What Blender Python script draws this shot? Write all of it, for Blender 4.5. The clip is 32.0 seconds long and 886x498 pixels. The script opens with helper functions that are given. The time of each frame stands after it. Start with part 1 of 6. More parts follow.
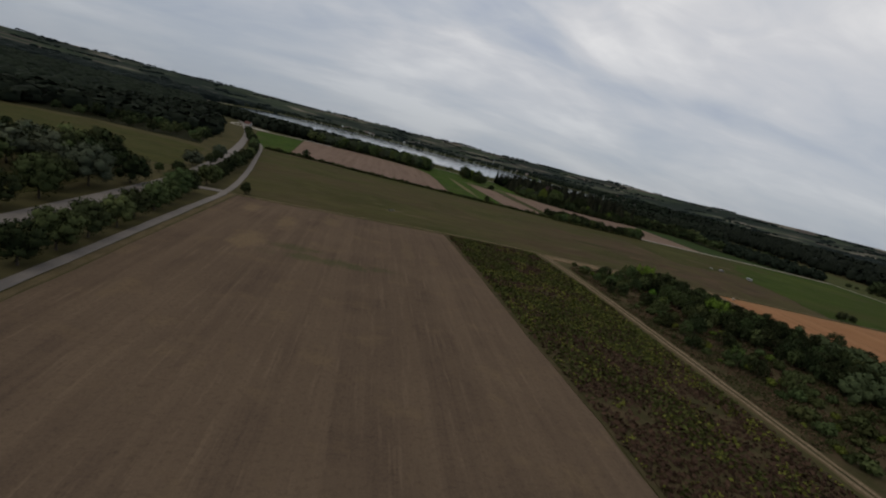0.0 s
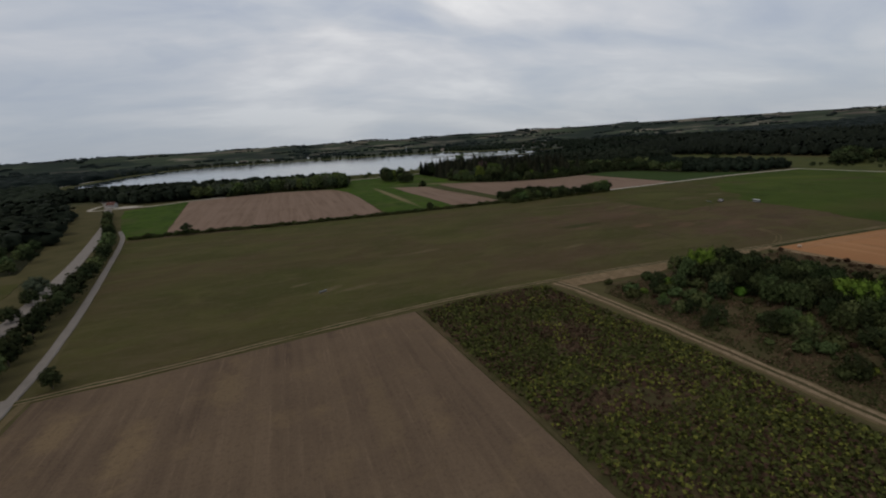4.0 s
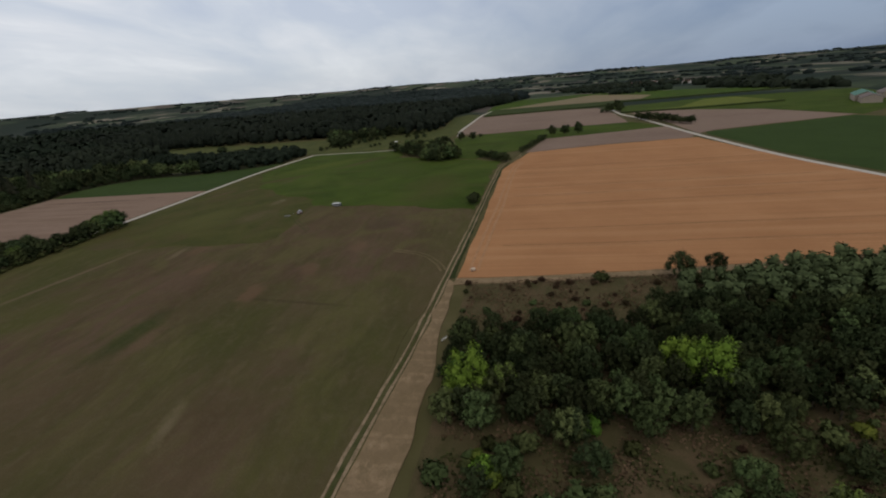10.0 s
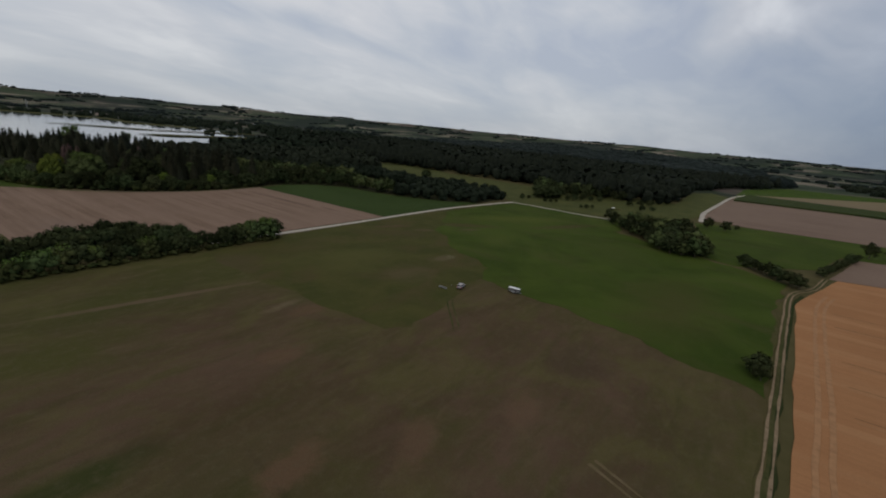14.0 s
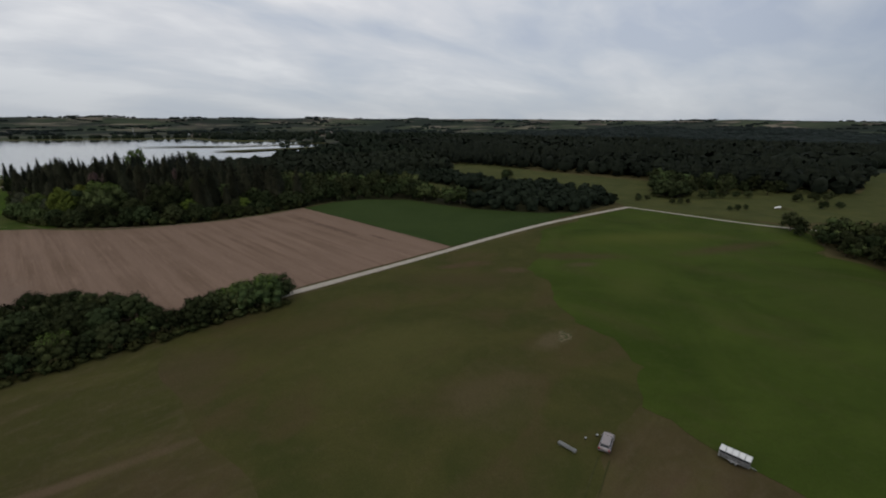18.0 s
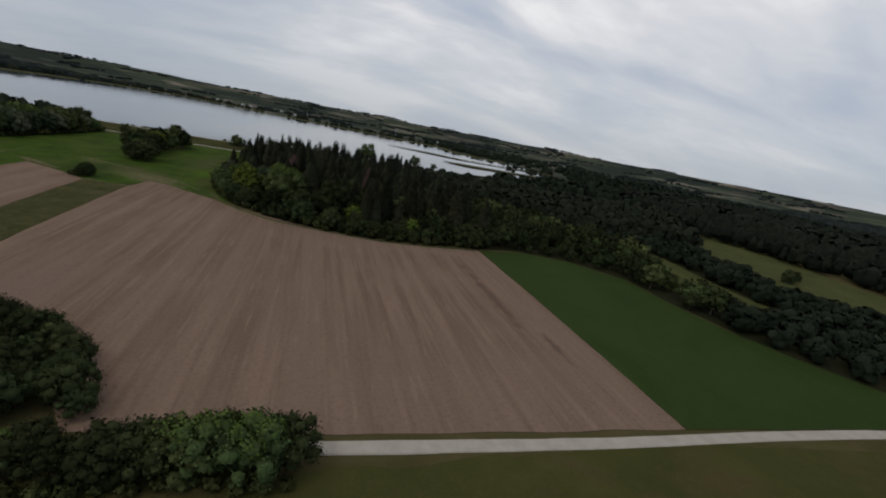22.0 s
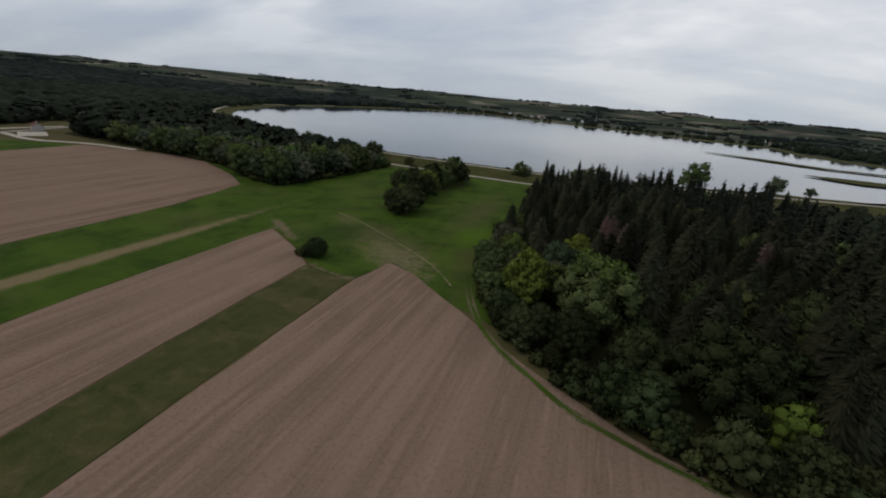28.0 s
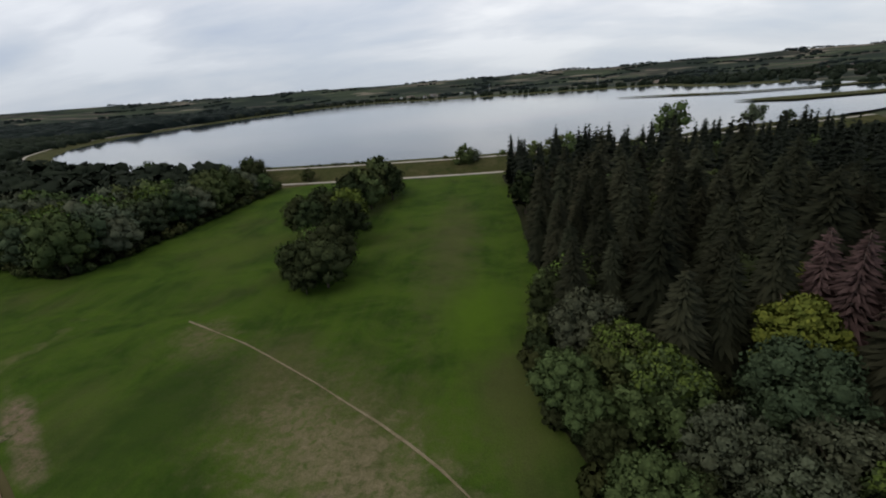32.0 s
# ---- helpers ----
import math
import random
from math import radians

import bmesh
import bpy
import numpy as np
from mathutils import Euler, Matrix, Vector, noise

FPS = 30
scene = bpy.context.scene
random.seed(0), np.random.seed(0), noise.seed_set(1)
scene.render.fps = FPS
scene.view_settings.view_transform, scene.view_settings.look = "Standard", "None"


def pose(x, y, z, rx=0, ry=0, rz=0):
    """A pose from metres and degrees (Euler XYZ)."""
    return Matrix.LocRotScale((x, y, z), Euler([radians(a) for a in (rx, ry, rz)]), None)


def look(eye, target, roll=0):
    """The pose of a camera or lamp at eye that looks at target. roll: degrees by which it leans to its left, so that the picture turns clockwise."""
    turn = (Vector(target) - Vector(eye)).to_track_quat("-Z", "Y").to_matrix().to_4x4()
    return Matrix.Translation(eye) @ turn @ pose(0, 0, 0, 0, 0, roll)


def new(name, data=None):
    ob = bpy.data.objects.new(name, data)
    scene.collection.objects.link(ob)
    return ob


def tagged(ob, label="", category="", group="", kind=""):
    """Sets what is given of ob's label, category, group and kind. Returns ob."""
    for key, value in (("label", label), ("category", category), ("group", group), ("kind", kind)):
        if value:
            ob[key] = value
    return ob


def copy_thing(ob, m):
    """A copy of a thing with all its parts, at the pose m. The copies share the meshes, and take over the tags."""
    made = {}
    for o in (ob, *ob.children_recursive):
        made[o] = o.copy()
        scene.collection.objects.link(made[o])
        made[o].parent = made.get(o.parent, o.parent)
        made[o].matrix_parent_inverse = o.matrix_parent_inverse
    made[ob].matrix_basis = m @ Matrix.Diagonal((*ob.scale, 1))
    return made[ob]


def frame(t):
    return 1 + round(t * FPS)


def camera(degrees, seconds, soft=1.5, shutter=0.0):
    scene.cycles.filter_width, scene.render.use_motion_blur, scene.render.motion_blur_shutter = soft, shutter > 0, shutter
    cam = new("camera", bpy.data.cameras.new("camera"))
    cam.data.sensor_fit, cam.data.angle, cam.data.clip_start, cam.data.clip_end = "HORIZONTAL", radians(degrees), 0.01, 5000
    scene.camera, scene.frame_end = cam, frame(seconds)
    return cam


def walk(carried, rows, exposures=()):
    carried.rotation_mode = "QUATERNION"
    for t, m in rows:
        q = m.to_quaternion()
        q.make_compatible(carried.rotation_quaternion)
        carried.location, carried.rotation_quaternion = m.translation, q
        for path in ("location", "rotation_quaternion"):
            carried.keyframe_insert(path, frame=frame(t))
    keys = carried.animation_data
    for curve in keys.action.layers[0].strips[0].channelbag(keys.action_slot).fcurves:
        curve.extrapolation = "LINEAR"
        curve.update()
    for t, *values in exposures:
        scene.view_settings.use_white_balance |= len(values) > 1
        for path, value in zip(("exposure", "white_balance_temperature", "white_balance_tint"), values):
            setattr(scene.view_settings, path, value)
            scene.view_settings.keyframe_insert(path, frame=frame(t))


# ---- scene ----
cam = camera(90.5, 32.0, 2.0)
METRES, EYE, TILT, LEAN, TURN = 655.0, 39.0, 0.0, 0.0, -10.8
ROWS = [
    (0.0, -0.0038, -0.0023, -0.0006, 2.74, -13.22, -13.80),
    (0.5, -0.0022, 0.0113, 0.0014, 4.91, -13.66, -13.12),
    (1.0, -0.0021, 0.0256, 0.0032, 6.48, -13.66, -11.71),
    (1.5, -0.0034, 0.0403, 0.0049, 6.49, -13.21, -10.51),
    (2.0, -0.0057, 0.0551, 0.0066, 5.58, -12.87, -9.21),
    (2.5, -0.0087, 0.0700, 0.0079, 4.53, -13.00, -7.36),
    (4.5, -0.0172, 0.1302, 0.0163, -14.77, -14.69, 7.99),
    (5.0, -0.0180, 0.1458, 0.0174, -21.04, -15.32, 10.34),
    (5.5, -0.0176, 0.1613, 0.0184, -28.08, -16.35, 12.64),
    (6.0, -0.0158, 0.1766, 0.0196, -35.63, -16.69, 13.85),
    (6.5, -0.0128, 0.1914, 0.0208, -41.69, -17.31, 13.42),
    (7.0, -0.0081, 0.2055, 0.0219, -46.03, -17.91, 11.94),
    (7.5, -0.0017, 0.2190, 0.0224, -50.46, -19.08, 10.83),
    (8.0, 0.0061, 0.2314, 0.0227, -55.13, -20.10, 9.46),
    (8.5, 0.0158, 0.2428, 0.0224, -59.83, -20.65, 7.87),
    (9.0, 0.0256, 0.2535, 0.0221, -64.05, -20.81, 6.42),
    (9.5, 0.0366, 0.2633, 0.0215, -67.69, -20.70, 5.46),
    (10.0, 0.0481, 0.2724, 0.0208, -70.49, -20.51, 4.82),
    (10.5, 0.0605, 0.2806, 0.0200, -68.90, -19.60, 4.97),
    (11.0, 0.0733, 0.2882, 0.0193, -64.43, -18.04, 3.95),
    (11.5, 0.0860, 0.2957, 0.0188, -60.53, -17.45, 2.07),
    (12.0, 0.0987, 0.3034, 0.0184, -56.49, -16.62, -0.41),
    (12.5, 0.1113, 0.3113, 0.0185, -52.01, -16.30, -3.15),
    (13.0, 0.1235, 0.3198, 0.0183, -48.28, -15.66, -5.02),
    (13.5, 0.1355, 0.3290, 0.0183, -45.07, -14.88, -5.75),
    (14.0, 0.1468, 0.3386, 0.0183, -43.44, -14.99, -4.97),
    (14.5, 0.1579, 0.3490, 0.0182, -41.69, -15.49, -2.96),
    (16.5, 0.1994, 0.3966, 0.0162, -36.92, -15.91, -0.86),
    (17.0, 0.2081, 0.4082, 0.0159, -35.93, -15.82, -0.78),
    (17.5, 0.2165, 0.4204, 0.0156, -34.95, -15.88, -0.50),
    (18.0, 0.2249, 0.4329, 0.0151, -33.94, -15.96, -0.06),
    (18.5, 0.2331, 0.4457, 0.0147, -32.70, -16.01, 0.53),
    (19.0, 0.2411, 0.4587, 0.0142, -31.13, -15.95, 1.12),
    (19.5, 0.2488, 0.4719, 0.0136, -29.42, -15.79, 1.31),
    (20.0, 0.2565, 0.4852, 0.0128, -26.45, -15.34, -0.18),
    (20.5, 0.2634, 0.4984, 0.0125, -22.07, -14.81, -3.06),
    (21.0, 0.2697, 0.5119, 0.0125, -16.95, -14.37, -6.36),
    (21.5, 0.2749, 0.5258, 0.0129, -11.01, -14.26, -9.14),
    (22.0, 0.2792, 0.5408, 0.0136, -4.28, -14.70, -10.66),
    (22.5, 0.2818, 0.5564, 0.0144, 1.98, -14.70, -11.64),
    (23.0, 0.2830, 0.5719, 0.0154, 7.80, -15.13, -12.05),
    (23.5, 0.2826, 0.5873, 0.0165, 12.38, -15.71, -11.55),
    (24.0, 0.2801, 0.6031, 0.0168, 18.82, -15.36, -12.86),
    (24.5, 0.2761, 0.6186, 0.0174, 25.48, -15.15, -14.35),
    (25.0, 0.2704, 0.6341, 0.0180, 31.35, -15.02, -15.08),
    (25.5, 0.2635, 0.6491, 0.0189, 35.23, -15.36, -14.14),
    (27.5, 0.2259, 0.7047, 0.0202, 31.96, -18.58, -7.10),
    (28.0, 0.2154, 0.7184, 0.0188, 30.46, -19.06, -5.05),
    (28.5, 0.2048, 0.7319, 0.0172, 29.33, -19.63, -3.21),
    (29.0, 0.1942, 0.7459, 0.0153, 28.02, -20.07, -1.40),
    (29.5, 0.1837, 0.7601, 0.0133, 26.48, -20.08, -0.49),
    (30.0, 0.1731, 0.7747, 0.0116, 25.29, -19.66, 0.56),
    (30.5, 0.1630, 0.7900, 0.0097, 22.68, -20.04, 2.27),
    (31.0, 0.1530, 0.8052, 0.0082, 19.81, -20.67, 3.81),
    (31.5, 0.1439, 0.8212, 0.0062, 17.51, -20.81, 4.65),
    (32.0, 0.1353, 0.8374, 0.0045, 16.29, -20.30, 4.39),
]
EXPOSURES = [(0.0, -0.46), (2.0, -0.40), (5.0, -0.32), (7.0, -0.14), (9.0, 0.00), (10.5, -0.02), (12.0, -0.24), (14.0, -0.34), (17.0, -0.26), (20.0, -0.20), (21.0, -0.22), (23.0, -0.32), (25.0, -0.38), (28.0, -0.12), (30.0, 0.10), (32.0, 0.14)]
walk(cam, [(t, pose(0, 0, EYE, TILT, LEAN, TURN) @ pose(METRES * x, METRES * y, METRES * z, 90 + pitch, roll, yaw)) for t, x, y, z, yaw, pitch, roll in ROWS], EXPOSURES)

from mathutils.geometry import delaunay_2d_cdt


# ---- world and light ----
def link(nt, a, b):
    nt.links.new(a, b)


world = bpy.data.worlds.new("overcast")
scene.world = world
world.use_nodes = True
wn = world.node_tree
wn.nodes.clear()


def wnode(kind, **kw):
    n = wn.nodes.new(kind)
    for k, v in kw.items():
        n.inputs[k].default_value = v
    return n


def wmath(op, a, b=None):
    n = wn.nodes.new("ShaderNodeMath")
    n.operation = op
    for i, v in enumerate((a, b)):
        if v is None:
            continue
        if isinstance(v, (int, float)):
            n.inputs[i].default_value = v
        else:
            link(wn, v, n.inputs[i])
    return n.outputs[0]


def wramp(fac, stops):
    n = wn.nodes.new("ShaderNodeValToRGB")
    e = n.color_ramp.elements
    while len(e) < len(stops):
        e.new(0.5)
    for i, (p, c) in enumerate(stops):
        e[i].position, e[i].color = p, (*c, 1)
    link(wn, fac, n.inputs[0])
    return n.outputs[0]


def wmix(fac, a, b, mode="MIX"):
    n = wn.nodes.new("ShaderNodeMix")
    n.data_type, n.blend_type = "RGBA", mode
    for sock, v in ((n.inputs[0], fac), (n.inputs[6], a), (n.inputs[7], b)):
        if isinstance(v, (int, float)):
            sock.default_value = v
        elif isinstance(v, tuple):
            sock.default_value = (*v, 1)
        else:
            link(wn, v, sock)
    return n.outputs[2]


SUN_UP, SUN_ROUND = 52.0, 235.0  # degrees above the horizon, clockwise from north
coord = wn.nodes.new("ShaderNodeTexCoord")
sep = wn.nodes.new("ShaderNodeSeparateXYZ")
link(wn, coord.outputs["Generated"], sep.inputs[0])
up = wmath("MAXIMUM", sep.outputs[2], 0.0)
flat = wmath("ADD", up, 0.24)
comb = wn.nodes.new("ShaderNodeCombineXYZ")
link(wn, wmath("DIVIDE", sep.outputs[0], flat), comb.inputs[0])
link(wn, wmath("DIVIDE", sep.outputs[1], flat), comb.inputs[1])
streak = wn.nodes.new("ShaderNodeMapping")
streak.inputs["Rotation"].default_value = (0, 0, radians(28))
streak.inputs["Scale"].default_value = (0.72, 1.2, 1)
link(wn, comb.outputs[0], streak.inputs[0])
broad = wnode("ShaderNodeTexNoise", Scale=0.95, Detail=5.0, Roughness=0.47, Distortion=0.5)
link(wn, streak.outputs[0], broad.inputs["Vector"])
small = wnode("ShaderNodeTexNoise", Scale=3.6, Detail=5.0, Roughness=0.55, Distortion=0.6)
link(wn, streak.outputs[0], small.inputs["Vector"])
cloud = wmath("ADD", wmath("MULTIPLY", broad.outputs[0], 0.82), wmath("MULTIPLY", small.outputs[0], 0.18))
clouds = wramp(cloud, ((0.38, (0.47, 0.53, 0.66)), (0.455, (0.63, 0.67, 0.745)), (0.53, (0.83, 0.83, 0.86)), (0.61, (1.12, 1.10, 1.09))))
low = wramp(up, ((0.0, (0.49, 0.545, 0.62)), (0.08, (0.55, 0.595, 0.665)), (0.30, (0.66, 0.69, 0.74))))
lowf = wn.nodes.new("ShaderNodeMapRange")
lowf.inputs[1].default_value, lowf.inputs[2].default_value = 0.03, 0.34
lowf.inputs[3].default_value, lowf.inputs[4].default_value = 0.25, 1.0
link(wn, up, lowf.inputs[0])
veil = wmix(lowf.outputs[0], low, clouds)
veil = wmix(1.0, veil, wramp(up, ((0.0, (1.0, 1.0, 1.0)), (0.16, (1.03, 1.03, 1.03)), (0.40, (1.12, 1.12, 1.11)), (0.62, (1.10, 1.05, 0.99)), (0.85, (0.98, 0.92, 0.85)))), "MULTIPLY")
# a bank of darker rain cloud stands in the south-east
bank = wmath("ADD", wmath("MULTIPLY", sep.outputs[0], 0.58), wmath("MULTIPLY", sep.outputs[1], -0.81))
bankf = wn.nodes.new("ShaderNodeMapRange")
bankf.interpolation_type = "SMOOTHSTEP"
bankf.inputs[1].default_value, bankf.inputs[2].default_value = 0.25, 0.92
bankf.inputs[3].default_value, bankf.inputs[4].default_value = 0.0, 1.0
link(wn, bank, bankf.inputs[0])
veil = wmix(bankf.outputs[0], veil, wmix(1.0, veil, (0.38, 0.46, 0.59), "MULTIPLY"))
west = wmath("ADD", wmath("MULTIPLY", sep.outputs[0], -0.80), wmath("MULTIPLY", sep.outputs[1], 0.60))
westf = wn.nodes.new("ShaderNodeMapRange")
westf.interpolation_type = "SMOOTHSTEP"
westf.inputs[1].default_value, westf.inputs[2].default_value = 0.45, 1.0
link(wn, west, westf.inputs[0])
veil = wmix(westf.outputs[0], veil, wmix(1.0, veil, (0.86, 0.88, 0.91), "MULTIPLY"))
sky = wn.nodes.new("ShaderNodeTexSky")
sky.sky_type, sky.sun_disc = "NISHITA", False
sky.sun_elevation, sky.sun_rotation = radians(SUN_UP), radians(SUN_ROUND)
bright = wmix(1.0, sky.outputs[0], (0.1, 0.1, 0.1), "MULTIPLY")
back = wn.nodes.new("ShaderNodeBackground")
back.inputs[1].default_value = 1.0
link(wn, wmix(0.9, bright, veil), back.inputs[0])
wout = wn.nodes.new("ShaderNodeOutputWorld")
link(wn, back.outputs[0], wout.inputs[0])

sun = new("sun", bpy.data.lights.new("sun", "SUN"))
sun.data.energy, sun.data.angle, sun.data.color = 0.45, radians(18), (1.0, 0.96, 0.90)
az = radians(SUN_ROUND)
sun.matrix_world = look((0, 0, 300), (-math.sin(az) * math.cos(radians(SUN_UP)), -math.cos(az) * math.cos(radians(SUN_UP)), 300 - math.sin(radians(SUN_UP))))


# ---- materials ----
class Mat:
    """A small helper round one node material."""

    def __init__(self, name, rough=0.9, spec=0.25):
        self.m = bpy.data.materials.new(name)
        self.m.use_nodes = True
        self.nt = self.m.node_tree
        self.p = self.nt.nodes["Principled BSDF"]
        self.p.inputs["Roughness"].default_value = rough
        self.p.inputs["Specular IOR Level"].default_value = spec
        self.pos = self.nt.nodes.new("ShaderNodeNewGeometry").outputs["Position"]

    def node(self, kind, **kw):
        n = self.nt.nodes.new(kind)
        for k, v in kw.items():
            n.inputs[k].default_value = v
        return n

    def mapped(self, scale=(1, 1, 1), turn=0.0):
        n = self.node("ShaderNodeMapping")
        n.inputs["Scale"].default_value = scale
        n.inputs["Rotation"].default_value = (0, 0, radians(turn))
        self.nt.links.new(self.pos, n.inputs[0])
        return n.outputs[0]

    def noise(self, size, detail=4.0, rough=0.55, vec=None, warp=0.0):
        n = self.node("ShaderNodeTexNoise", Scale=1.0 / size, Detail=detail, Roughness=rough, Distortion=warp)
        self.nt.links.new(vec or self.pos, n.inputs["Vector"])
        return n.outputs[0]

    def bands(self, size, warp=0.4, axis="X", vec=None):
        n = self.node("ShaderNodeTexWave", Scale=0.314 / size, Distortion=warp, Detail=2.0)
        n.inputs["Detail Scale"].default_value = 0.4
        n.bands_direction = axis
        self.nt.links.new(vec or self.pos, n.inputs["Vector"])
        return n.outputs["Fac"]

    def ramp(self, fac, stops, hard=False):
        n = self.node("ShaderNodeValToRGB")
        if hard:
            n.color_ramp.interpolation = "CONSTANT"
        e = n.color_ramp.elements
        while len(e) < len(stops):
            e.new(0.5)
        for i, (p, c) in enumerate(stops):
            c = (c, c, c) if isinstance(c, (int, float)) else c
            e[i].position, e[i].color = p, (*c, 1)
        self.nt.links.new(fac, n.inputs[0])
        return n.outputs[0]

    def mix(self, fac, a, b, mode="MIX"):
        n = self.node("ShaderNodeMix")
        n.data_type, n.blend_type = "RGBA", mode
        for sock, v in ((n.inputs[0], fac), (n.inputs[6], a), (n.inputs[7], b)):
            if isinstance(v, (int, float)):
                sock.default_value = v
            elif isinstance(v, tuple):
                sock.default_value = (*v, 1)
            else:
                self.nt.links.new(v, sock)
        return n.outputs[2]

    def calc(self, op, a, b=None):
        n = self.node("ShaderNodeMath")
        n.operation = op
        for i, v in enumerate((a, b)):
            if v is None:
                continue
            if isinstance(v, (int, float)):
                n.inputs[i].default_value = v
            else:
                self.nt.links.new(v, n.inputs[i])
        return n.outputs[0]

    def spot(self, x, y, rx, ry, turn=0.0, rag=0.5, grain=4.0, soft=0.3):
        """1 inside a ragged oval of the ground, 0 outside it."""
        n = self.node("ShaderNodeMapping")
        n.vector_type = "TEXTURE"
        n.inputs["Location"].default_value = (x, y, 0)
        n.inputs["Rotation"].default_value = (0, 0, radians(turn))
        n.inputs["Scale"].default_value = (rx, ry, 1000.0)
        self.nt.links.new(self.pos, n.inputs[0])
        d = self.node("ShaderNodeVectorMath")
        d.operation = "LENGTH"
        self.nt.links.new(n.outputs[0], d.inputs[0])
        r = self.calc("ADD", d.outputs["Value"], self.calc("MULTIPLY", self.calc("SUBTRACT", self.noise(grain, 4, 0.65), 0.5), rag * 2))
        return self.ramp(r, ((1.0 - soft, 1.0), (1.0, 0.0)))

    def colour(self, sock):
        self.nt.links.new(sock, self.p.inputs["Base Color"])
        return self

    def bump(self, height, strength=0.5, far=0.1):
        n = self.node("ShaderNodeBump", Strength=strength, Distance=far)
        self.nt.links.new(height, n.inputs["Height"])
        self.nt.links.new(n.outputs[0], self.p.inputs["Normal"])
        return self


def soil(name, base, light, dark, turn=0.0, lines=0.5, patch=30.0, warm=None, places=()):
    """Bare worked earth with drill lines, paler drier patches and clods."""
    k = Mat(name, 0.95, 0.02)
    v = k.mapped((1, 0.02, 1), turn)
    along = k.noise(1.4, 3, 0.6, v)
    wide = k.noise(7.0, 4, 0.62, k.mapped((1, 0.03, 1), turn))
    c = k.mix(k.ramp(k.noise(patch, 5, 0.6), ((0.38, 0), (0.66, 1))), base, light)
    c = k.mix(k.ramp(along, ((0.42, 0.0), (0.64, lines * 0.7))), c, dark)
    c = k.mix(k.ramp(wide, ((0.45, 0.0), (0.57, lines * 2.1))), c, light)
    c = k.mix(k.ramp(k.noise(2.4, 3, 0.55, k.mapped((1, 0.03, 1), turn + 1.0)), ((0.50, 0.0), (0.64, lines * 1.3))), c, tuple(x * 1.18 for x in light))
    c = k.mix(k.ramp(k.noise(1.1, 4, 0.65, k.mapped((1, 0.06, 1), turn - 0.6), 0.1), ((0.56, 0.0), (0.68, 0.55))), c, tuple(x * 1.3 for x in light))
    if warm:
        c = k.mix(k.ramp(k.noise(patch * 0.45, 4, 0.6), ((0.55, 0.0), (0.70, 0.6))), c, warm)
    for x, y, rx, ry, tone in places:
        c = k.mix(k.calc("MULTIPLY", k.spot(x, y, rx, ry, 0, 1.1, 5.0, 0.6), 0.72), c, tone)
    clods = k.noise(0.35, 4, 0.7)
    c = k.mix(k.ramp(clods, ((0.40, 0.0), (0.75, 0.28))), c, tuple(min(1, x * 1.5) for x in light))
    c = k.mix(k.ramp(k.noise(0.8, 3, 0.7), ((0.50, 0.0), (0.75, 0.5))), c, dark)
    return k.colour(c).bump(k.calc("ADD", clods, along), 0.8, 0.15).m


def grass(name, tones, patch=25.0, mow=0.0, turn=0.0, bare=None, places=()):
    """Short turf: two greens in broad patches, dry blades, and bare earth where given."""
    k = Mat(name, 0.9, 0.02)
    c = k.mix(k.ramp(k.noise(patch, 6, 0.62, warp=0.6), ((0.36, 0), (0.64, 1))), tones[0], tones[1])
    if bare:
        c = k.mix(k.ramp(k.noise(patch * 1.7, 5, 0.6, k.mapped((1, 1.7, 1), 20), 0.5), ((0.50, 0.0), (0.66, 0.85))), c, bare)
    c = k.mix(k.ramp(k.noise(2.6, 5, 0.7), ((0.52, 0.0), (0.80, 0.55))), c, tones[2])
    if mow:
        c = k.mix(k.ramp(k.noise(2.2, 2, 0.5, k.mapped((1, 0.03, 1), turn)), ((0.42, 0.0), (0.60, mow))), c, tones[1])
    for x, y, rx, ry, t, tone in places:
        c = k.mix(k.calc("MULTIPLY", k.spot(x, y, rx, ry, t, 0.8, rx * 0.6, 0.8), 0.8), c, tone)
    fine = k.noise(0.22, 3, 0.7)
    c = k.mix(k.ramp(fine, ((0.40, 0.0), (0.72, 0.4))), c, tuple(x * 0.5 for x in tones[0]))
    return k.colour(c).bump(k.calc("ADD", fine, k.noise(1.4, 3)), 0.7, 0.18).m


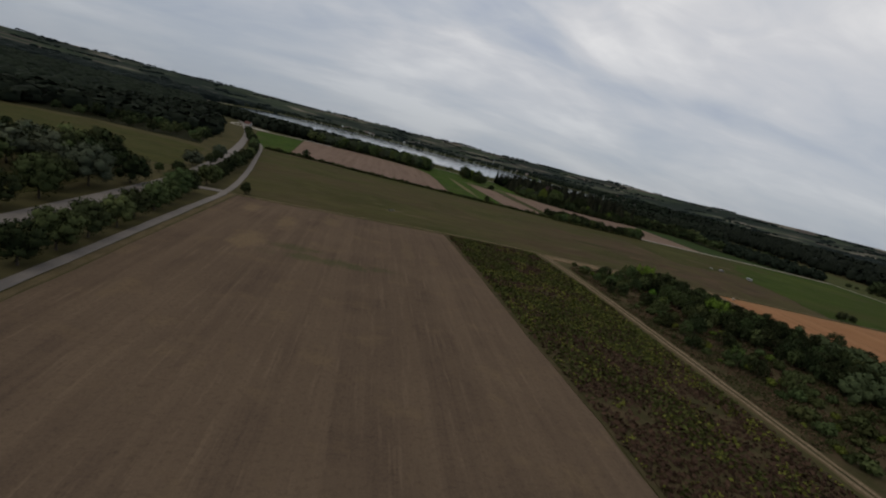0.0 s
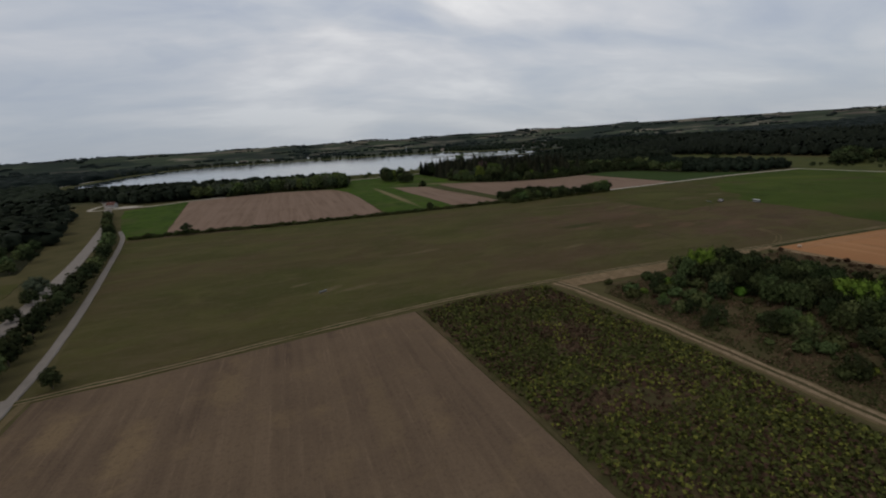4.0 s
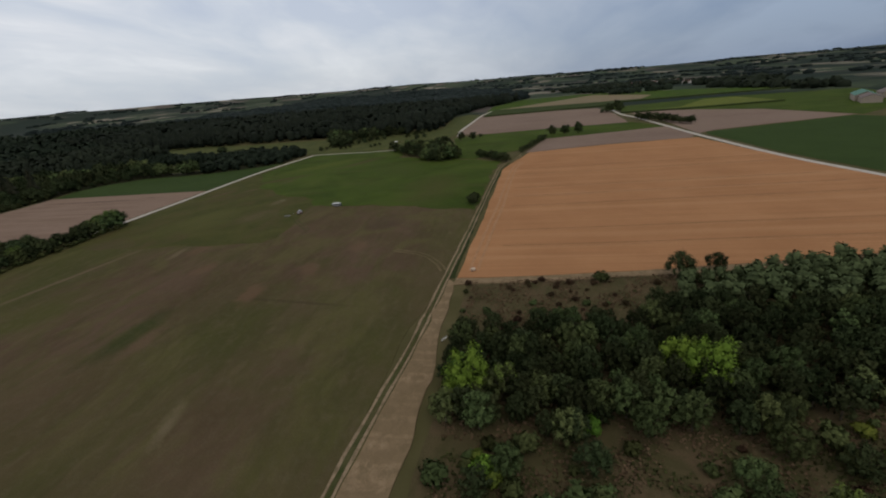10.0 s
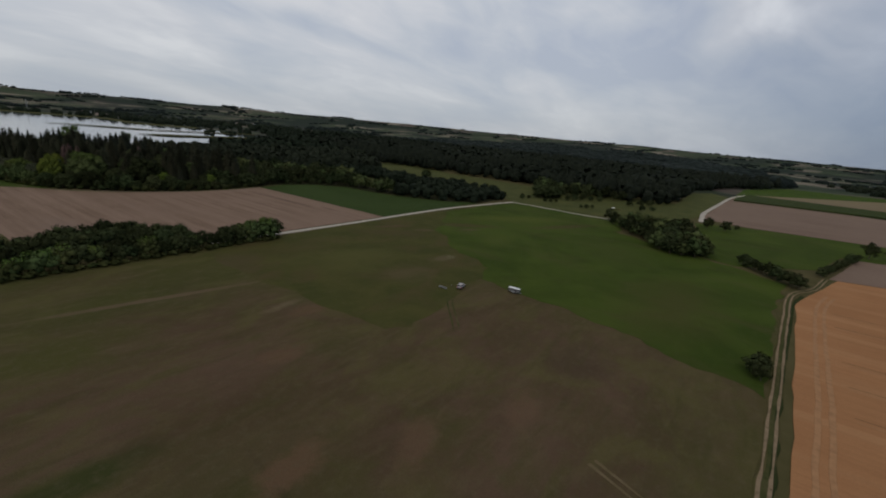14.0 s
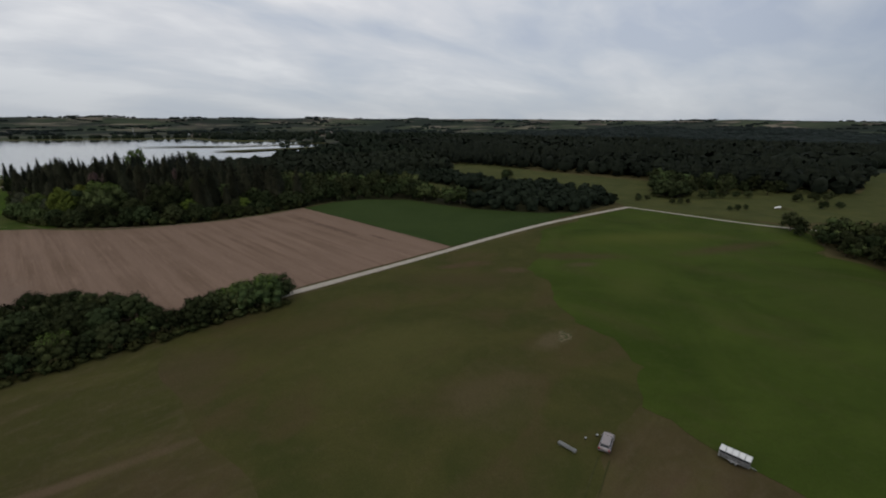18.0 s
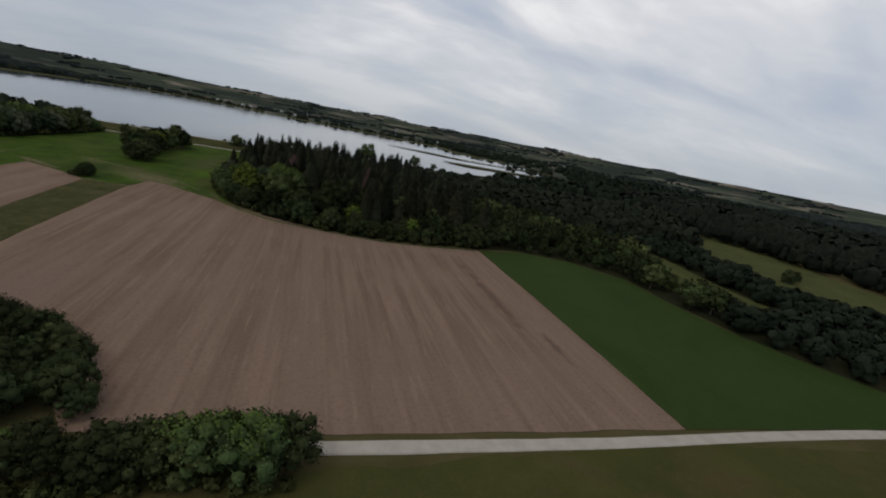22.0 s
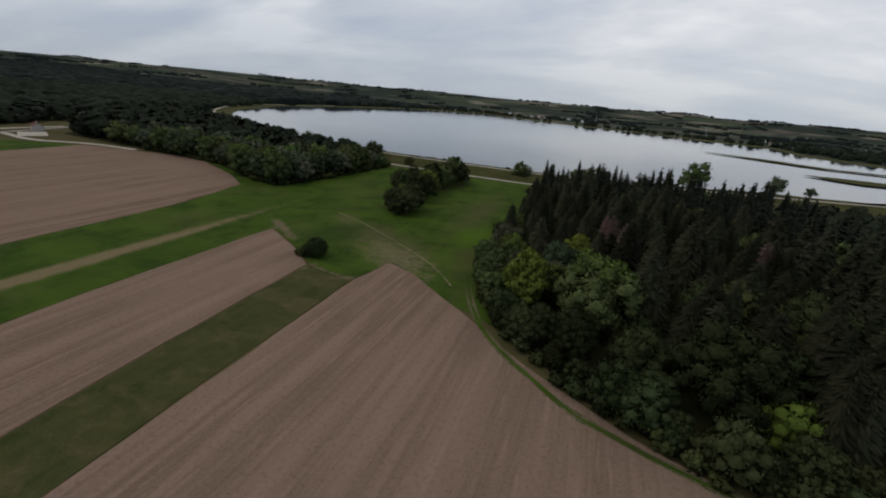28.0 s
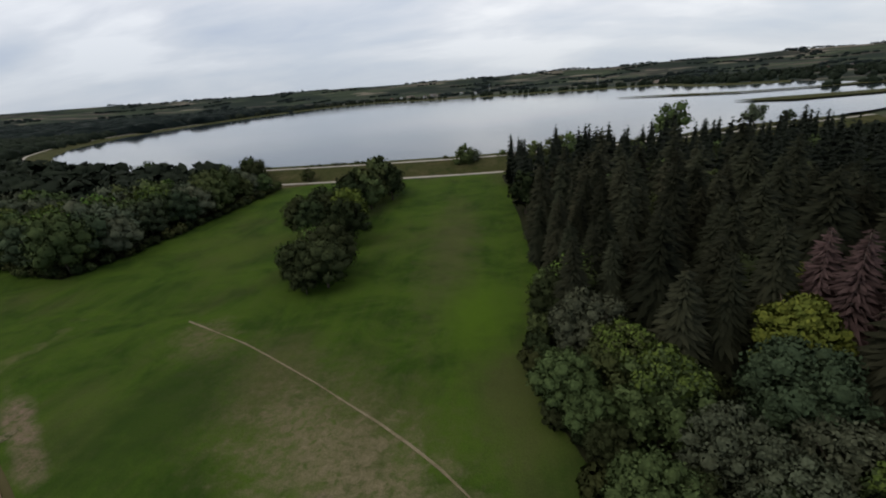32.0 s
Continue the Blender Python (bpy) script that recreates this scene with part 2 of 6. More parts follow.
def leaf(name, dark, light, gold=None, spread=0.5):
    """Foliage: every clump of leaves has its own tone, every tree its own."""
    k = Mat(name, 0.8, 0.02)
    geo = [n for n in k.nt.nodes if n.bl_idname == "ShaderNodeNewGeometry"][0]
    obj = k.node("ShaderNodeObjectInfo")
    c = k.mix(k.ramp(geo.outputs["Random Per Island"], ((0.0, 0.22), (1.0, 0.82))), dark, light)
    if gold:
        c = k.mix(k.ramp(k.noise(4.0, 2), ((0.52, 0.0), (0.66, 0.8))), c, gold)
    tone = k.ramp(obj.outputs["Random"], ((0.0, 1.0 - spread), (1.0, 1.0 + spread * 0.6)))
    c = k.mix(1.0, c, tone, "MULTIPLY")
    hue = k.node("ShaderNodeHueSaturation")
    k.nt.links.new(k.calc("ADD", k.calc("MULTIPLY", k.calc("FRACT", k.calc("MULTIPLY", obj.outputs["Random"], 7.3)), 0.05), 0.475), hue.inputs["Hue"])
    k.nt.links.new(c, hue.inputs["Color"])
    c = k.mix(k.ramp(k.noise(0.5, 3), ((0.40, 0.0), (0.7, 0.22))), hue.outputs[0], tuple(x * 0.5 for x in dark))
    c = k.mix(k.ramp(k.noise(2.2, 3), ((0.48, 0.0), (0.66, 0.35))), c, tuple(x * 0.8 for x in dark))
    return k.colour(c).m


def plain(name, colour, rough=0.6, spec=0.3, metal=0.0, size=0.3, wear=0.25):
    k = Mat(name, rough, spec)
    k.p.inputs["Metallic"].default_value = metal
    c = k.mix(k.ramp(k.noise(size, 4, 0.6), ((0.4, 0.0), (0.75, wear))), colour, tuple(x * 0.55 for x in colour))
    return k.colour(c).bump(k.noise(size * 0.3, 3), 0.15, 0.01).m


M = {}
M["soil_a"] = soil("soil_brown", (0.090, 0.064, 0.045), (0.134, 0.096, 0.063), (0.066, 0.046, 0.033), 0, 0.28, 22, (0.165, 0.117, 0.068), ((-9, 121, 20, 4, (0.068, 0.071, 0.031)), (-20, 128, 8, 4, (0.073, 0.071, 0.033)), (-33, 128, 5, 12, (0.182, 0.130, 0.074)), (-28, 156, 4, 12, (0.182, 0.130, 0.074)), (-43, 168, 4, 8, (0.182, 0.130, 0.074)), (-14, 172, 5, 10, (0.165, 0.119, 0.069)), (15, 150, 3, 20, (0.143, 0.103, 0.063))))
M["soil_c"] = soil("soil_reddish", (0.149, 0.104, 0.074), (0.192, 0.135, 0.101), (0.104, 0.069, 0.051), 0, 0.44, 40, None, ((305.5, 440, 1.7, 34, (0.086, 0.060, 0.046)), (311, 405, 1.4, 9, (0.086, 0.060, 0.046)), (300, 484, 16, 3, (0.19, 0.142, 0.11)), (190, 420, 10, 30, (0.175, 0.128, 0.100))))
M["soil_far"] = soil("soil_far", (0.150, 0.106, 0.082), (0.185, 0.135, 0.104), (0.120, 0.085, 0.066), 90, 0.3, 60)
k = Mat("meadow_turf", 0.9, 0.02)
c = k.mix(k.ramp(k.noise(34, 5, 0.58, k.mapped((0.6, 1, 1), 8), 0.5), ((0.36, 0), (0.64, 1))), (0.052, 0.056, 0.017), (0.074, 0.070, 0.025))
c = k.mix(k.ramp(k.noise(60, 4, 0.55, k.mapped((0.7, 1.4, 1), 20), 0.6), ((0.42, 0.0), (0.62, 0.8))), c, (0.082, 0.060, 0.032))
c = k.mix(k.ramp(k.noise(12, 4, 0.6, k.mapped((0.5, 1.4, 1), 8), 0.4), ((0.50, 0.0), (0.72, 0.45))), c, (0.105, 0.080, 0.046))
brown = k.calc("MAXIMUM", k.spot(214, 232, 78, 58, 10, 0.45, 30, 0.6), k.spot(166, 288, 82, 46, 0, 0.5, 30, 0.6))
brown = k.calc("MAXIMUM", brown, k.calc("MULTIPLY", k.spot(125, 224, 75, 30, 6, 0.9, 24, 0.8), 0.75))
brown = k.calc("MULTIPLY", brown, k.ramp(k.noise(16, 5, 0.62, warp=0.6), ((0.36, 0.45), (0.56, 1.0))))
tone = k.mix(k.ramp(k.noise(26, 5, 0.6, k.mapped((0.6, 1.3, 1), -15), 0.5), ((0.38, 0.0), (0.64, 1.0))), (0.072, 0.048, 0.029), (0.101, 0.066, 0.044))
c = k.mix(k.calc("MULTIPLY", brown, 0.97), c, tone)
c = k.mix(k.ramp(k.noise(20, 5, 0.62, k.mapped((0.7, 1.1, 1), 10), 0.7), ((0.50, 0.0), (0.64, 0.55))), c, (0.094, 0.086, 0.032))
c = k.mix(k.ramp(k.noise(5, 4, 0.6, k.mapped((0.25, 1.3, 1), 6), 0.3), ((0.54, 0.0), (0.68, 0.35))), c, (0.046, 0.048, 0.016))
fresh = k.calc("MAXIMUM", k.spot(272, 318, 72, 58, 0, 0.5, 24, 0.6), k.spot(60, 372, 190, 14, -4, 0.5, 20, 0.6))
c = k.mix(k.calc("MULTIPLY", fresh, 0.85), c, k.mix(k.ramp(k.noise(16, 5, 0.62, warp=0.6), ((0.38, 0), (0.64, 1))), (0.050, 0.058, 0.016), (0.078, 0.076, 0.024)))
for x, y, rx, ry, turn, rag, grain, amount, tone in (
    (147, 266.5, 16, 5, 0, 0.4, 6, 0.85, (0.034, 0.043, 0.013)), (165, 233, 0.9, 27, -8, 0.5, 5, 0.45, (0.042, 0.034, 0.019)), (183, 326, 34, 1.7, -10, 0.5, 6, 0.75, (0.130, 0.092, 0.060)),
    (170, 247.5, 10, 4.5, 10, 0.9, 6, 0.75, (0.122, 0.074, 0.046)), (189, 277, 8, 4, 0, 0.9, 6, 0.7, (0.118, 0.072, 0.045)), (188, 237, 9, 4, 20, 0.9, 6, 0.7, (0.118, 0.074, 0.046)), (209, 228, 9, 4, 15, 0.9, 6, 0.7, (0.120, 0.076, 0.048)),
    (209, 293, 8, 5, 0, 0.9, 6, 0.7, (0.116, 0.072, 0.045)), (144, 261, 10, 3, 5, 0.9, 5, 0.6, (0.118, 0.076, 0.048)), (158, 308, 24, 11, 0, 0.7, 12, 0.8, (0.062, 0.064, 0.019)), (147, 240, 18, 9, 0, 0.8, 10, 0.7, (0.056, 0.056, 0.019)), (236, 226, 14, 10, 0, 0.8, 10, 0.6, (0.062, 0.045, 0.028))):
    c = k.mix(k.calc("MULTIPLY", k.spot(x, y, rx, ry, turn, rag, grain, 0.6), amount), c, tone)
c = k.mix(k.ramp(k.noise(9, 4, 0.6, k.mapped((0.4, 1.6, 1), 12), 0.5), ((0.52, 0.0), (0.72, 0.38))), c, (0.060, 0.064, 0.018))
for x, y, rx, ry, turn in ((13, 228.5, 8, 2.4, 35), (23, 226, 9, 2.2, 12), (4, 240, 5, 1.6, 20), (60, 262, 9, 2.2, 8), (118, 232, 7, 2, 15), (205, 300, 8, 2, 5)):
    c = k.mix(k.calc("MULTIPLY", k.spot(x, y, rx, ry, turn, 0.8, 3.0, 0.8), 0.8), c, (0.140, 0.112, 0.066))
c = k.mix(k.ramp(k.noise(4.5, 4, 0.66, k.mapped((0.6, 1.5, 1), 15), 0.4), ((0.52, 0.0), (0.70, 0.35))), c, (0.112, 0.086, 0.048))
c = k.mix(k.ramp(k.noise(1.8, 4, 0.7), ((0.50, 0.0), (0.78, 0.5))), c, (0.10, 0.082, 0.050))
fine = k.noise(0.22, 3, 0.7)
c = k.mix(k.ramp(fine, ((0.40, 0.0), (0.72, 0.3))), c, (0.030, 0.028, 0.012))
M["meadow"] = k.colour(c).bump(k.calc("ADD", fine, k.noise(1.4, 3)), 0.7, 0.18).m
k = Mat("green_turf", 0.9, 0.02)
c = k.mix(k.ramp(k.noise(30, 5, 0.6, warp=0.6), ((0.36, 0), (0.64, 1))), (0.036, 0.057, 0.010), (0.057, 0.082, 0.015))
c = k.mix(k.ramp(k.noise(14, 5, 0.62, k.mapped((1, 0.4, 1), 35), 0.5), ((0.52, 0.0), (0.70, 0.45))), c, (0.072, 0.066, 0.026))
for x, y, rx, ry, turn, tone in ((346, 331, 34, 7, -45, (0.074, 0.056, 0.028)), (404, 290, 40, 6, -24, (0.074, 0.056, 0.028)), (395, 322, 50, 14, -35, (0.080, 0.094, 0.020)), (300, 215, 50, 20, 0, (0.062, 0.062, 0.020)), (340, 322, 9, 4, -30, (0.095, 0.070, 0.040)), (330, 300, 20, 12, 20, (0.070, 0.088, 0.020)), (360, 250, 40, 20, 30, (0.052, 0.068, 0.016))):
    c = k.mix(k.calc("MULTIPLY", k.spot(x, y, rx, ry, turn, 0.5, 12.0, 0.8), 0.75), c, tone)
c = k.mix(k.ramp(k.noise(2.4, 5, 0.7), ((0.52, 0.0), (0.80, 0.35))), c, (0.080, 0.084, 0.030))
fine = k.noise(0.22, 3, 0.7)
c = k.mix(k.ramp(fine, ((0.40, 0.0), (0.72, 0.35))), c, (0.020, 0.026, 0.006))
M["green"] = k.colour(c).bump(k.calc("ADD", fine, k.noise(1.4, 3)), 0.7, 0.18).m
M["soft_green"] = grass("grazed_turf", ((0.050, 0.056, 0.017), (0.072, 0.069, 0.023), (0.094, 0.076, 0.038)), 16, 0, 0, (0.078, 0.062, 0.028), ((252, 322, 26, 20, 0, (0.084, 0.082, 0.028)), (255, 296, 14, 10, 0, (0.092, 0.074, 0.038)), (312, 351, 10, 4, -30, (0.090, 0.062, 0.036)), (317, 336, 8, 4, -40, (0.096, 0.068, 0.040)), (282, 299, 9, 4, 0, (0.110, 0.090, 0.050)), (300, 340, 30, 10, -45, (0.070, 0.058, 0.026)), (240, 345, 20, 8, -10, (0.075, 0.064, 0.026)), (208, 342, 22, 16, 20, (0.084, 0.062, 0.036)), (304, 354, 7, 3, -35, (0.094, 0.062, 0.038))))
M["crop_green"] = grass("catch_crop", ((0.030, 0.050, 0.014), (0.038, 0.060, 0.017), (0.046, 0.060, 0.022)), 30, 0.4, 0)
k = Mat("lush_turf", 0.9, 0.02)
c = k.mix(k.ramp(k.noise(14, 6, 0.64, warp=0.6), ((0.38, 0), (0.60, 1))), (0.025, 0.052, 0.008), (0.054, 0.094, 0.012))
c = k.mix(k.ramp(k.noise(3.0, 3, 0.6, k.mapped((1, 0.08, 1))), ((0.42, 0.0), (0.64, 0.25))), c, (0.070, 0.096, 0.018))
c = k.mix(k.ramp(k.noise(30, 5, 0.6, k.mapped((1, 0.5, 1))), ((0.52, 0.0), (0.66, 0.7))), c, (0.070, 0.074, 0.026))
c = k.mix(k.ramp(k.noise(2.6, 5, 0.7), ((0.52, 0.0), (0.80, 0.5))), c, (0.072, 0.078, 0.028))
straw = k.ramp(k.noise(1.3, 5, 0.72, warp=0.4), ((0.34, 0.15), (0.62, 1.0)))
for x, y, rx, ry, turn, rag, soft, tone, amount in (
    (161, 571, 16, 34, 56, 0.8, 0.8, (0.105, 0.092, 0.046), 0.9), (171, 560, 11, 22, 52, 1.0, 0.8, (0.19, 0.157, 0.094), 0.9),
    (134, 590, 7, 12, 40, 0.9, 0.7, (0.13, 0.11, 0.058), 0.8), (178, 640, 10, 60, 0, 0.8, 0.8, (0.085, 0.082, 0.036), 0.6),
    (121, 566, 2.6, 17, 54, 0.9, 0.6, (0.19, 0.138, 0.098), 1.0), (99.5, 495, 4.2, 103, 0, 0.4, 0.5, (0.180, 0.145, 0.080), 1.0),
    (140, 690, 16, 30, 0, 0.7, 0.8, (0.070, 0.074, 0.028), 0.7), (112, 640, 14, 16, 0, 0.7, 0.8, (0.064, 0.096, 0.016), 0.8),
    (186, 598, 9, 22, 0, 0.6, 0.8, (0.066, 0.118, 0.011), 0.9), (140, 572, 12, 18, 0, 0.5, 0.6, (0.026, 0.046, 0.010), 0.7)):
    m = k.calc("MULTIPLY", k.spot(x, y, rx, ry, turn, rag, 4.0 if rx > 4 else 9.0, soft), amount)
    c = k.mix(k.calc("MULTIPLY", m, straw) if tone[0] > 0.1 and ry < 90 else m, c, tone)
fine = k.noise(0.22, 3, 0.7)
c = k.mix(k.ramp(fine, ((0.40, 0.0), (0.72, 0.4))), c, (0.024, 0.032, 0.008))
M["lush"] = k.colour(c).bump(k.calc("ADD", fine, k.noise(1.4, 3)), 0.7, 0.18).m
M["clearing"] = grass("clearing_turf", ((0.054, 0.064, 0.022), (0.080, 0.086, 0.029), (0.092, 0.082, 0.042)), 18)
M["maize"] = grass("maize_leaves", ((0.030, 0.042, 0.014), (0.045, 0.060, 0.020), (0.075, 0.080, 0.032)), 10, 0.5, 70)
M["yellow_crop"] = grass("mustard_leaves", ((0.085, 0.105, 0.022), (0.12, 0.135, 0.030), (0.10, 0.105, 0.040)), 30, 0.4, 70)
M["strip"] = grass("strip_turf", ((0.036, 0.047, 0.015), (0.066, 0.066, 0.026), (0.110, 0.092, 0.048)), 6, 0.6, 2, (0.105, 0.086, 0.044))
k = Mat("trodden_turf", 0.95, 0.02)
c = k.mix(k.ramp(k.noise(0.7, 6, 0.72, warp=0.5), ((0.40, 0), (0.58, 1))), (0.046, 0.060, 0.020), (0.165, 0.135, 0.085))
M["trodden"] = k.colour(k.mix(k.ramp(k.noise(0.2, 3, 0.7), ((0.45, 0.0), (0.72, 0.5))), c, (0.07, 0.06, 0.035))).bump(k.noise(0.3, 4), 0.7, 0.12).m
M["worn_path"] = grass("worn_path", ((0.24, 0.20, 0.13), (0.15, 0.125, 0.07), (0.32, 0.27, 0.19)), 3)
M["dry"] = grass("dry_turf", ((0.150, 0.115, 0.066), (0.108, 0.086, 0.043), (0.20, 0.152, 0.094)), 4)
M["sandy"] = grass("sandy_turf", ((0.25, 0.178, 0.108), (0.155, 0.113, 0.064), (0.30, 0.22, 0.14)), 2.5, 0.7, 90, (0.135, 0.102, 0.056))
M["scrub_ground"] = grass("scrub_turf", ((0.054, 0.051, 0.022), (0.080, 0.064, 0.033), (0.118, 0.094, 0.054)), 6, 0, 0, (0.100, 0.070, 0.041))
# woodland litter, darkened for the shade under the trees
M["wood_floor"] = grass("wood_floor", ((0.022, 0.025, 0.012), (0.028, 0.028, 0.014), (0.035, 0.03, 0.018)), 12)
M["dark_grass"] = grass("dark_margin_turf", ((0.024, 0.032, 0.011), (0.036, 0.044, 0.016), (0.060, 0.056, 0.026)), 3)
M["tan"] = grass("stubble", ((0.20, 0.155, 0.095), (0.17, 0.14, 0.085), (0.23, 0.18, 0.11)), 20, 0.4, 0)

k = Mat("ripe_grain", 0.9, 0.02)
c = k.mix(k.ramp(k.noise(28, 5, 0.6), ((0.35, 0), (0.65, 1))), (0.30, 0.150, 0.070), (0.35, 0.180, 0.086))
c = k.mix(k.ramp(k.noise(0.9, 2, 0.5, k.mapped((1, 0.02, 1))), ((0.42, 0.0), (0.62, 0.4))), c, (0.25, 0.125, 0.058))
c = k.mix(k.ramp(k.noise(7.0, 2, 0.5, k.mapped((1, 0.025, 1), 3)), ((0.52, 0.0), (0.64, 0.34))), c, (0.40, 0.225, 0.115))
c = k.mix(k.ramp(k.noise(0.25, 3, 0.7), ((0.4, 0.0), (0.75, 0.4))), c, (0.20, 0.10, 0.045))
M["grain"] = k.colour(c).bump(k.noise(0.3, 4), 0.8, 0.15).m

M["grain_rut"] = plain("pressed_grain", (0.21, 0.115, 0.055), 0.95, 0.05, 0, 1.5, 0.5)
M["grain_line"] = plain("trodden_grain", (0.325, 0.178, 0.088), 0.95, 0.1, 0, 2.0, 0.6)
k = Mat("sand_track", 0.95, 0.02)
c = k.mix(k.ramp(k.noise(2.5, 5, 0.65), ((0.35, 0), (0.7, 1))), (0.255, 0.188, 0.122), (0.175, 0.130, 0.082))
c = k.mix(k.ramp(k.noise(1.1, 5, 0.7), ((0.50, 0.0), (0.66, 0.75))), c, (0.085, 0.072, 0.036))
c = k.mix(k.ramp(k.noise(0.3, 3, 0.7), ((0.45, 0.0), (0.75, 0.5))), c, (0.12, 0.09, 0.058))
M["sand"] = k.colour(c).bump(k.noise(0.25, 4), 0.6, 0.08).m

k = Mat("gravel_path", 0.92, 0.15)
c = k.mix(k.ramp(k.noise(3.0, 5, 0.65), ((0.35, 0), (0.7, 1))), (0.42, 0.385, 0.33), (0.33, 0.30, 0.255))
c = k.mix(k.ramp(k.noise(0.15, 3, 0.7), ((0.45, 0.0), (0.75, 0.4))), c, (0.22, 0.20, 0.17))
M["gravel"] = k.colour(c).bump(k.noise(0.15, 4), 0.6, 0.05).m

k = Mat("asphalt_pale", 0.85, 0.2)
c = k.mix(k.ramp(k.noise(3.0, 5, 0.65), ((0.35, 0), (0.7, 1))), (0.215, 0.188, 0.162), (0.17, 0.150, 0.130))
c = k.mix(k.ramp(k.noise(0.2, 3, 0.7), ((0.45, 0.0), (0.75, 0.4))), c, (0.11, 0.105, 0.10))
M["asphalt"] = k.colour(c).bump(k.noise(0.1, 3), 0.4, 0.02).m

k = Mat("lake_water", 0.06, 0.5)
k.p.inputs["Base Color"].default_value = (0.03, 0.042, 0.05, 1)
k.p.inputs["IOR"].default_value = 1.33
M["water"] = k.bump(k.calc("ADD", k.noise(2.2, 4, 0.6), k.noise(9.0, 3)), 0.10, 0.10).m

k = Mat("countryside", 0.95, 0.02)
cell = k.node("ShaderNodeTexVoronoi", Scale=1 / 150.0)
k.nt.links.new(k.mapped((0.8, 1.7, 1), 24), cell.inputs["Vector"])
sepc = k.node("ShaderNodeSeparateColor")
k.nt.links.new(cell.outputs["Color"], sepc.inputs[0])
# far field and wood tones are greyed, with distance haze put into the colour
tones = k.ramp(sepc.outputs[0], ((0.0, (0.032, 0.044, 0.026)), (0.20, (0.058, 0.070, 0.042)), (0.36, (0.040, 0.054, 0.032)), (0.52, (0.125, 0.112, 0.085)), (0.60, (0.048, 0.060, 0.036)), (0.80, (0.17, 0.15, 0.115)), (0.90, (0.09, 0.075, 0.062))), True)
tones = k.mix(k.ramp(k.noise(520, 5, 0.6), ((0.46, 0.0), (0.54, 0.92))), tones, (0.018, 0.026, 0.020))
gap = k.node("ShaderNodeVectorMath")
gap.operation = "DISTANCE"
k.nt.links.new(k.pos, gap.inputs[0])
gap.inputs[1].default_value = (150, 250, 0)
near = k.ramp(k.calc("DIVIDE", gap.outputs["Value"], 2000), ((0.29, 0), (0.36, 1)))
turf = k.mix(k.ramp(k.noise(16, 5, 0.6), ((0.36, 0), (0.64, 1))), (0.062, 0.057, 0.024), (0.086, 0.074, 0.035))
M["ground"] = k.colour(k.mix(near, turf, tones)).bump(k.noise(1.5, 4), 0.5, 0.2).m

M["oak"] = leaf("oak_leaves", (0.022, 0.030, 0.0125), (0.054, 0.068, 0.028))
M["ash"] = leaf("ash_leaves", (0.050, 0.069, 0.026), (0.108, 0.136, 0.050), None, 0.4)
M["gold"] = leaf("yellowing_leaves", (0.077, 0.109, 0.025), (0.175, 0.210, 0.036), None, 0.2)
M["tip"] = leaf("yellow_green_leaves", (0.075, 0.120, 0.028), (0.145, 0.205, 0.044), None, 0.15)
M["grey"] = leaf("grey_green_leaves", (0.035, 0.049, 0.026), (0.078, 0.100, 0.052), None, 0.2)
M["bright"] = leaf("fresh_green_leaves", (0.085, 0.150, 0.022), (0.175, 0.270, 0.040), None, 0.2)
M["willow"] = leaf("willow_leaves", (0.055, 0.067, 0.041), (0.124, 0.140, 0.086), None, 0.25)
M["shrub"] = leaf("shrub_leaves", (0.039, 0.047, 0.017), (0.087, 0.099, 0.036), None, 0.45)
M["russet"] = leaf("russet_leaves", (0.035, 0.023, 0.014), (0.07, 0.045, 0.025), None, 0.3)
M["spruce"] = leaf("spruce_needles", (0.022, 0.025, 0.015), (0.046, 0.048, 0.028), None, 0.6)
M["dead_spruce"] = leaf("dead_spruce_needles", (0.078, 0.055, 0.047), (0.158, 0.111, 0.096), None, 0.25)
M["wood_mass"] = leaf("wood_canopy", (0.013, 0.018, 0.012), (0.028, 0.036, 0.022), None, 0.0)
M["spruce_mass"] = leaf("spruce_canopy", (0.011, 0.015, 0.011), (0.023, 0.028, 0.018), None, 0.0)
# bluer canopy for the farthest woods: distance haze mixed into the leaf colour
M["far_mass"] = leaf("hazed_canopy", (0.015, 0.021, 0.019), (0.029, 0.038, 0.033), None, 0.0)
M["thicket"] = leaf("thicket_leaves", (0.050, 0.072, 0.033), (0.105, 0.140, 0.062), None, 0.0)
M["weed"] = leaf("root_crop_leaves", (0.042, 0.047, 0.015), (0.088, 0.094, 0.029), (0.105, 0.118, 0.030), 0.0)
M["weed_bright"] = leaf("flowering_weed_leaves", (0.085, 0.100, 0.022), (0.175, 0.190, 0.042), None, 0.0)
M["weed_dry"] = leaf("withered_leaves", (0.046, 0.030, 0.020), (0.105, 0.072, 0.042), None, 0.0)
M["tuft"] = leaf("dry_tufts", (0.075, 0.056, 0.030), (0.150, 0.108, 0.062), None, 0.0)
M["bark"] = plain("bark", (0.10, 0.08, 0.06), 0.9, 0.1, 0, 0.4, 0.6)
M["deadwood"] = plain("dead_wood", (0.26, 0.22, 0.19), 0.9, 0.1, 0, 0.4, 0.5)
M["white"] = plain("white_paint", (0.72, 0.73, 0.72), 0.45, 0.4, 0, 0.6, 0.2)
M["plaster"] = plain("house_plaster", (0.46, 0.43, 0.39), 0.9, 0.1, 0, 3.0, 0.25)
M["tile_red"] = plain("roof_tiles_red", (0.13, 0.066, 0.052), 0.85, 0.15, 0, 1.0, 0.5)
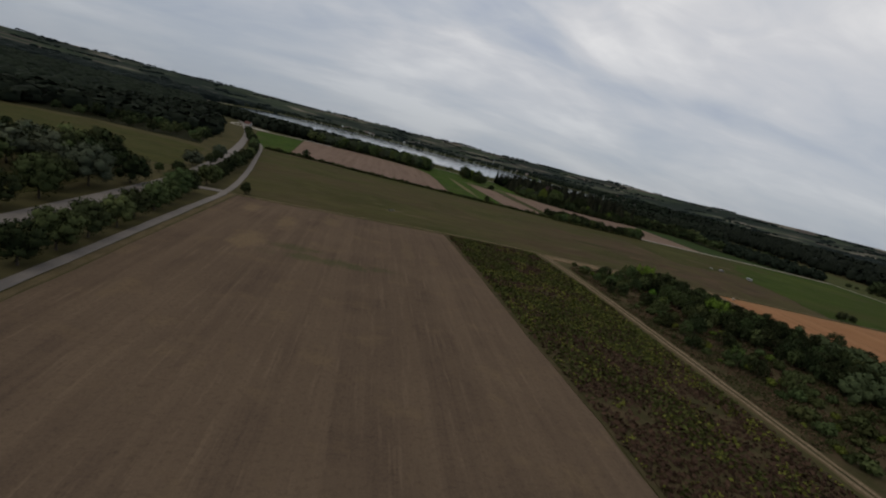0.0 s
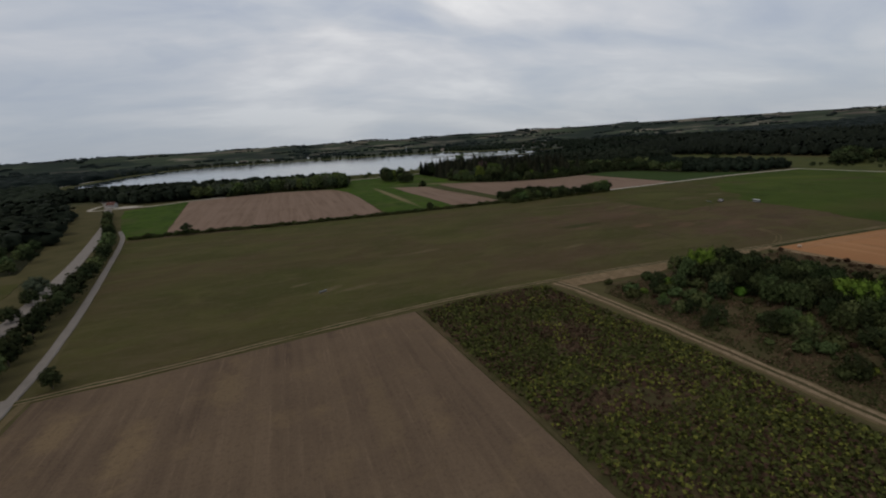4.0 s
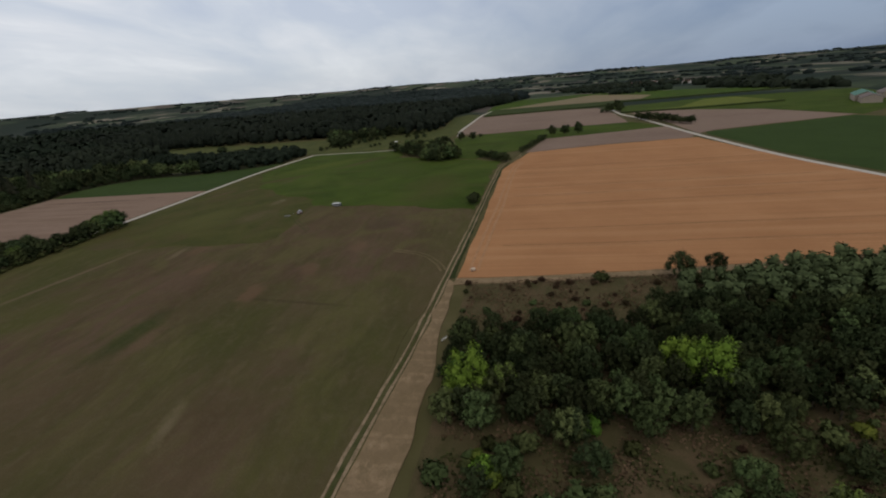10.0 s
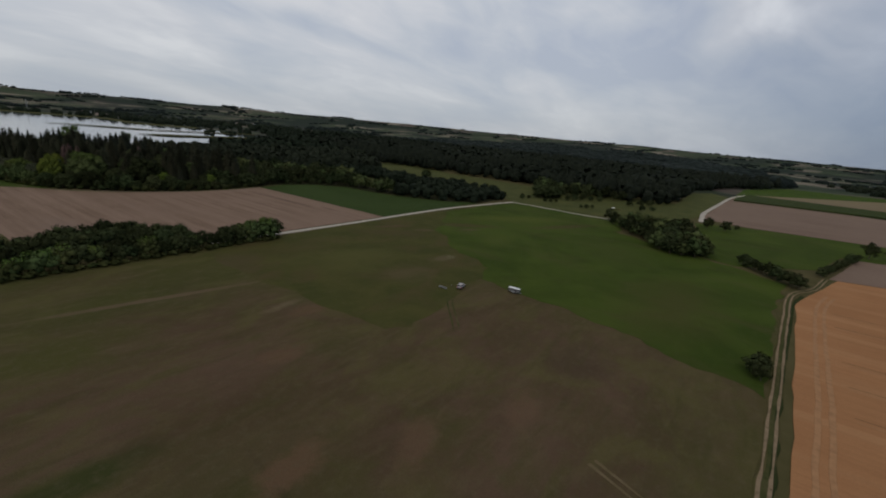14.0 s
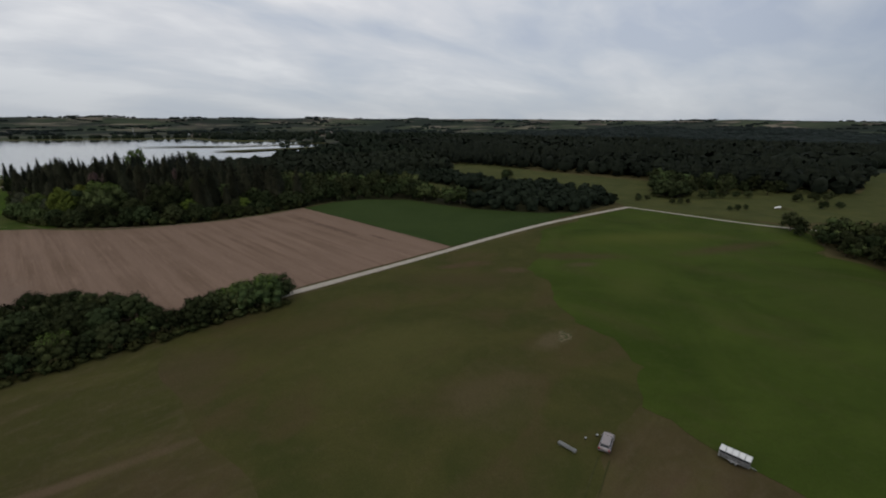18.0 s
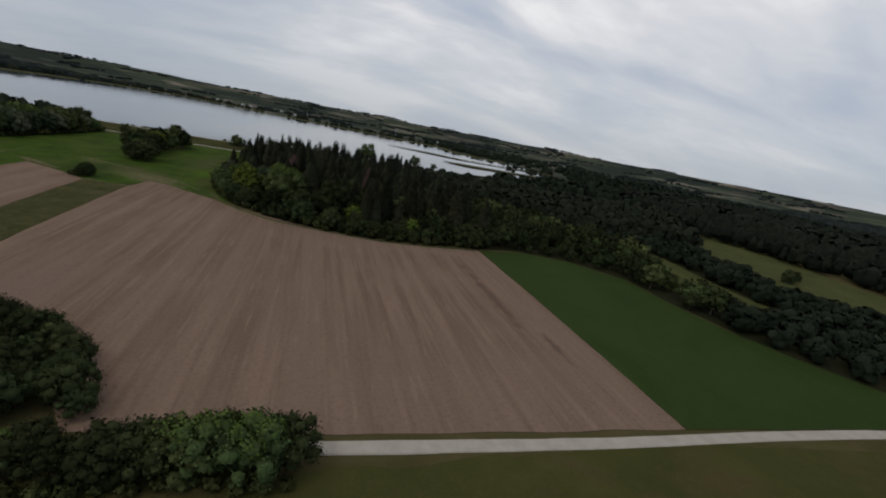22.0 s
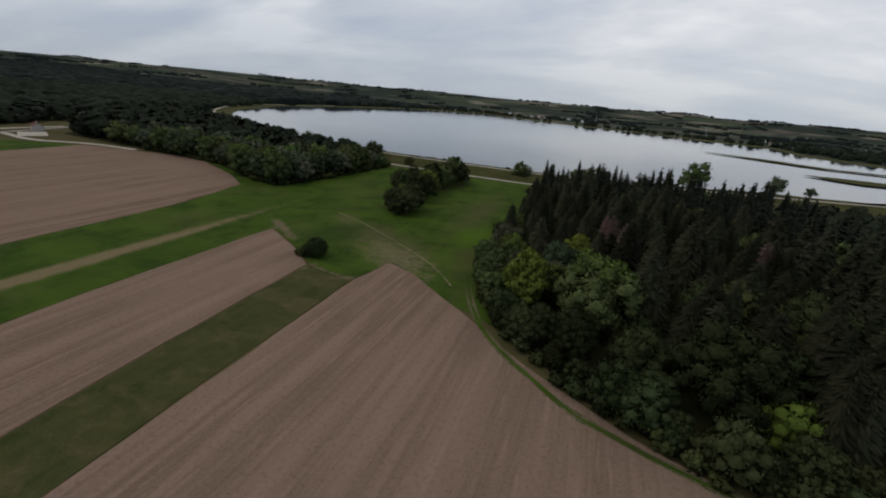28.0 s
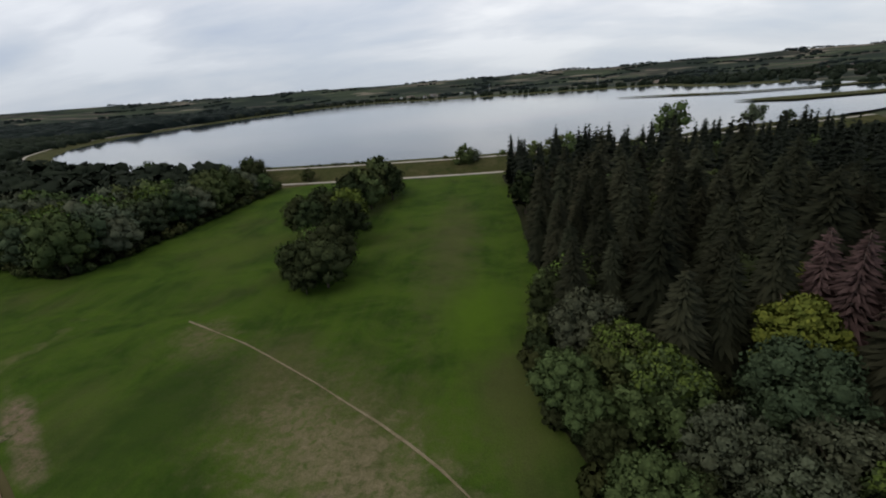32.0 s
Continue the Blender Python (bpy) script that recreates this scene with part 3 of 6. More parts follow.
M["tile_grey"] = plain("roof_tiles_grey", (0.16, 0.13, 0.12), 0.85, 0.15, 0, 1.0, 0.5)
M["barn_green"] = plain("barn_sheeting", (0.06, 0.16, 0.11), 0.6, 0.2, 0, 2.0, 0.3)
M["rubber"] = plain("rubber", (0.02, 0.02, 0.02), 0.85, 0.2, 0, 0.1, 0.3)
M["steel"] = plain("galvanised_steel", (0.45, 0.46, 0.47), 0.45, 0.5, 0.9, 0.2, 0.3)
M["shaded_inside"] = plain("shaded_inside", (0.10, 0.10, 0.105), 0.6, 0.4, 0.3, 0.4, 0.4)
M["straw"] = plain("pale_straw", (0.46, 0.37, 0.28), 0.95, 0.05, 0, 0.15, 0.5)
M["car"] = plain("car_paint_silver", (0.30, 0.27, 0.27), 0.32, 0.5, 0.4, 0.5, 0.2)
M["glass"] = plain("dark_glass", (0.02, 0.025, 0.03), 0.08, 0.6, 0, 1.0, 0.1)
M["red"] = plain("red_lens", (0.35, 0.02, 0.02), 0.25, 0.5, 0, 0.2, 0.1)
M["board"] = plain("weathered_boards", (0.30, 0.25, 0.20), 0.85, 0.15, 0, 0.5, 0.5)


# ---- builders ----
def mesh_of(name, verts, faces, material, smooth=False):
    me = bpy.data.meshes.new(name)
    me.from_pydata([tuple(v) for v in verts], [], [tuple(f) for f in faces])
    mats = material if isinstance(material, (list, tuple)) else [material]
    for m in mats:
        me.materials.append(m)
    if smooth:
        me.polygons.foreach_set("use_smooth", [True] * len(me.polygons))
    me.update()
    return me


def big_mesh(name, verts, tris, material, idx=None, normals=None):
    """A mesh from numpy arrays of vertices and triangles."""
    me = bpy.data.meshes.new(name)
    verts, tris = np.asarray(verts, np.float32), np.asarray(tris, np.int32)
    me.vertices.add(len(verts))
    me.vertices.foreach_set("co", verts.ravel())
    me.loops.add(tris.size)
    me.loops.foreach_set("vertex_index", tris.ravel())
    me.polygons.add(len(tris))
    me.polygons.foreach_set("loop_start", np.arange(0, tris.size, 3, dtype=np.int32))
    me.polygons.foreach_set("loop_total", np.full(len(tris), 3, np.int32))
    for m in material if isinstance(material, (list, tuple)) else [material]:
        me.materials.append(m)
    if idx is not None:
        me.polygons.foreach_set("material_index", np.asarray(idx, np.int32))
    me.update()
    if normals is None:
        me.validate()
    else:
        me.polygons.foreach_set("use_smooth", np.ones(len(tris), bool))
        me.normals_split_custom_set_from_vertices(np.asarray(normals, np.float32))
    return me


def part(name, me, parent, label="", at=None):
    ob = new(name, me)
    ob.parent = parent
    if at is not None:
        ob.matrix_local = at
    return tagged(ob, label) if label else ob


def bm_mesh(name, bm, material, smooth=False):
    me = bpy.data.meshes.new(name)
    bm.to_mesh(me)
    bm.free()
    me.materials.append(material)
    if smooth:
        me.polygons.foreach_set("use_smooth", [True] * len(me.polygons))
    return me


def box(name, size, at, material, bevel=0.03, taper=1.0):
    """A bevelled box; taper narrows its top."""
    bm = bmesh.new()
    bmesh.ops.create_cube(bm, size=1)
    for v in bm.verts:
        t = taper if v.co.z > 0 else 1.0
        v.co = Vector((v.co.x * size[0] * t, v.co.y * size[1] * t, v.co.z * size[2])) + Vector(at)
    bmesh.ops.bevel(bm, geom=bm.edges[:], offset=bevel, segments=1, affect="EDGES")
    return bm_mesh(name, bm, material)


def tube(name, a, b, r0, r1, material, sides=8):
    bm = bmesh.new()
    a, b = Vector(a), Vector(b)
    q = (b - a).to_track_quat("Z", "Y").to_matrix().to_4x4()
    bmesh.ops.create_cone(bm, cap_ends=True, segments=sides, radius1=r0, radius2=r1, depth=(b - a).length, matrix=Matrix.Translation((a + b) / 2) @ q)
    return bm_mesh(name, bm, material, False)


def outline(points, step=6.0, wobble=0.5, seed=0):
    """The closed outline of a field, cut into short pieces that wander a little as real edges do."""
    out = []
    for i, p in enumerate(points):
        a, b = Vector(p), Vector(points[(i + 1) % len(points)])
        n = max(1, int((b - a).length / step))
        side = Vector((-(b - a).y, (b - a).x)).normalized()
        for s in range(n):
            q = a.lerp(b, s / n)
            w = 0 if s == 0 else noise.noise(Vector((q.x * 0.07, q.y * 0.07, seed))) * wobble * 2 + noise.noise(Vector((q.x * 0.4, q.y * 0.4, seed + 5))) * wobble * 0.6
            out.append(q + side * w)
    return out


def inset(points, d):
    """The outline drawn in by d metres."""
    n, out = len(points), []
    area = sum(points[i][0] * points[(i + 1) % n][1] - points[(i + 1) % n][0] * points[i][1] for i in range(n))
    s = 1 if area > 0 else -1
    for i in range(n):
        a, p, c = Vector(points[i - 1]), Vector(points[i]), Vector(points[(i + 1) % n])
        u, w = (p - a).normalized(), (c - p).normalized()
        m = (Vector((-u.y, u.x)) + Vector((-w.y, w.x))) * s
        out.append(tuple(p + m.normalized() * d))
    return out


def field(name, points, z, material, label, category, wobble=0.5, step=6.0, kind="structure", depth=0.3):
    ring = outline(points, step, wobble, len(bpy.data.meshes))
    area = sum(ring[i].x * ring[(i + 1) % len(ring)].y - ring[(i + 1) % len(ring)].x * ring[i].y for i in range(len(ring)))
    if area < 0:
        ring.reverse()
    n = len(ring)
    co, _, tri, _, _, _ = delaunay_2d_cdt(ring, [(i, (i + 1) % n) for i in range(n)], [list(range(n))], 1, 1e-4)
    verts = [(p.x, p.y, z) for p in co]
    faces = []
    for f in tri:
        a, b, c = (co[i] for i in f[:3])
        faces.append(tuple(f) if (b - a).cross(c - a) > 0 else tuple(reversed(f)))
    m = len(verts)
    verts += [(p.x, p.y, z) for p in ring] + [(p.x, p.y, z - depth) for p in ring]
    faces += [(m + i, m + n + i, m + n + (i + 1) % n, m + (i + 1) % n) for i in range(n)]
    return tagged(new(name, mesh_of(name, verts, faces, material)), label, category, "", kind)


def curve_points(points, step=5.0):
    """A smooth line through the points (Catmull-Rom)."""
    p = [Vector(points[0]), *[Vector(q) for q in points], Vector(points[-1])]
    out = []
    for i in range(1, len(p) - 2):
        n = max(1, int((p[i + 1] - p[i]).length / step))
        for s in range(n):
            t = s / n
            a, b, c, d = p[i - 1], p[i], p[i + 1], p[i + 2]
            out.append(0.5 * ((2 * b) + (c - a) * t + (2 * a - 5 * b + 4 * c - d) * t * t + (3 * b - 3 * c + d - a) * t ** 3))
    out.append(p[-1])
    return out


def ribbon(name, points, width, z, material, wobble=0.12, drop=0.2, offset=0.0, thin=None):
    """A strip of ground along a line, with a real edge; thin breaks it into worn stretches."""
    line = curve_points([(x, y) for x, y in points])
    verts, faces = [], []
    for i, q in enumerate(line):
        d = (line[min(i + 1, len(line) - 1)] - line[max(i - 1, 0)]).normalized()
        s = Vector((-d.y, d.x))
        wl = width / 2 + wobble * noise.noise(Vector((q.x * 0.2, q.y * 0.2, 1.0))) * 2
        wr = width / 2 + wobble * noise.noise(Vector((q.x * 0.2, q.y * 0.2, 9.0))) * 2
        m = q + s * offset
        for w, h in ((wl + drop, z - drop), (wl, z), (-wr, z), (-wr - drop, z - drop)):
            verts.append((*(m + s * w), h))
    for i in range(len(line) - 1):
        for k in range(3):
            a = 4 * i + k
            faces.append((a, a + 1, a + 5, a + 4))
    return mesh_of(name, verts, [f[::-1] for f in faces], material)


def inside(x, y, poly):
    n, hit = len(poly), False
    for i in range(n):
        (x1, y1), (x2, y2) = poly[i], poly[i - 1]
        if (y1 > y) != (y2 > y) and x < (x2 - x1) * (y - y1) / (y2 - y1) + x1:
            hit = not hit
    return hit


def spots(poly, gap, rng, jitter=0.42):
    """Jittered places about gap metres apart inside a polygon."""
    xs, ys = [p[0] for p in poly], [p[1] for p in poly]
    out, row = [], 0
    y = min(ys)
    while y < max(ys):
        x = min(xs) + (row % 2) * gap / 2
        while x < max(xs):
            px, py = x + rng.uniform(-jitter, jitter) * gap, y + rng.uniform(-jitter, jitter) * gap
            if inside(px, py, poly):
                out.append((px, py))
            x += gap
        y += gap * 0.87
        row += 1
    return out


def ground_z(x, y):
    """The lie of the land: level fields, a little higher beyond the lake, hills at the horizon."""
    s = min(1.0, max(0.0, (y - 800) / 220))
    z = 2.6 * s * s * (3 - 2 * s)
    d = math.hypot(x - 150, y - 300)
    if d > 2300:
        f = min(1.0, (d - 2300) / 1700)
        north = 0.55 + 0.45 * max(-1.0, min(1.0, (y - 0.25 * x) / 2500))
        z += f * f * (46 + 38 * north + 18 * noise.noise(Vector((x / 900, y / 900, 3.0))) + 8 * noise.noise(Vector((x / 300, y / 300, 7.0))))
    return z


# ---- plants ----
ICO = bmesh.new()
bmesh.ops.create_icosphere(ICO, subdivisions=2, radius=1)
ICO_V = np.array([v.co[:] for v in ICO.verts])
ICO_F = np.array([[v.index for v in f.verts] for f in ICO.faces])
ICO.free()
SMALL = bmesh.new()
bmesh.ops.create_icosphere(SMALL, subdivisions=1, radius=1)
SMALL_V = np.array([v.co[:] for v in SMALL.verts])
SMALL_F = np.array([[v.index for v in f.verts] for f in SMALL.faces])
SMALL.free()


def cards(centres, normals, size, rng):
    """Small folded leaf clumps of four corners, standing about across the given normals."""
    n = len(centres)
    nor = normals + rng.normal(0, 0.62, (n, 3))
    nor /= np.linalg.norm(nor, axis=1)[:, None] + 1e-9
    a = np.cross(nor, rng.normal(0, 1, (n, 3)))
    a /= np.linalg.norm(a, axis=1)[:, None] + 1e-9
    b = np.cross(nor, a)
    s = (size * rng.uniform(0.6, 1.35, n))[:, None]
    p0, p1 = centres - a * s * 0.62, centres + b * s * 0.45 + nor * s * 0.18
    p2, p3 = centres + a * s * 0.62, centres - b * s * 0.45 + nor * s * 0.18
    v = np.stack([p0, p1, p2, p3], 1).reshape(-1, 3)
    base = np.arange(n)[:, None] * 4
    t = np.concatenate([base + [0, 2, 1], base + [0, 3, 2]])
    return v, t


def join(blocks):
    vs, ts, n = [], [], 0
    for v, t in blocks:
        vs.append(v)
        ts.append(t + n)
        n += len(v)
    return np.concatenate(vs), np.concatenate(ts)


def unit(a):
    return a / (np.linalg.norm(a, axis=1)[:, None] + 1e-9)


def lobes_mesh(name, lobes, count, size, material, seed, core=0.84, fine=True):
    """A crown: uneven cores of inner twigs and old leaves, with many small clumps of fresh leaves on and round them."""
    rng = np.random.default_rng(seed)
    blocks, shade, L = [], [], np.array(lobes, float)
    heart = L[0, :3] - [0, 0, L[0, 5] * 0.4]
    for l in L if core else ():
        bv, bf = (ICO_V, ICO_F) if fine else (SMALL_V, SMALL_F)
        r = 1 + rng.normal(0, 0.12, len(bv))
        v = bv * r[:, None] * l[3:6] * core + l[:3]
        blocks.append((v, bf))
        shade.append(unit(unit(bv / l[3:6]) * 0.7 + unit(v - heart) * 0.45))
    share = np.prod(L[:, 3:6], 1) ** 0.66
    pick = rng.choice(len(L), size=count * 3, p=share / share.sum())
    d = rng.normal(0, 1, (count * 3, 3))
    d[:, 2] += 0.35
    d /= np.linalg.norm(d, axis=1)[:, None]
    c = L[pick, :3] + d * L[pick, 3:6] * rng.uniform(0.62, 1.18, count * 3)[:, None]
    keep = np.ones(len(c), bool)
    for l in L:
        keep &= (((c - l[:3]) / l[3:6]) ** 2).sum(1) > 0.36
    c, d = c[keep][:count], d[keep][:count]
    blocks.append(cards(c, d, size, rng))
    shade.append(np.repeat(unit(d * 0.7 + unit(c - heart) * 0.45 + rng.normal(0, 0.30, d.shape)), 4, 0))
    v, t = join(blocks)
    return big_mesh(name, v, t, material, None, np.concatenate(shade))


def trunk_mesh(name, height, radius, material, seed, limbs=4, bare=0.35):
    rng = random.Random(seed)
    bm = bmesh.new()

    def limb(a, b, r0, r1, sides):
        q = (b - a).to_track_quat("Z", "Y").to_matrix().to_4x4()
        bmesh.ops.create_cone(bm, cap_ends=False, segments=sides, radius1=r0, radius2=r1, depth=(b - a).length, matrix=Matrix.Translation((a + b) / 2) @ q)

    fork = Vector((rng.uniform(-0.2, 0.2), rng.uniform(-0.2, 0.2), height * bare))
    limb(Vector((0, 0, -0.2)), fork, radius, radius * 0.72, 7)
    for i in range(limbs):
        a = 6.283 * (i + rng.random() * 0.6) / limbs
        tip = Vector((math.cos(a) * height * 0.24, math.sin(a) * height * 0.24, height * rng.uniform(0.62, 0.82)))
        limb(fork, tip, radius * 0.5, radius * 0.12, 5)
    return bm_mesh(name, bm, material)


def broad_lobes(height, spread, seed, n=9, base=0.22):
    """Domes of foliage: a big inner mass with smaller ones bulging out of it all round."""
    rng = random.Random(seed)
    mid = height * (0.47 + base * 0.3)
    half = height - mid
    out = [(0, 0, mid, spread * 0.70, spread * 0.70, half * 0.74)]
    for i in range(n):
        f = (i + 0.5) / n
        up = 1 - 1.72 * f
        ring = math.sqrt(max(0.0, 1 - up * up))
        a = 2.39996 * i + rng.uniform(-0.35, 0.35)
        k = rng.uniform(0.62, 0.86)
        r = spread * rng.uniform(0.26, 0.44) * (1.28 - 0.014 * n)
        out.append((math.cos(a) * ring * spread * k, math.sin(a) * ring * spread * k, mid + up * half * k, r, r, r * rng.uniform(0.72, 0.95)))
    return out


def tree(height, spread, kind, seed, count=800, size=0.8, base=0.10, n=9, name="tree", fine=True):
    """A broad-leaved tree at the origin: an Empty with a trunk and a crown."""
    root = new(name)
    root.empty_display_size = 0.5
    lobes = broad_lobes(height, spread, seed, n, base)
    if name == "young_tree":
        lobes = [(x * 1.08, y * 1.08, z, rx * 0.70, ry * 0.70, rz * 1.1) for x, y, z, rx, ry, rz in lobes]
    part("trunk", trunk_mesh("trunk", height, height * 0.022 + 0.06, M["bark"], seed, 5), root)
    part("crown", lobes_mesh("crown", lobes, count, size, M["ash" if kind == "tip" else kind], seed, 0.50 if name == "young_tree" else 0.68, fine), root)
    # the highest lobes get brighter yellow-green leaves than the rest of the crown
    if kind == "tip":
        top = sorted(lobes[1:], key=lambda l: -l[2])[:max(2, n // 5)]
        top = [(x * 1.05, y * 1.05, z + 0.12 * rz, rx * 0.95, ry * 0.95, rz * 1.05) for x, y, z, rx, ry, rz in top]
        part("crown", lobes_mesh("top_crown", top, count // 5, size, M["tip"], seed + 5, 0, False), root, "bright yellow-green leaves at the top")
    return root


def spruce_mesh(name, height, spread, material, seed, tiers=26, arms=9, thin=1.0, core=True):
    """Tiers of drooping boughs round a dim core, ragged at the rim."""
    rng = np.random.default_rng(seed)
    vs, ts, ns = [], [], []
    if core:
        k = 9
        ring = np.array([[math.cos(6.283 * i / k), math.sin(6.283 * i / k), 0] for i in range(k)])
        cv = np.concatenate([ring * spread * 0.62 + [0, 0, height * 0.08], ring * spread * 0.42 + [0, 0, height * 0.5], [[0, 0, height * 0.93]]])
        ct = []
        for i in range(k):
            j = (i + 1) % k
            ct += [[i, j, k + j], [i, k + j, k + i], [k + i, k + j, 2 * k]]
        vs.append(cv), ts.append(np.array(ct)), ns.append(unit(cv * [1, 1, 0] + [0, 0, 0.4 * spread]))
    for s in range(tiers * arms):
        f = (s / (tiers * arms)) ** 0.9
        z0 = height * (0.05 + 0.93 * f) + rng.normal(0, 0.7)
        rr = (spread * ((1 - f) ** 0.52) + 0.12) * rng.uniform(0.45, 1.2)
        a = 2.39996 * s + rng.uniform(-0.6, 0.6)
        ca, sa = math.cos(a), math.sin(a)
        w = (0.20 * rr + 0.26) * thin * rng.uniform(0.7, 1.3)
        dz = -0.38 * rr * rng.uniform(0.4, 1.4) + 0.30 * rr * f
        mid = np.array([ca * rr * 0.62, sa * rr * 0.62, z0 + dz * 0.35])
        vs.append(np.array([[0, 0, z0 + 0.15], mid + [-sa * w, ca * w, -0.5 * w], [ca * rr, sa * rr, z0 + dz], mid + [sa * w, -ca * w, -0.5 * w], mid + [0, 0, 0.10 * rr]]))
        ts.append(np.array([[1, 0, 4], [2, 1, 4], [3, 2, 4], [0, 3, 4]]))
        nn = np.array([ca, sa, 0.75]) + rng.normal(0, 0.2, 3)
        ns.append(np.tile(nn / np.linalg.norm(nn), (5, 1)))
    v, t = join(list(zip(vs, ts)))
    return big_mesh(name, v, t, material, None, np.concatenate(ns))


def spruce(height, spread, seed, dead=False, near=False):
    root = new("dead_spruce" if dead else "spruce")
    root.empty_display_size = 0.5
    part("trunk", tube("trunk", (0, 0, -0.2), (0, 0, height * (1.0 if dead else 0.93)), height * 0.014 + 0.05, 0.03, M["deadwood" if dead else "bark"], 6), root)
    part("needles", spruce_mesh("needles", height, spread, M["dead_spruce" if dead else "spruce"], seed, tiers=46 if near or dead else 24, arms=22 if near or dead else 10, thin=0.22 if dead else 0.30 if near else 0.85, core=not dead), root)
    return root


def shrub(height, spread, leaves, seed, count=300, size=0.50, name="shrub"):
    rng = random.Random(seed)
    root = new(name)
    root.empty_display_size = 0.3
    lobes = [(0, 0, height * 0.45, spread * 0.7, spread * 0.7, height * 0.5)]
    for i in range(5):
        a = 6.283 * i / 5 + rng.uniform(-0.4, 0.4)
        r = spread * rng.uniform(0.34, 0.5)
        lobes.append((math.cos(a) * spread * 0.55, math.sin(a) * spread * 0.55, height * rng.uniform(0.3, 0.68), r, r, height * rng.uniform(0.24, 0.34)))
    part("stem", trunk_mesh("stem", height, 0.05 + height * 0.01, M["bark"], seed, 4, 0.12), root)
    part("crown", lobes_mesh("crown", lobes, count, size, leaves, seed, 0.70, False), root)
    return root


class Stock:
    """Patterns that are copied to their places; the first place takes the pattern itself."""

    def __init__(self):
        self.made = {}

    def put(self, key, build, x, y, turn=0.0, scale=1.0, label="", category="tree", group="", z=None, squash=1.0):
        m = Matrix.Translation((x, y, ground_z(x, y) if z is None else z)) @ Matrix.Rotation(turn, 4, "Z")
        if key not in self.made:
            ob = self.made[key] = build()
        else:
            ob = copy_thing(self.made[key], m)
        ob.matrix_basis = m @ Matrix.Diagonal((scale, scale, scale * squash, 1))
        ob["label"], ob["category"] = label, category
        if group:
            ob["group"] = group
        return ob


S = Stock()
R = random.Random(11)

LABELS = {
    "oak": "dark green broad-leaved tree with a rounded dense crown",
    "ash": "grey-green broad-leaved tree with a full domed crown",
    "gold": "yellow-green broad-leaved tree turning early autumn colour",
    "tip": "broad-leaved tree with bright green leaves at its top",
    "grey": "broad grey-green tree with a large domed crown",
    "bright": "young broad-leaved tree with vivid fresh green leaves",
    "willow": "pale grey-green willow with a loose spreading crown",
}


NAMES = {"oak": "oak_tree", "ash": "ash_tree", "gold": "lime_tree", "tip": "maple_tree", "bright": "maple_tree", "grey": "lime_tree", "willow": "willow_tree"}


PLACES = {"hedge": "hedge_tree", "scrub": "young_tree", "roadside": "roadside_tree", "behind the road": "garden_tree", "bush": "bush", "thicket in": "bush", "lakeside": "lakeside_tree", "western": "woodland_tree", "eastern": "woodland_tree"}


def put_tree(kind, x, y, h, group, label="", hero=False, wide=0.40):
    """A tree of height h; those in the foreground of the flight are built with more and finer leaves."""
    v = R.randrange(3, 5) if hero == 2 else R.randrange(2 if hero else 3)
    name = next((n for k, n in PLACES.items() if k in group), NAMES[kind])
    key = ("tree", kind, v, hero, wide, name)
    H = 12.0

    def build():
        return tree(H, H * wide, kind, 31 * v + sum(map(ord, kind)), (480, 2000, 7000)[int(hero)], (0.90, 0.48, 0.33)[int(hero)], n=(8, 22, 44)[int(hero)], name=name, fine=False)

    S.put(key, build, x, y, R.uniform(0, 6.28), h / H, label or LABELS[kind], "tree", group, 3.0 if "lake shore" in group and y > 764 else None, R.uniform(0.92, 1.08))


def put_spruce(x, y, h, group, dead=False, near=False):
    v = R.randrange(1 if dead else 4)
    S.put(("spruce", v, dead, near), lambda: spruce(20.0, (4.4, 5.2, 5.8, 4.8)[v], 70 + v, dead, near), x, y, R.uniform(0, 6.28), h / 20.0,
          "dead spruce with bare twigs and rusty pinkish needles" if dead else "tall dark green spruce with drooping tiered branches", "spruce", group, None, R.uniform(0.95, 1.1))


def put_shrub(kind, x, y, h, group, label="rounded dark green shrub standing in rough grass", wide=0.75, name="shrub", z=None):
    v = R.randrange(3)
    S.put(("shrub", kind, v, wide, name), lambda: shrub(3.0, 3.0 * wide, M[kind], 90 + v + len(kind), name=name), x, y, R.uniform(0, 6.28), h / 3.0, label, "shrub", group, z, R.uniform(0.85, 1.15))


def low_broad(seed):
    rng = np.random.default_rng(seed)
    blocks = []
    for i in range(4):
        r = 1 + rng.normal(0, 0.13, len(SMALL_V))
        c = np.array([rng.uniform(-0.25, 0.25), rng.uniform(-0.25, 0.25), 0.34 + 0.16 * i])
        blocks.append((SMALL_V * r[:, None] * np.array([0.32, 0.32, 0.32]) * (1 - 0.12 * i) + c, SMALL_F))
    v, t = join(blocks)
    keep = (v[t][:, :, 2].mean(1) > 0.05)
    d = rng.normal(0, 1, (120, 3))
    d[:, 2] = abs(d[:, 2])
    d /= np.linalg.norm(d, axis=1)[:, None]
    cv, ct = cards(d * rng.uniform(0.8, 1.08, (120, 1)) * [0.42, 0.42, 0.46] + [0, 0, 0.48], d, 0.15, rng)
    return join([(v, t[keep]), (cv, ct)])


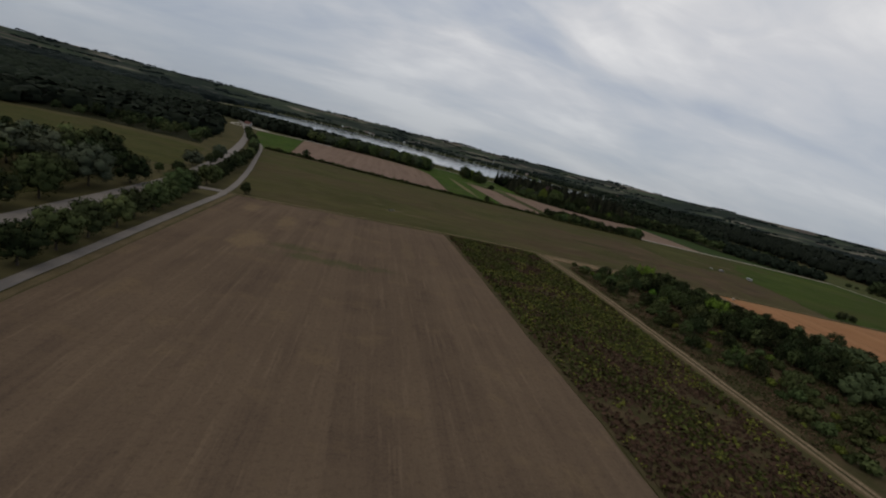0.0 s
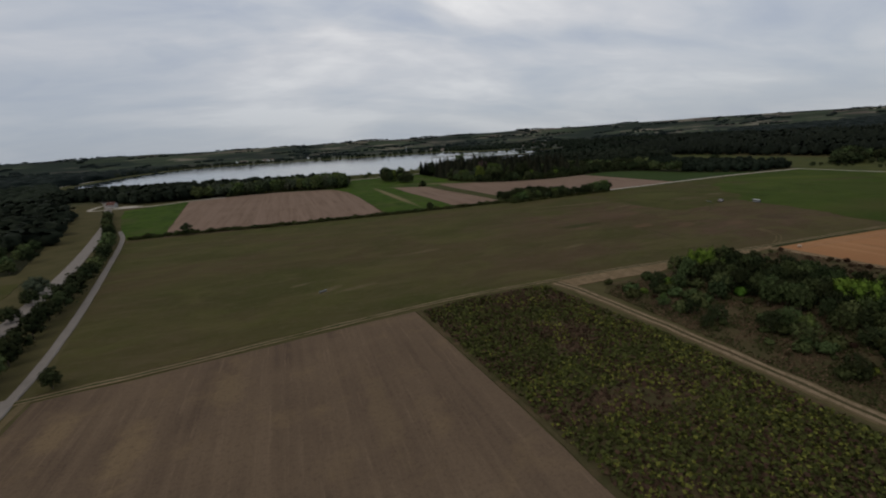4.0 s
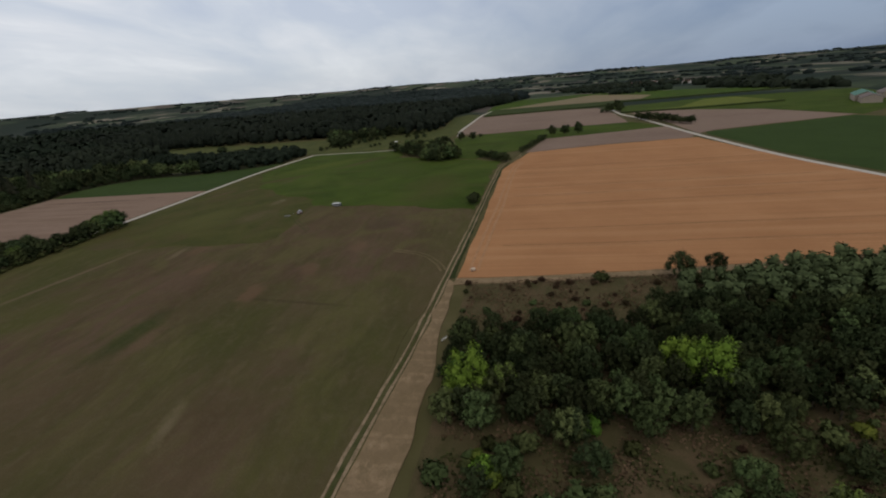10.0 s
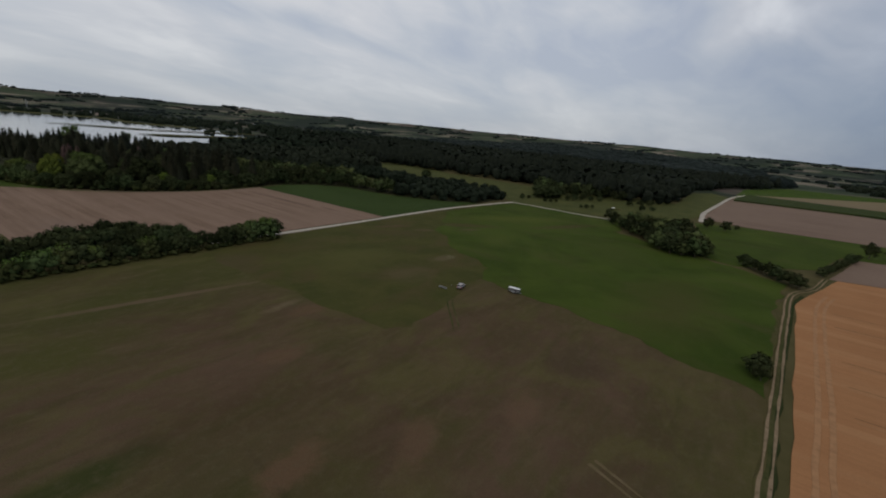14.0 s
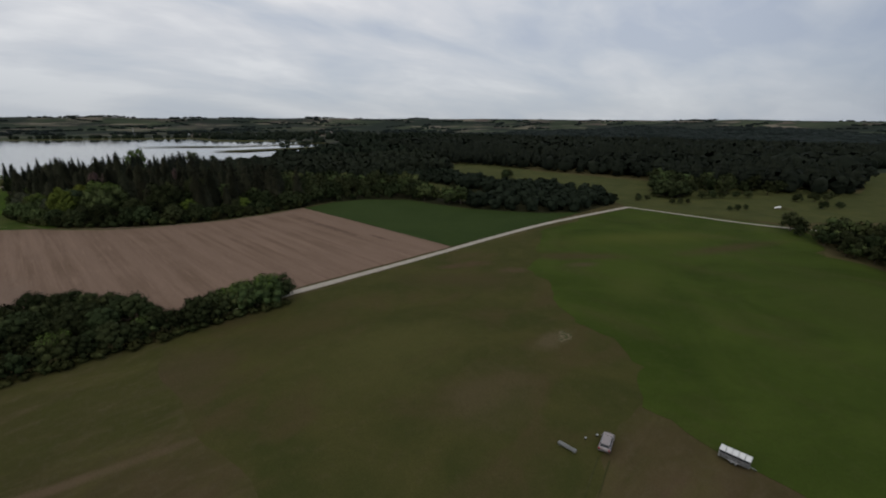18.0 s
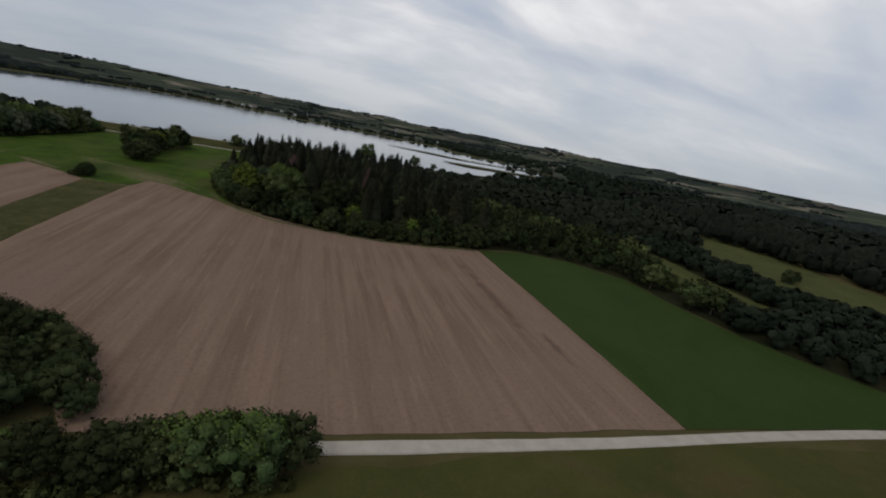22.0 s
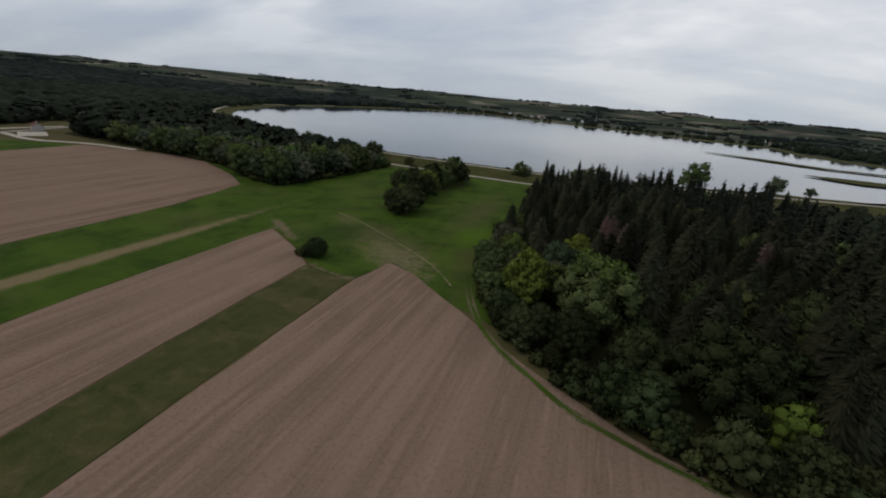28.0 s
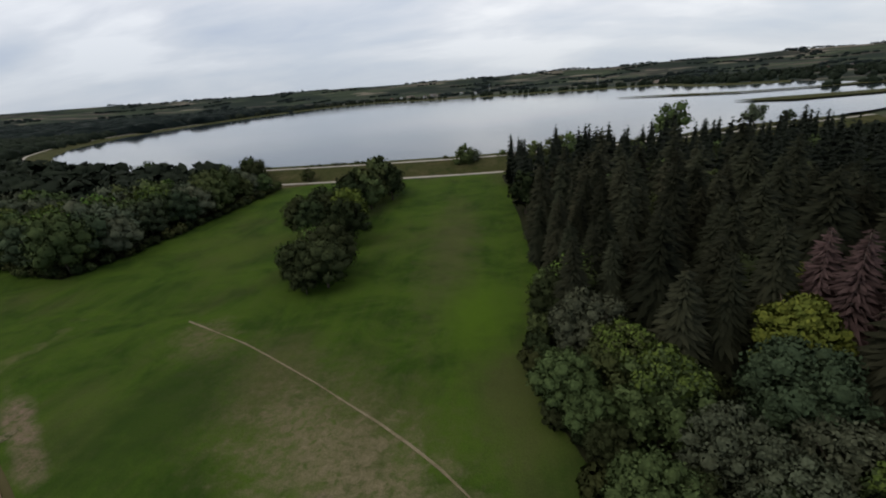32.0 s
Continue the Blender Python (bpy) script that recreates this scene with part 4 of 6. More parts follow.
def bushy(seed):
    """A slender young tree of very many small leaf clumps."""
    rng = np.random.default_rng(seed)
    lobes = np.array([(rng.uniform(-0.16, 0.16), rng.uniform(-0.16, 0.16), 0.22 + 0.13 * i, 0.24 * (1 - 0.09 * i)) for i in range(5)])
    blocks = [(SMALL_V * l[3] * 0.8 + l[:3], SMALL_F) for l in lobes]
    pick = rng.integers(0, 5, 210)
    d = unit(rng.normal(0, 1, (210, 3)) + [0, 0, 0.3])
    blocks.append(cards(lobes[pick, :3] + d * lobes[pick, 3:4] * rng.uniform(0.8, 1.15, (210, 1)), d, 0.085, rng))
    return join(blocks)


def low_spruce(seed):
    rng = np.random.default_rng(seed)
    vs, ts = [], []
    for s in range(6):
        f = s / 6
        k = 7
        z, r = 0.12 + 0.80 * f, 0.22 * (1 - f) ** 0.65 + 0.015
        ring = [[math.cos(6.283 * i / k + s) * r * rng.uniform(0.75, 1.2), math.sin(6.283 * i / k + s) * r * rng.uniform(0.75, 1.2), z - rng.uniform(0, 0.05)] for i in range(k)]
        vs.append(np.array(ring + [[0, 0, z + 0.30 * (1 - 0.4 * f)]]))
        ts.append(np.array([[i, (i + 1) % k, k] for i in range(k)]))
    return join(list(zip(vs, ts)))


def bough_spruce(seed):
    rng = np.random.default_rng(seed)
    k, vs, ts = 7, [], []
    ring = np.array([[math.cos(6.283 * i / k), math.sin(6.283 * i / k), 0] for i in range(k)])
    vs.append(np.concatenate([ring * 0.14 + [0, 0, 0.1], [[0, 0, 0.94]]]))
    ts.append(np.array([[i, (i + 1) % k, k] for i in range(k)]))
    for s in range(80):
        f = (s / 80) ** 0.9
        a, z = 2.39996 * s, 0.06 + 0.92 * f + rng.normal(0, 0.015)
        r = (0.24 * (1 - f) ** 0.62 + 0.01) * rng.uniform(0.6, 1.15)
        ca, sa, w = math.cos(a), math.sin(a), (0.25 * r + 0.02) * rng.uniform(0.7, 1.3)
        m = np.array([ca * r * 0.6, sa * r * 0.6, z - 0.1 * r])
        vs.append(np.array([[0, 0, z + 0.01], m + [-sa * w, ca * w, -0.4 * w], [ca * r, sa * r, z - 0.3 * r], m + [sa * w, -ca * w, -0.4 * w]]))
        ts.append(np.array([[0, 2, 1], [0, 3, 2]]))
    return join(list(zip(vs, ts)))


def dome(seed):
    rng = np.random.default_rng(seed)
    r = 1 + rng.normal(0, 0.16, len(ICO_V))
    v = ICO_V * r[:, None] * [0.6, 0.6, 0.75] + [0, 0, 0.2]
    keep = v[ICO_F][:, :, 2].mean(1) > -0.12
    return v, ICO_F[keep]


def half_dome(seed):
    rng = np.random.default_rng(seed)
    r = 1 + rng.normal(0, 0.18, len(SMALL_V))
    v = SMALL_V * r[:, None] * [0.55, 0.55, 0.62] + [0, 0, 0.36]
    keep = v[SMALL_F][:, :, 2].mean(1) > 0.1
    return v, SMALL_F[keep]


def far_broad(seed):
    rng = np.random.default_rng(seed)
    blocks = []
    for i in range(2):
        r = 1 + rng.normal(0, 0.15, len(SMALL_V))
        c = np.array([rng.uniform(-0.2, 0.2), rng.uniform(-0.2, 0.2), 0.36 + 0.26 * i])
        blocks.append((SMALL_V * r[:, None] * np.array([0.42, 0.42, 0.40]) * (1 - 0.2 * i) + c, SMALL_F))
    v, t = join(blocks)
    keep = (v[t][:, :, 2].mean(1) > 0.06)
    d = rng.normal(0, 1, (7, 3))
    d[:, 2] = abs(d[:, 2])
    d /= np.linalg.norm(d, axis=1)[:, None]
    cv, ct = cards(d * [0.44, 0.44, 0.42] + [0, 0, 0.55], d, 0.30, rng)
    return join([(v, t[keep]), (cv, ct)])


LOW = {"bushy": [bushy(30 + i) for i in range(5)], "far": [far_broad(60 + i) for i in range(6)], "broad": [low_broad(i) for i in range(5)], "spruce": [low_spruce(20 + i) for i in range(4)], "bough": [bough_spruce(80 + i) for i in range(4)], "low": [half_dome(50 + i) for i in range(5)], "dome": [dome(40 + i) for i in range(5)]}


def mass(name, places, height, material, kinds, label, category, fat=1.0, seed=0):
    """Far woods: very many simple tree tops in one mesh."""
    rng = np.random.default_rng(seed)
    blocks, shade = [], []
    for x, y in places:
        bank = LOW[kinds[rng.integers(len(kinds))]]
        v, t = bank[rng.integers(len(bank))]
        h = height * rng.uniform(0.72, 1.22)
        w = h * fat * rng.uniform(0.85, 1.2)
        a = rng.uniform(0, 6.283)
        ca, sa = math.cos(a), math.sin(a)
        q = np.empty_like(v)
        q[:, 0] = (v[:, 0] * ca - v[:, 1] * sa) * w + x
        q[:, 1] = (v[:, 0] * sa + v[:, 1] * ca) * w + y
        q[:, 2] = v[:, 2] * h + ground_z(x, y)
        blocks.append((q, t))
        shade.append(unit(unit(q - [x, y, ground_z(x, y) + 0.35 * h]) + rng.normal(0, 0.25, q.shape)))
    if not blocks:
        return None
    v, t = join(blocks)
    return tagged(new(name, big_mesh(name, v, t, material, None, np.concatenate(shade))), label, category, "", "stuff")


# ---- the ground ----
axis = sorted({*np.linspace(-5600, 5600, 57).round(), *np.linspace(-1500, 1500, 31).round()})
gv = [(x + 150, y + 300, ground_z(x + 150, y + 300) - 0.05) for y in axis for x in axis]
n = len(axis)
gf = [(j * n + i, j * n + i + 1, (j + 1) * n + i + 1, (j + 1) * n + i) for j in range(n - 1) for i in range(n - 1)]
tagged(new("ground", mesh_of("ground", gv, gf, M["ground"], True)), "wide level farmland of green and brown fields rising to low hills", "ground", "", "structure")

MEADOW = [(-54, 188), (0, 194), (30, 197.5), (57, 199.5), (84, 198.5), (120, 196.5), (182, 191), (352, 182), (372, 178), (386, 200), (416, 262), (449, 267), (470, 282), (466, 328), (462, 358), (440, 362), (381, 370), (320, 371), (253, 367), (160, 368), (0, 383), (-95, 398), (-78, 311), (-62, 232)]
field("meadow_1", MEADOW, 0.05, M["meadow"], "grazed brownish-green meadow with worn dry patches", "meadow", 1.0)
field("meadow_2", [(250, 188), (254, 202), (262, 222), (267, 246), (271, 274), (285, 279), (294, 300), (320, 330), (372, 362), (440, 361), (462, 356), (466, 328), (469, 283), (449, 268), (416, 263), (386, 202), (371, 180), (352, 183)], 0.11, M["green"], "fresh green ungrazed meadow beside the worn pasture", "meadow", 2.0, 2.5)
field("meadow_3", [(215, 270), (221, 266), (240, 268.5), (254, 273.5), (270, 274.5), (276, 275), (292, 280), (304, 301), (330, 330), (374, 363), (330, 368), (252, 366), (217, 361), (212, 343), (213.5, 300)], 0.08, M["soft_green"], "greener grazed paddock of the meadow", "meadow", 1.0, 3)
field("ploughed_field_1", [(-53, -120), (-53, 184.5), (-28, 186.6), (2, 190.4), (34.6, 193.6), (38.8, 140), (41, 93), (43.6, 60), (45, 0), (45, -120)], 0.06, M["soil_a"], "brown bare ploughed field with drill lines and pale streaks", "field", 0.25)
field("crop_field_1", [(46.4, -120), (46.4, 0), (45, 60), (42.4, 93), (40.2, 140), (36.2, 194), (56, 196), (80, 195), (82, 180), (85, 152), (86, 120), (86, -120)], 0.06, M["scrub_ground"], "weedy root crop field, green and withering brown", "field", 0.4)
field("scrub_ground_1", [(91, -60), (91, 180), (98, 186), (140, 184), (178, 184), (180, 120), (188, 60), (200, -60)], 0.06, M["scrub_ground"], "rough dry grassland with bare patches between shrubs", "grassland", 0.8)
field("grain_field", [(179.3, 187.3), (250, 183), (344, 178), (366, 171), (402, 160), (417, 105), (426, 36), (342, 26), (285, 15), (230, 5), (200, 0), (191.5, 76), (186, 111), (182.2, 140), (180, 165)], 0.10, M["grain"], "ripe orange-tan grain field with faint drill lines", "field", 0.4)
field("ploughed_field_2", [(172, 402), (169.2, 484), (168, 537), (171, 555), (182, 550), (196, 538), (221, 517), (241, 504), (273, 491), (300, 491), (321, 494), (322.5, 440), (323, 372.5), (254, 372.8), (217, 374.5), (206.5, 392), (201.5, 400), (171, 400)], 0.07, M["soil_c"], "pale reddish-brown ploughed field with fine drill lines", "field", 0.3)
field("catch_crop_field", [(322, 494), (346, 499.5), (366, 493.5), (385, 474), (387, 446), (392, 421), (400, 403.5), (412, 384), (428, 371), (381, 371), (323.5, 372.5)], 0.08, M["crop_green"], "dark green young catch crop field", "field", 0.4)
field("grass_strip", [(160.5, 380), (158.2, 420), (153.5, 480), (150.6, 540), (158, 539), (164, 538), (167.6, 537.6), (168.6, 484), (171.5, 418), (172, 380)], 0.06, M["strip"], "rough mown grass strip between two ploughed fields", "grass", 0.4)
field("ploughed_field_3", [(122, 384), (121.5, 450), (118.6, 500), (118.6, 563), (136, 552), (150, 540.5), (152.9, 480), (157.6, 420), (160, 381)], 0.07, M["soil_c"], "narrow reddish-brown ploughed field between grass strips", "field", 0.3)
field("grass_field", [(70, 384), (70, 507), (68, 565), (57, 616), (68, 626), (74, 640), (79, 690), (82, 730), (110, 742), (200, 741), (201, 682), (204, 610), (197, 583), (206, 556), (217, 529), (196, 537), (172, 556), (167, 538.5), (158, 539.8), (151, 541), (136, 553), (118.4, 564), (118.4, 500), (121.2, 450), (121.8, 384)], 0.04, M["lush"], "lush green meadow running up to the lake embankment", "meadow", 0.8)
field("ploughed_field_4", [(-74, 398), (0, 387), (68, 382), (69.5, 507), (67, 565), (57, 614), (32, 631), (-22, 658), (-69, 646), (-100, 640)], 0.07, M["soil_c"], "broad reddish-brown ploughed field beside the village road", "field", 0.5)
field("grass_margin.001", [(69.5, 566), (58, 613), (33, 631.5), (-20, 658.5), (8, 654), (46, 637), (73, 629), (78, 612), (74, 580)], 0.05, M["lush"], "green grass margin between field and wood", "grass", 0.5)
field("grass_field.001", [(-95, 401), (-75, 399), (-101, 640), (-133, 622), (-152, 602), (-138, 540), (-112, 450)], 0.06, M["lush"], "small green grass field beside the road", "meadow", 0.5)
field("pasture", [(-300, 296), (-231, 307), (-184, 322), (-111, 312), (-96, 246), (-92, 224), (-120, 214), (-160, 206), (-300, 180)], 0.05, M["soft_green"], "flat green pasture in front of the woods", "meadow", 1.0)
field("pasture.001", [(-300, 60), (-150, 120), (-92, 160), (-92, 30), (-92, -60), (-300, -60)], 0.05, M["soft_green"], "dull green pasture behind the roadside trees", "meadow", 1.0)

# fields to the east
field("ploughed_field_5", [(402, 163), (474, 143), (490, 80), (507, 30), (440, 34), (427, 38), (419, 105)], 0.10, M["soil_far"], "dark brown bare field behind the grain", "field", 0.4)
field("grass_field.002", [(474, 145), (480, 165), (540, 196), (556, 120), (562, 52), (509, 34), (492, 80)], 0.09, M["green"], "green grass strip with a row of three trees", "meadow", 0.4)
field("grass_field.003", [(388, 200), (420, 166), (478, 150), (540, 198), (520, 232), (470, 224), (410, 245)], 0.06, M["green"], "green rough meadow between bushes and the farm track", "meadow", 0.6)
field("ploughed_field_6", [(545, 200), (556, 232), (680, 228), (822, 222), (800, 120), (788, 48), (671, 46), (562, 54), (557, 120)], 0.08, M["soil_far"], "reddish-brown bare field beyond the farm track", "field", 0.5)
field("ploughed_field_7", [(446, 28), (556, 22), (690, 30), (650, -40), (600, -90), (502, -116), (462, 10)], 0.08, M["soil_far"], "reddish-brown bare field behind the green crop", "field", 0.5)
field("crop_field_2", [(452, 20), (496, -110), (400, -160), (250, -120), (230, -10), (290, 8), (345, 18), (440, 24)], 0.08, M["crop_green"], "dark green row crop field beside the gravel road", "field", 0.4)
field("grass_field.004", [(794, 222), (1040, 216), (1240, 150), (1290, 0), (1120, -200), (920, -310), (905, -120), (880, 0), (814, 34)], 0.07, M["lush"], "long green meadow beyond the maize", "meadow", 0.6)
field("stubble_field", [(906, 206), (932, 196), (1060, 95), (1200, -10), (1032, -95), (906, -40), (907, 10)], 0.12, M["tan"], "long pale stubble field behind the maize", "field", 0.6)
field("maize_field", [(776, 219), (896, 207), (901, 12), (898, -118), (915, -310), (905, -310), (886, -118), (872, -6), (814, 30)], 2.0, M["maize"], "tall dark green standing maize in a long strip", "maize", 0.5, 6, depth=2.2)
field("maize_field.001", [(668, 38), (663, -32), (674, -148), (680, -148), (668, -32), (674, 40)], 1.8, M["maize"], "narrow row of tall dark green maize", "maize", 0.3, 6, depth=2.0)
field("mustard_field", [(676, 36), (670, -33), (684, -154), (811, -150), (802, -104), (700, -38), (690, 26)], 0.14, M["yellow_crop"], "yellow-green flowering catch crop between maize rows", "field", 0.5)
field("grass_field.005", [(692, 26), (788, 44), (788, 0), (830, -122), (800, -300), (620, -260), (500, -120), (602, -92), (655, -40)], 0.07, M["green"], "green meadow in front of the farm", "meadow", 0.6)
field("glade", [(408, 440), (440, 428), (449, 446), (448, 470), (451, 500), (455, 530), (442, 545), (425, 520), (411, 490), (404, 465)], 0.14, M["clearing"], "narrow grassy glade between two tree belts", "meadow", 1.0)
field("clearing", [(486, 386), (503, 440), (490, 470), (492, 496), (497, 530), (566, 632), (622, 640), (627, 595), (604, 520), (600, 400), (640, 262), (800, 268), (860, 250), (820, 226), (560, 235), (522, 240), (505, 262), (474, 282), (468, 328), (464, 358)], 0.07, M["clearing"], "grassy clearing with scattered bushes before the forest", "meadow", 1.5)
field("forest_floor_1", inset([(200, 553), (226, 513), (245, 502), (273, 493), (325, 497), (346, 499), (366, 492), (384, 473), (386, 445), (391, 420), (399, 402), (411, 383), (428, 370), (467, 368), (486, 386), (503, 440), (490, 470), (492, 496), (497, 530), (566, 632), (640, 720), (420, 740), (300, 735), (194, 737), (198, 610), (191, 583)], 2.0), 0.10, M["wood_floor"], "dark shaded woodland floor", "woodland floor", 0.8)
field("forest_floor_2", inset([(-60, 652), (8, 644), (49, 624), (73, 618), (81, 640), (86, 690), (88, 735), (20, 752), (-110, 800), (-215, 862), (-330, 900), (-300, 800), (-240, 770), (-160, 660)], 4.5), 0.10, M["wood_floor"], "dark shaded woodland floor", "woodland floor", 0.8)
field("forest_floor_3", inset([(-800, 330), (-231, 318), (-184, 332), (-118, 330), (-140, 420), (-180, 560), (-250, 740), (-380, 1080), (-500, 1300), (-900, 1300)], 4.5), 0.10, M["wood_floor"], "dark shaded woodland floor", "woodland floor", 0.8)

# ---- roads and tracks ----
ROAD = [(-79, -150), (-79, 60), (-79, 185), (-84, 235), (-97, 320), (-118, 420), (-148, 540), (-205, 720), (-265, 862), (-360, 1127)]
CYCLE = [(-57, -150), (-57, 60), (-57.5, 150), (-58, 186), (-64, 232), (-79, 311), (-98, 402), (-112, 447)]
tagged(new("road", ribbon("road", ROAD, 5.6, 0.22, M["asphalt"])), "narrow grey asphalt country road behind roadside trees", "road", "", "structure")
tagged(new("cycle_path", ribbon("cycle_path", CYCLE, 2.3, 0.24, M["asphalt"])), "pale asphalt path along the ploughed field", "path", "", "structure")
tagged(new("side_road", ribbon("side_road", [(-79, 184), (-68, 185), (-57, 187)], 4.0, 0.26, M["asphalt"])), "short asphalt crossing between road and path", "road", "", "structure")
VERGE = ribbon("verge", [(-54.4, -150), (-54.4, 60), (-54.8, 185)], 1.6, 0.12, M["dry"], 0.3)
tagged(new("verge", VERGE), "dry grass verge between path and field", "grass verge", "", "structure")


def rutted(name, line, width, gauge, label, mid, sides, rut=0.8):
    """A farm track: a dry grassy bed with two bare wheel ruts."""
    bed = tagged(new(name, ribbon(name, line, width, 0.14, sides, 0.5)), label, "farm track", "", "structure")
    for s in (-1, 1):
        part("rut", ribbon("rut", line, rut, 0.17, M["sand"], 0.22, 0.05, s * gauge / 2), bed, "bare sandy wheel rut")
    part("crest", ribbon("crest", line, 0.7, 0.20, mid, 0.25, 0.06), bed, "grass between the ruts")
    return bed


rutted("track_1", [(-58, 186), (-25, 189.2), (2, 193), (27, 196.2), (56, 198.4), (80, 197.6), (98, 197.2), (119, 195.6), (146, 192.9), (182, 190.4), (250, 186.2), (310, 182.7), (354, 179.1), (372, 171), (400, 164.5)], 2.4, 1.5, "pale two-rut farm track along the meadow", M["strip"], M["meadow"], 0.5)
rutted("track_2", [(89.3, -120), (89.3, 60), (88.8, 130), (87.4, 165), (86, 186), (84, 195)], 3.8, 1.9, "sandy two-rut farm track between crop and scrub", M["scrub_ground"], M["dry"], 0.9)
field("sandy_verge", [(86, 196), (104, 195.4), (125, 193.7), (140, 192), (178, 189.4), (176, 187.6), (166, 187.6), (150, 187.7), (130, 187), (115.7, 186.9), (104, 188.2), (97.7, 188.8), (91, 189.2), (86.8, 188.6)], 0.12, M["sandy"], "dry sandy strip beside the meadow track", "verge", 1.0, 2.5)
field("grass_margin", [(34.8, 193.4), (39, 140), (41.2, 93), (43.8, 60), (45.2, 0), (45.2, -120), (46.2, -120), (46.2, 0), (44.8, 60), (42.2, 93), (40, 140), (36, 193.6)], 0.12, M["scrub_ground"], "narrow grass margin between two fields", "grass", 0.3)
field("field_margin", [(179, 187.5), (179.7, 165), (181.8, 140), (185.6, 111), (191, 76), (199, 0), (197, 0), (188, 76), (182, 111), (178.5, 141.6), (177, 153), (175.5, 166), (174.5, 187.8)], 0.13, M["sandy"], "dry field margin between grain and scrub", "grass", 0.4)
GRAVEL = [(222, 370.8), (252, 370), (270, 369.6), (305, 369.2), (350, 369.8), (391, 368.5), (440, 362.5), (463, 359)]
tagged(new("gravel_path", ribbon("gravel_path", GRAVEL, 2.7, 0.20, M["gravel"])), "pale gravel farm path between meadow and fields", "path", "", "structure")
tagged(new("gravel_path.001", ribbon("gravel_path", [(463, 360), (462, 328), (461, 300), (464, 280), (470, 262)], 1.8, 0.22, M["gravel"])), "narrow pale gravel path along the clearing", "path", "", "structure")
tagged(new("gravel_road", ribbon("gravel_road", [(532, 229), (560, 231), (600, 233), (700, 229), (822, 223), (900, 210)], 3.4, 0.22, M["gravel"])), "pale gravel farm road towards the forest", "road", "", "structure")
tagged(new("gravel_road.001", ribbon("gravel_road", [(230, 2), (285, 14), (342, 24), (443, 31), (512, 33), (600, 36), (665, 41), (760, 34), (835, 25), (900, 40)], 3.6, 0.22, M["gravel"])), "pale gravel road between grain and green crop", "road", "", "structure")
for nm, line, o in (("field_track", [(232, 505.5), (222, 513.5), (211, 524.5), (205.5, 533), (200.5, 545), (198, 552)], 0.7), ("field_track.001", [(232, 505.5), (244, 500.5), (258, 496.5), (273, 492.5), (300, 492.5), (318, 495.5)], 0.7)):
    bed = tagged(new(nm, ribbon("field_track", line, 1.5, 0.09, M["lush"], 0.4, 0.05)), "faint two-rut grass track along the wood's edge", "farm track", "", "structure")
    for s in (-1, 1):
        part("rut", ribbon("rut", line, 0.42, 0.12, M["trodden"], 0.35, 0.02, s * o), bed, "trodden dry wheel rut")
tagged(new("footpath", ribbon("footpath", [(126, 597.3), (143, 588.5), (154.9, 581.1), (167.3, 572.7), (178.7, 564.3), (186.2, 557.3), (194, 548)], 0.28, 0.12, M["worn_path"], 0.12, 0.03)), "thin trodden footpath through dry grass", "path", "", "structure")
tagged(new("village_lane", ribbon("village_lane", [(-64, 650), (-100, 646), (-133, 631), (-165, 634), (-195, 640), (-200, 690)], 4.0, 0.22, M["gravel"])), "pale gravel lane at the wood's edge", "road", "", "structure")
tagged(new("car_park", ribbon("car_park", [(-150, 640), (-172, 652)], 16, 0.20, M["gravel"])), "pale gravel parking place at the wood's edge", "car park", "", "structure")
tagged(new("embankment_path", ribbon("embankment_path", [(-30, 758), (30, 745), (77, 741), (145, 739.5), (200, 742), (260, 752), (330, 765), (420, 800)], 2.6, 0.3, M["gravel"])), "pale gravel path at the foot of the embankment", "path", "", "structure")

# ---- lake ----
LAKE = [(-205, 872), (-150, 832), (-95, 806), (-30, 784), (60, 771), (140, 769), (200, 772), (262, 788), (320, 826), (372, 846), (430, 862), (500, 900), (600, 960), (680, 1060), (720, 1200), (740, 1420), (640, 1530), (640, 1760), (510, 1830), (418, 1890), (220, 1965), (83, 2030), (-100, 2160), (-228, 2260), (-330, 2140), (-384, 2080), (-440, 1780), (-455, 1490), (-430, 1254), (-340, 1042), (-240, 905)]
ring = outline(LAKE, 14, 2.5, 3)
field("water", LAKE, 3.0, M["water"], "calm grey reservoir lake mirroring the overcast sky", "lake", 3.0, 14)


def bank(name, line, profile, material, label, category, kind="structure"):
    """An embankment: a profile of (offset, height) drawn along a line."""
    pts = curve_points(line, 10)
    verts, faces, n = [], [], len(profile)
    for i, q in enumerate(pts):
        d = (pts[min(i + 1, len(pts) - 1)] - pts[max(i - 1, 0)]).normalized()
        s = Vector((-d.y, d.x))
        for o, h in profile:
            verts.append((*(q + s * (o + 0.3 * noise.noise(Vector((q.x * 0.1, q.y * 0.1, o))))), h))
    for i in range(len(pts) - 1):
        for k in range(n - 1):
            a = n * i + k
            faces.append((a + n, a + n + 1, a + 1, a))
    return tagged(new(name, mesh_of(name, verts, faces, material)), label, category, "", kind)


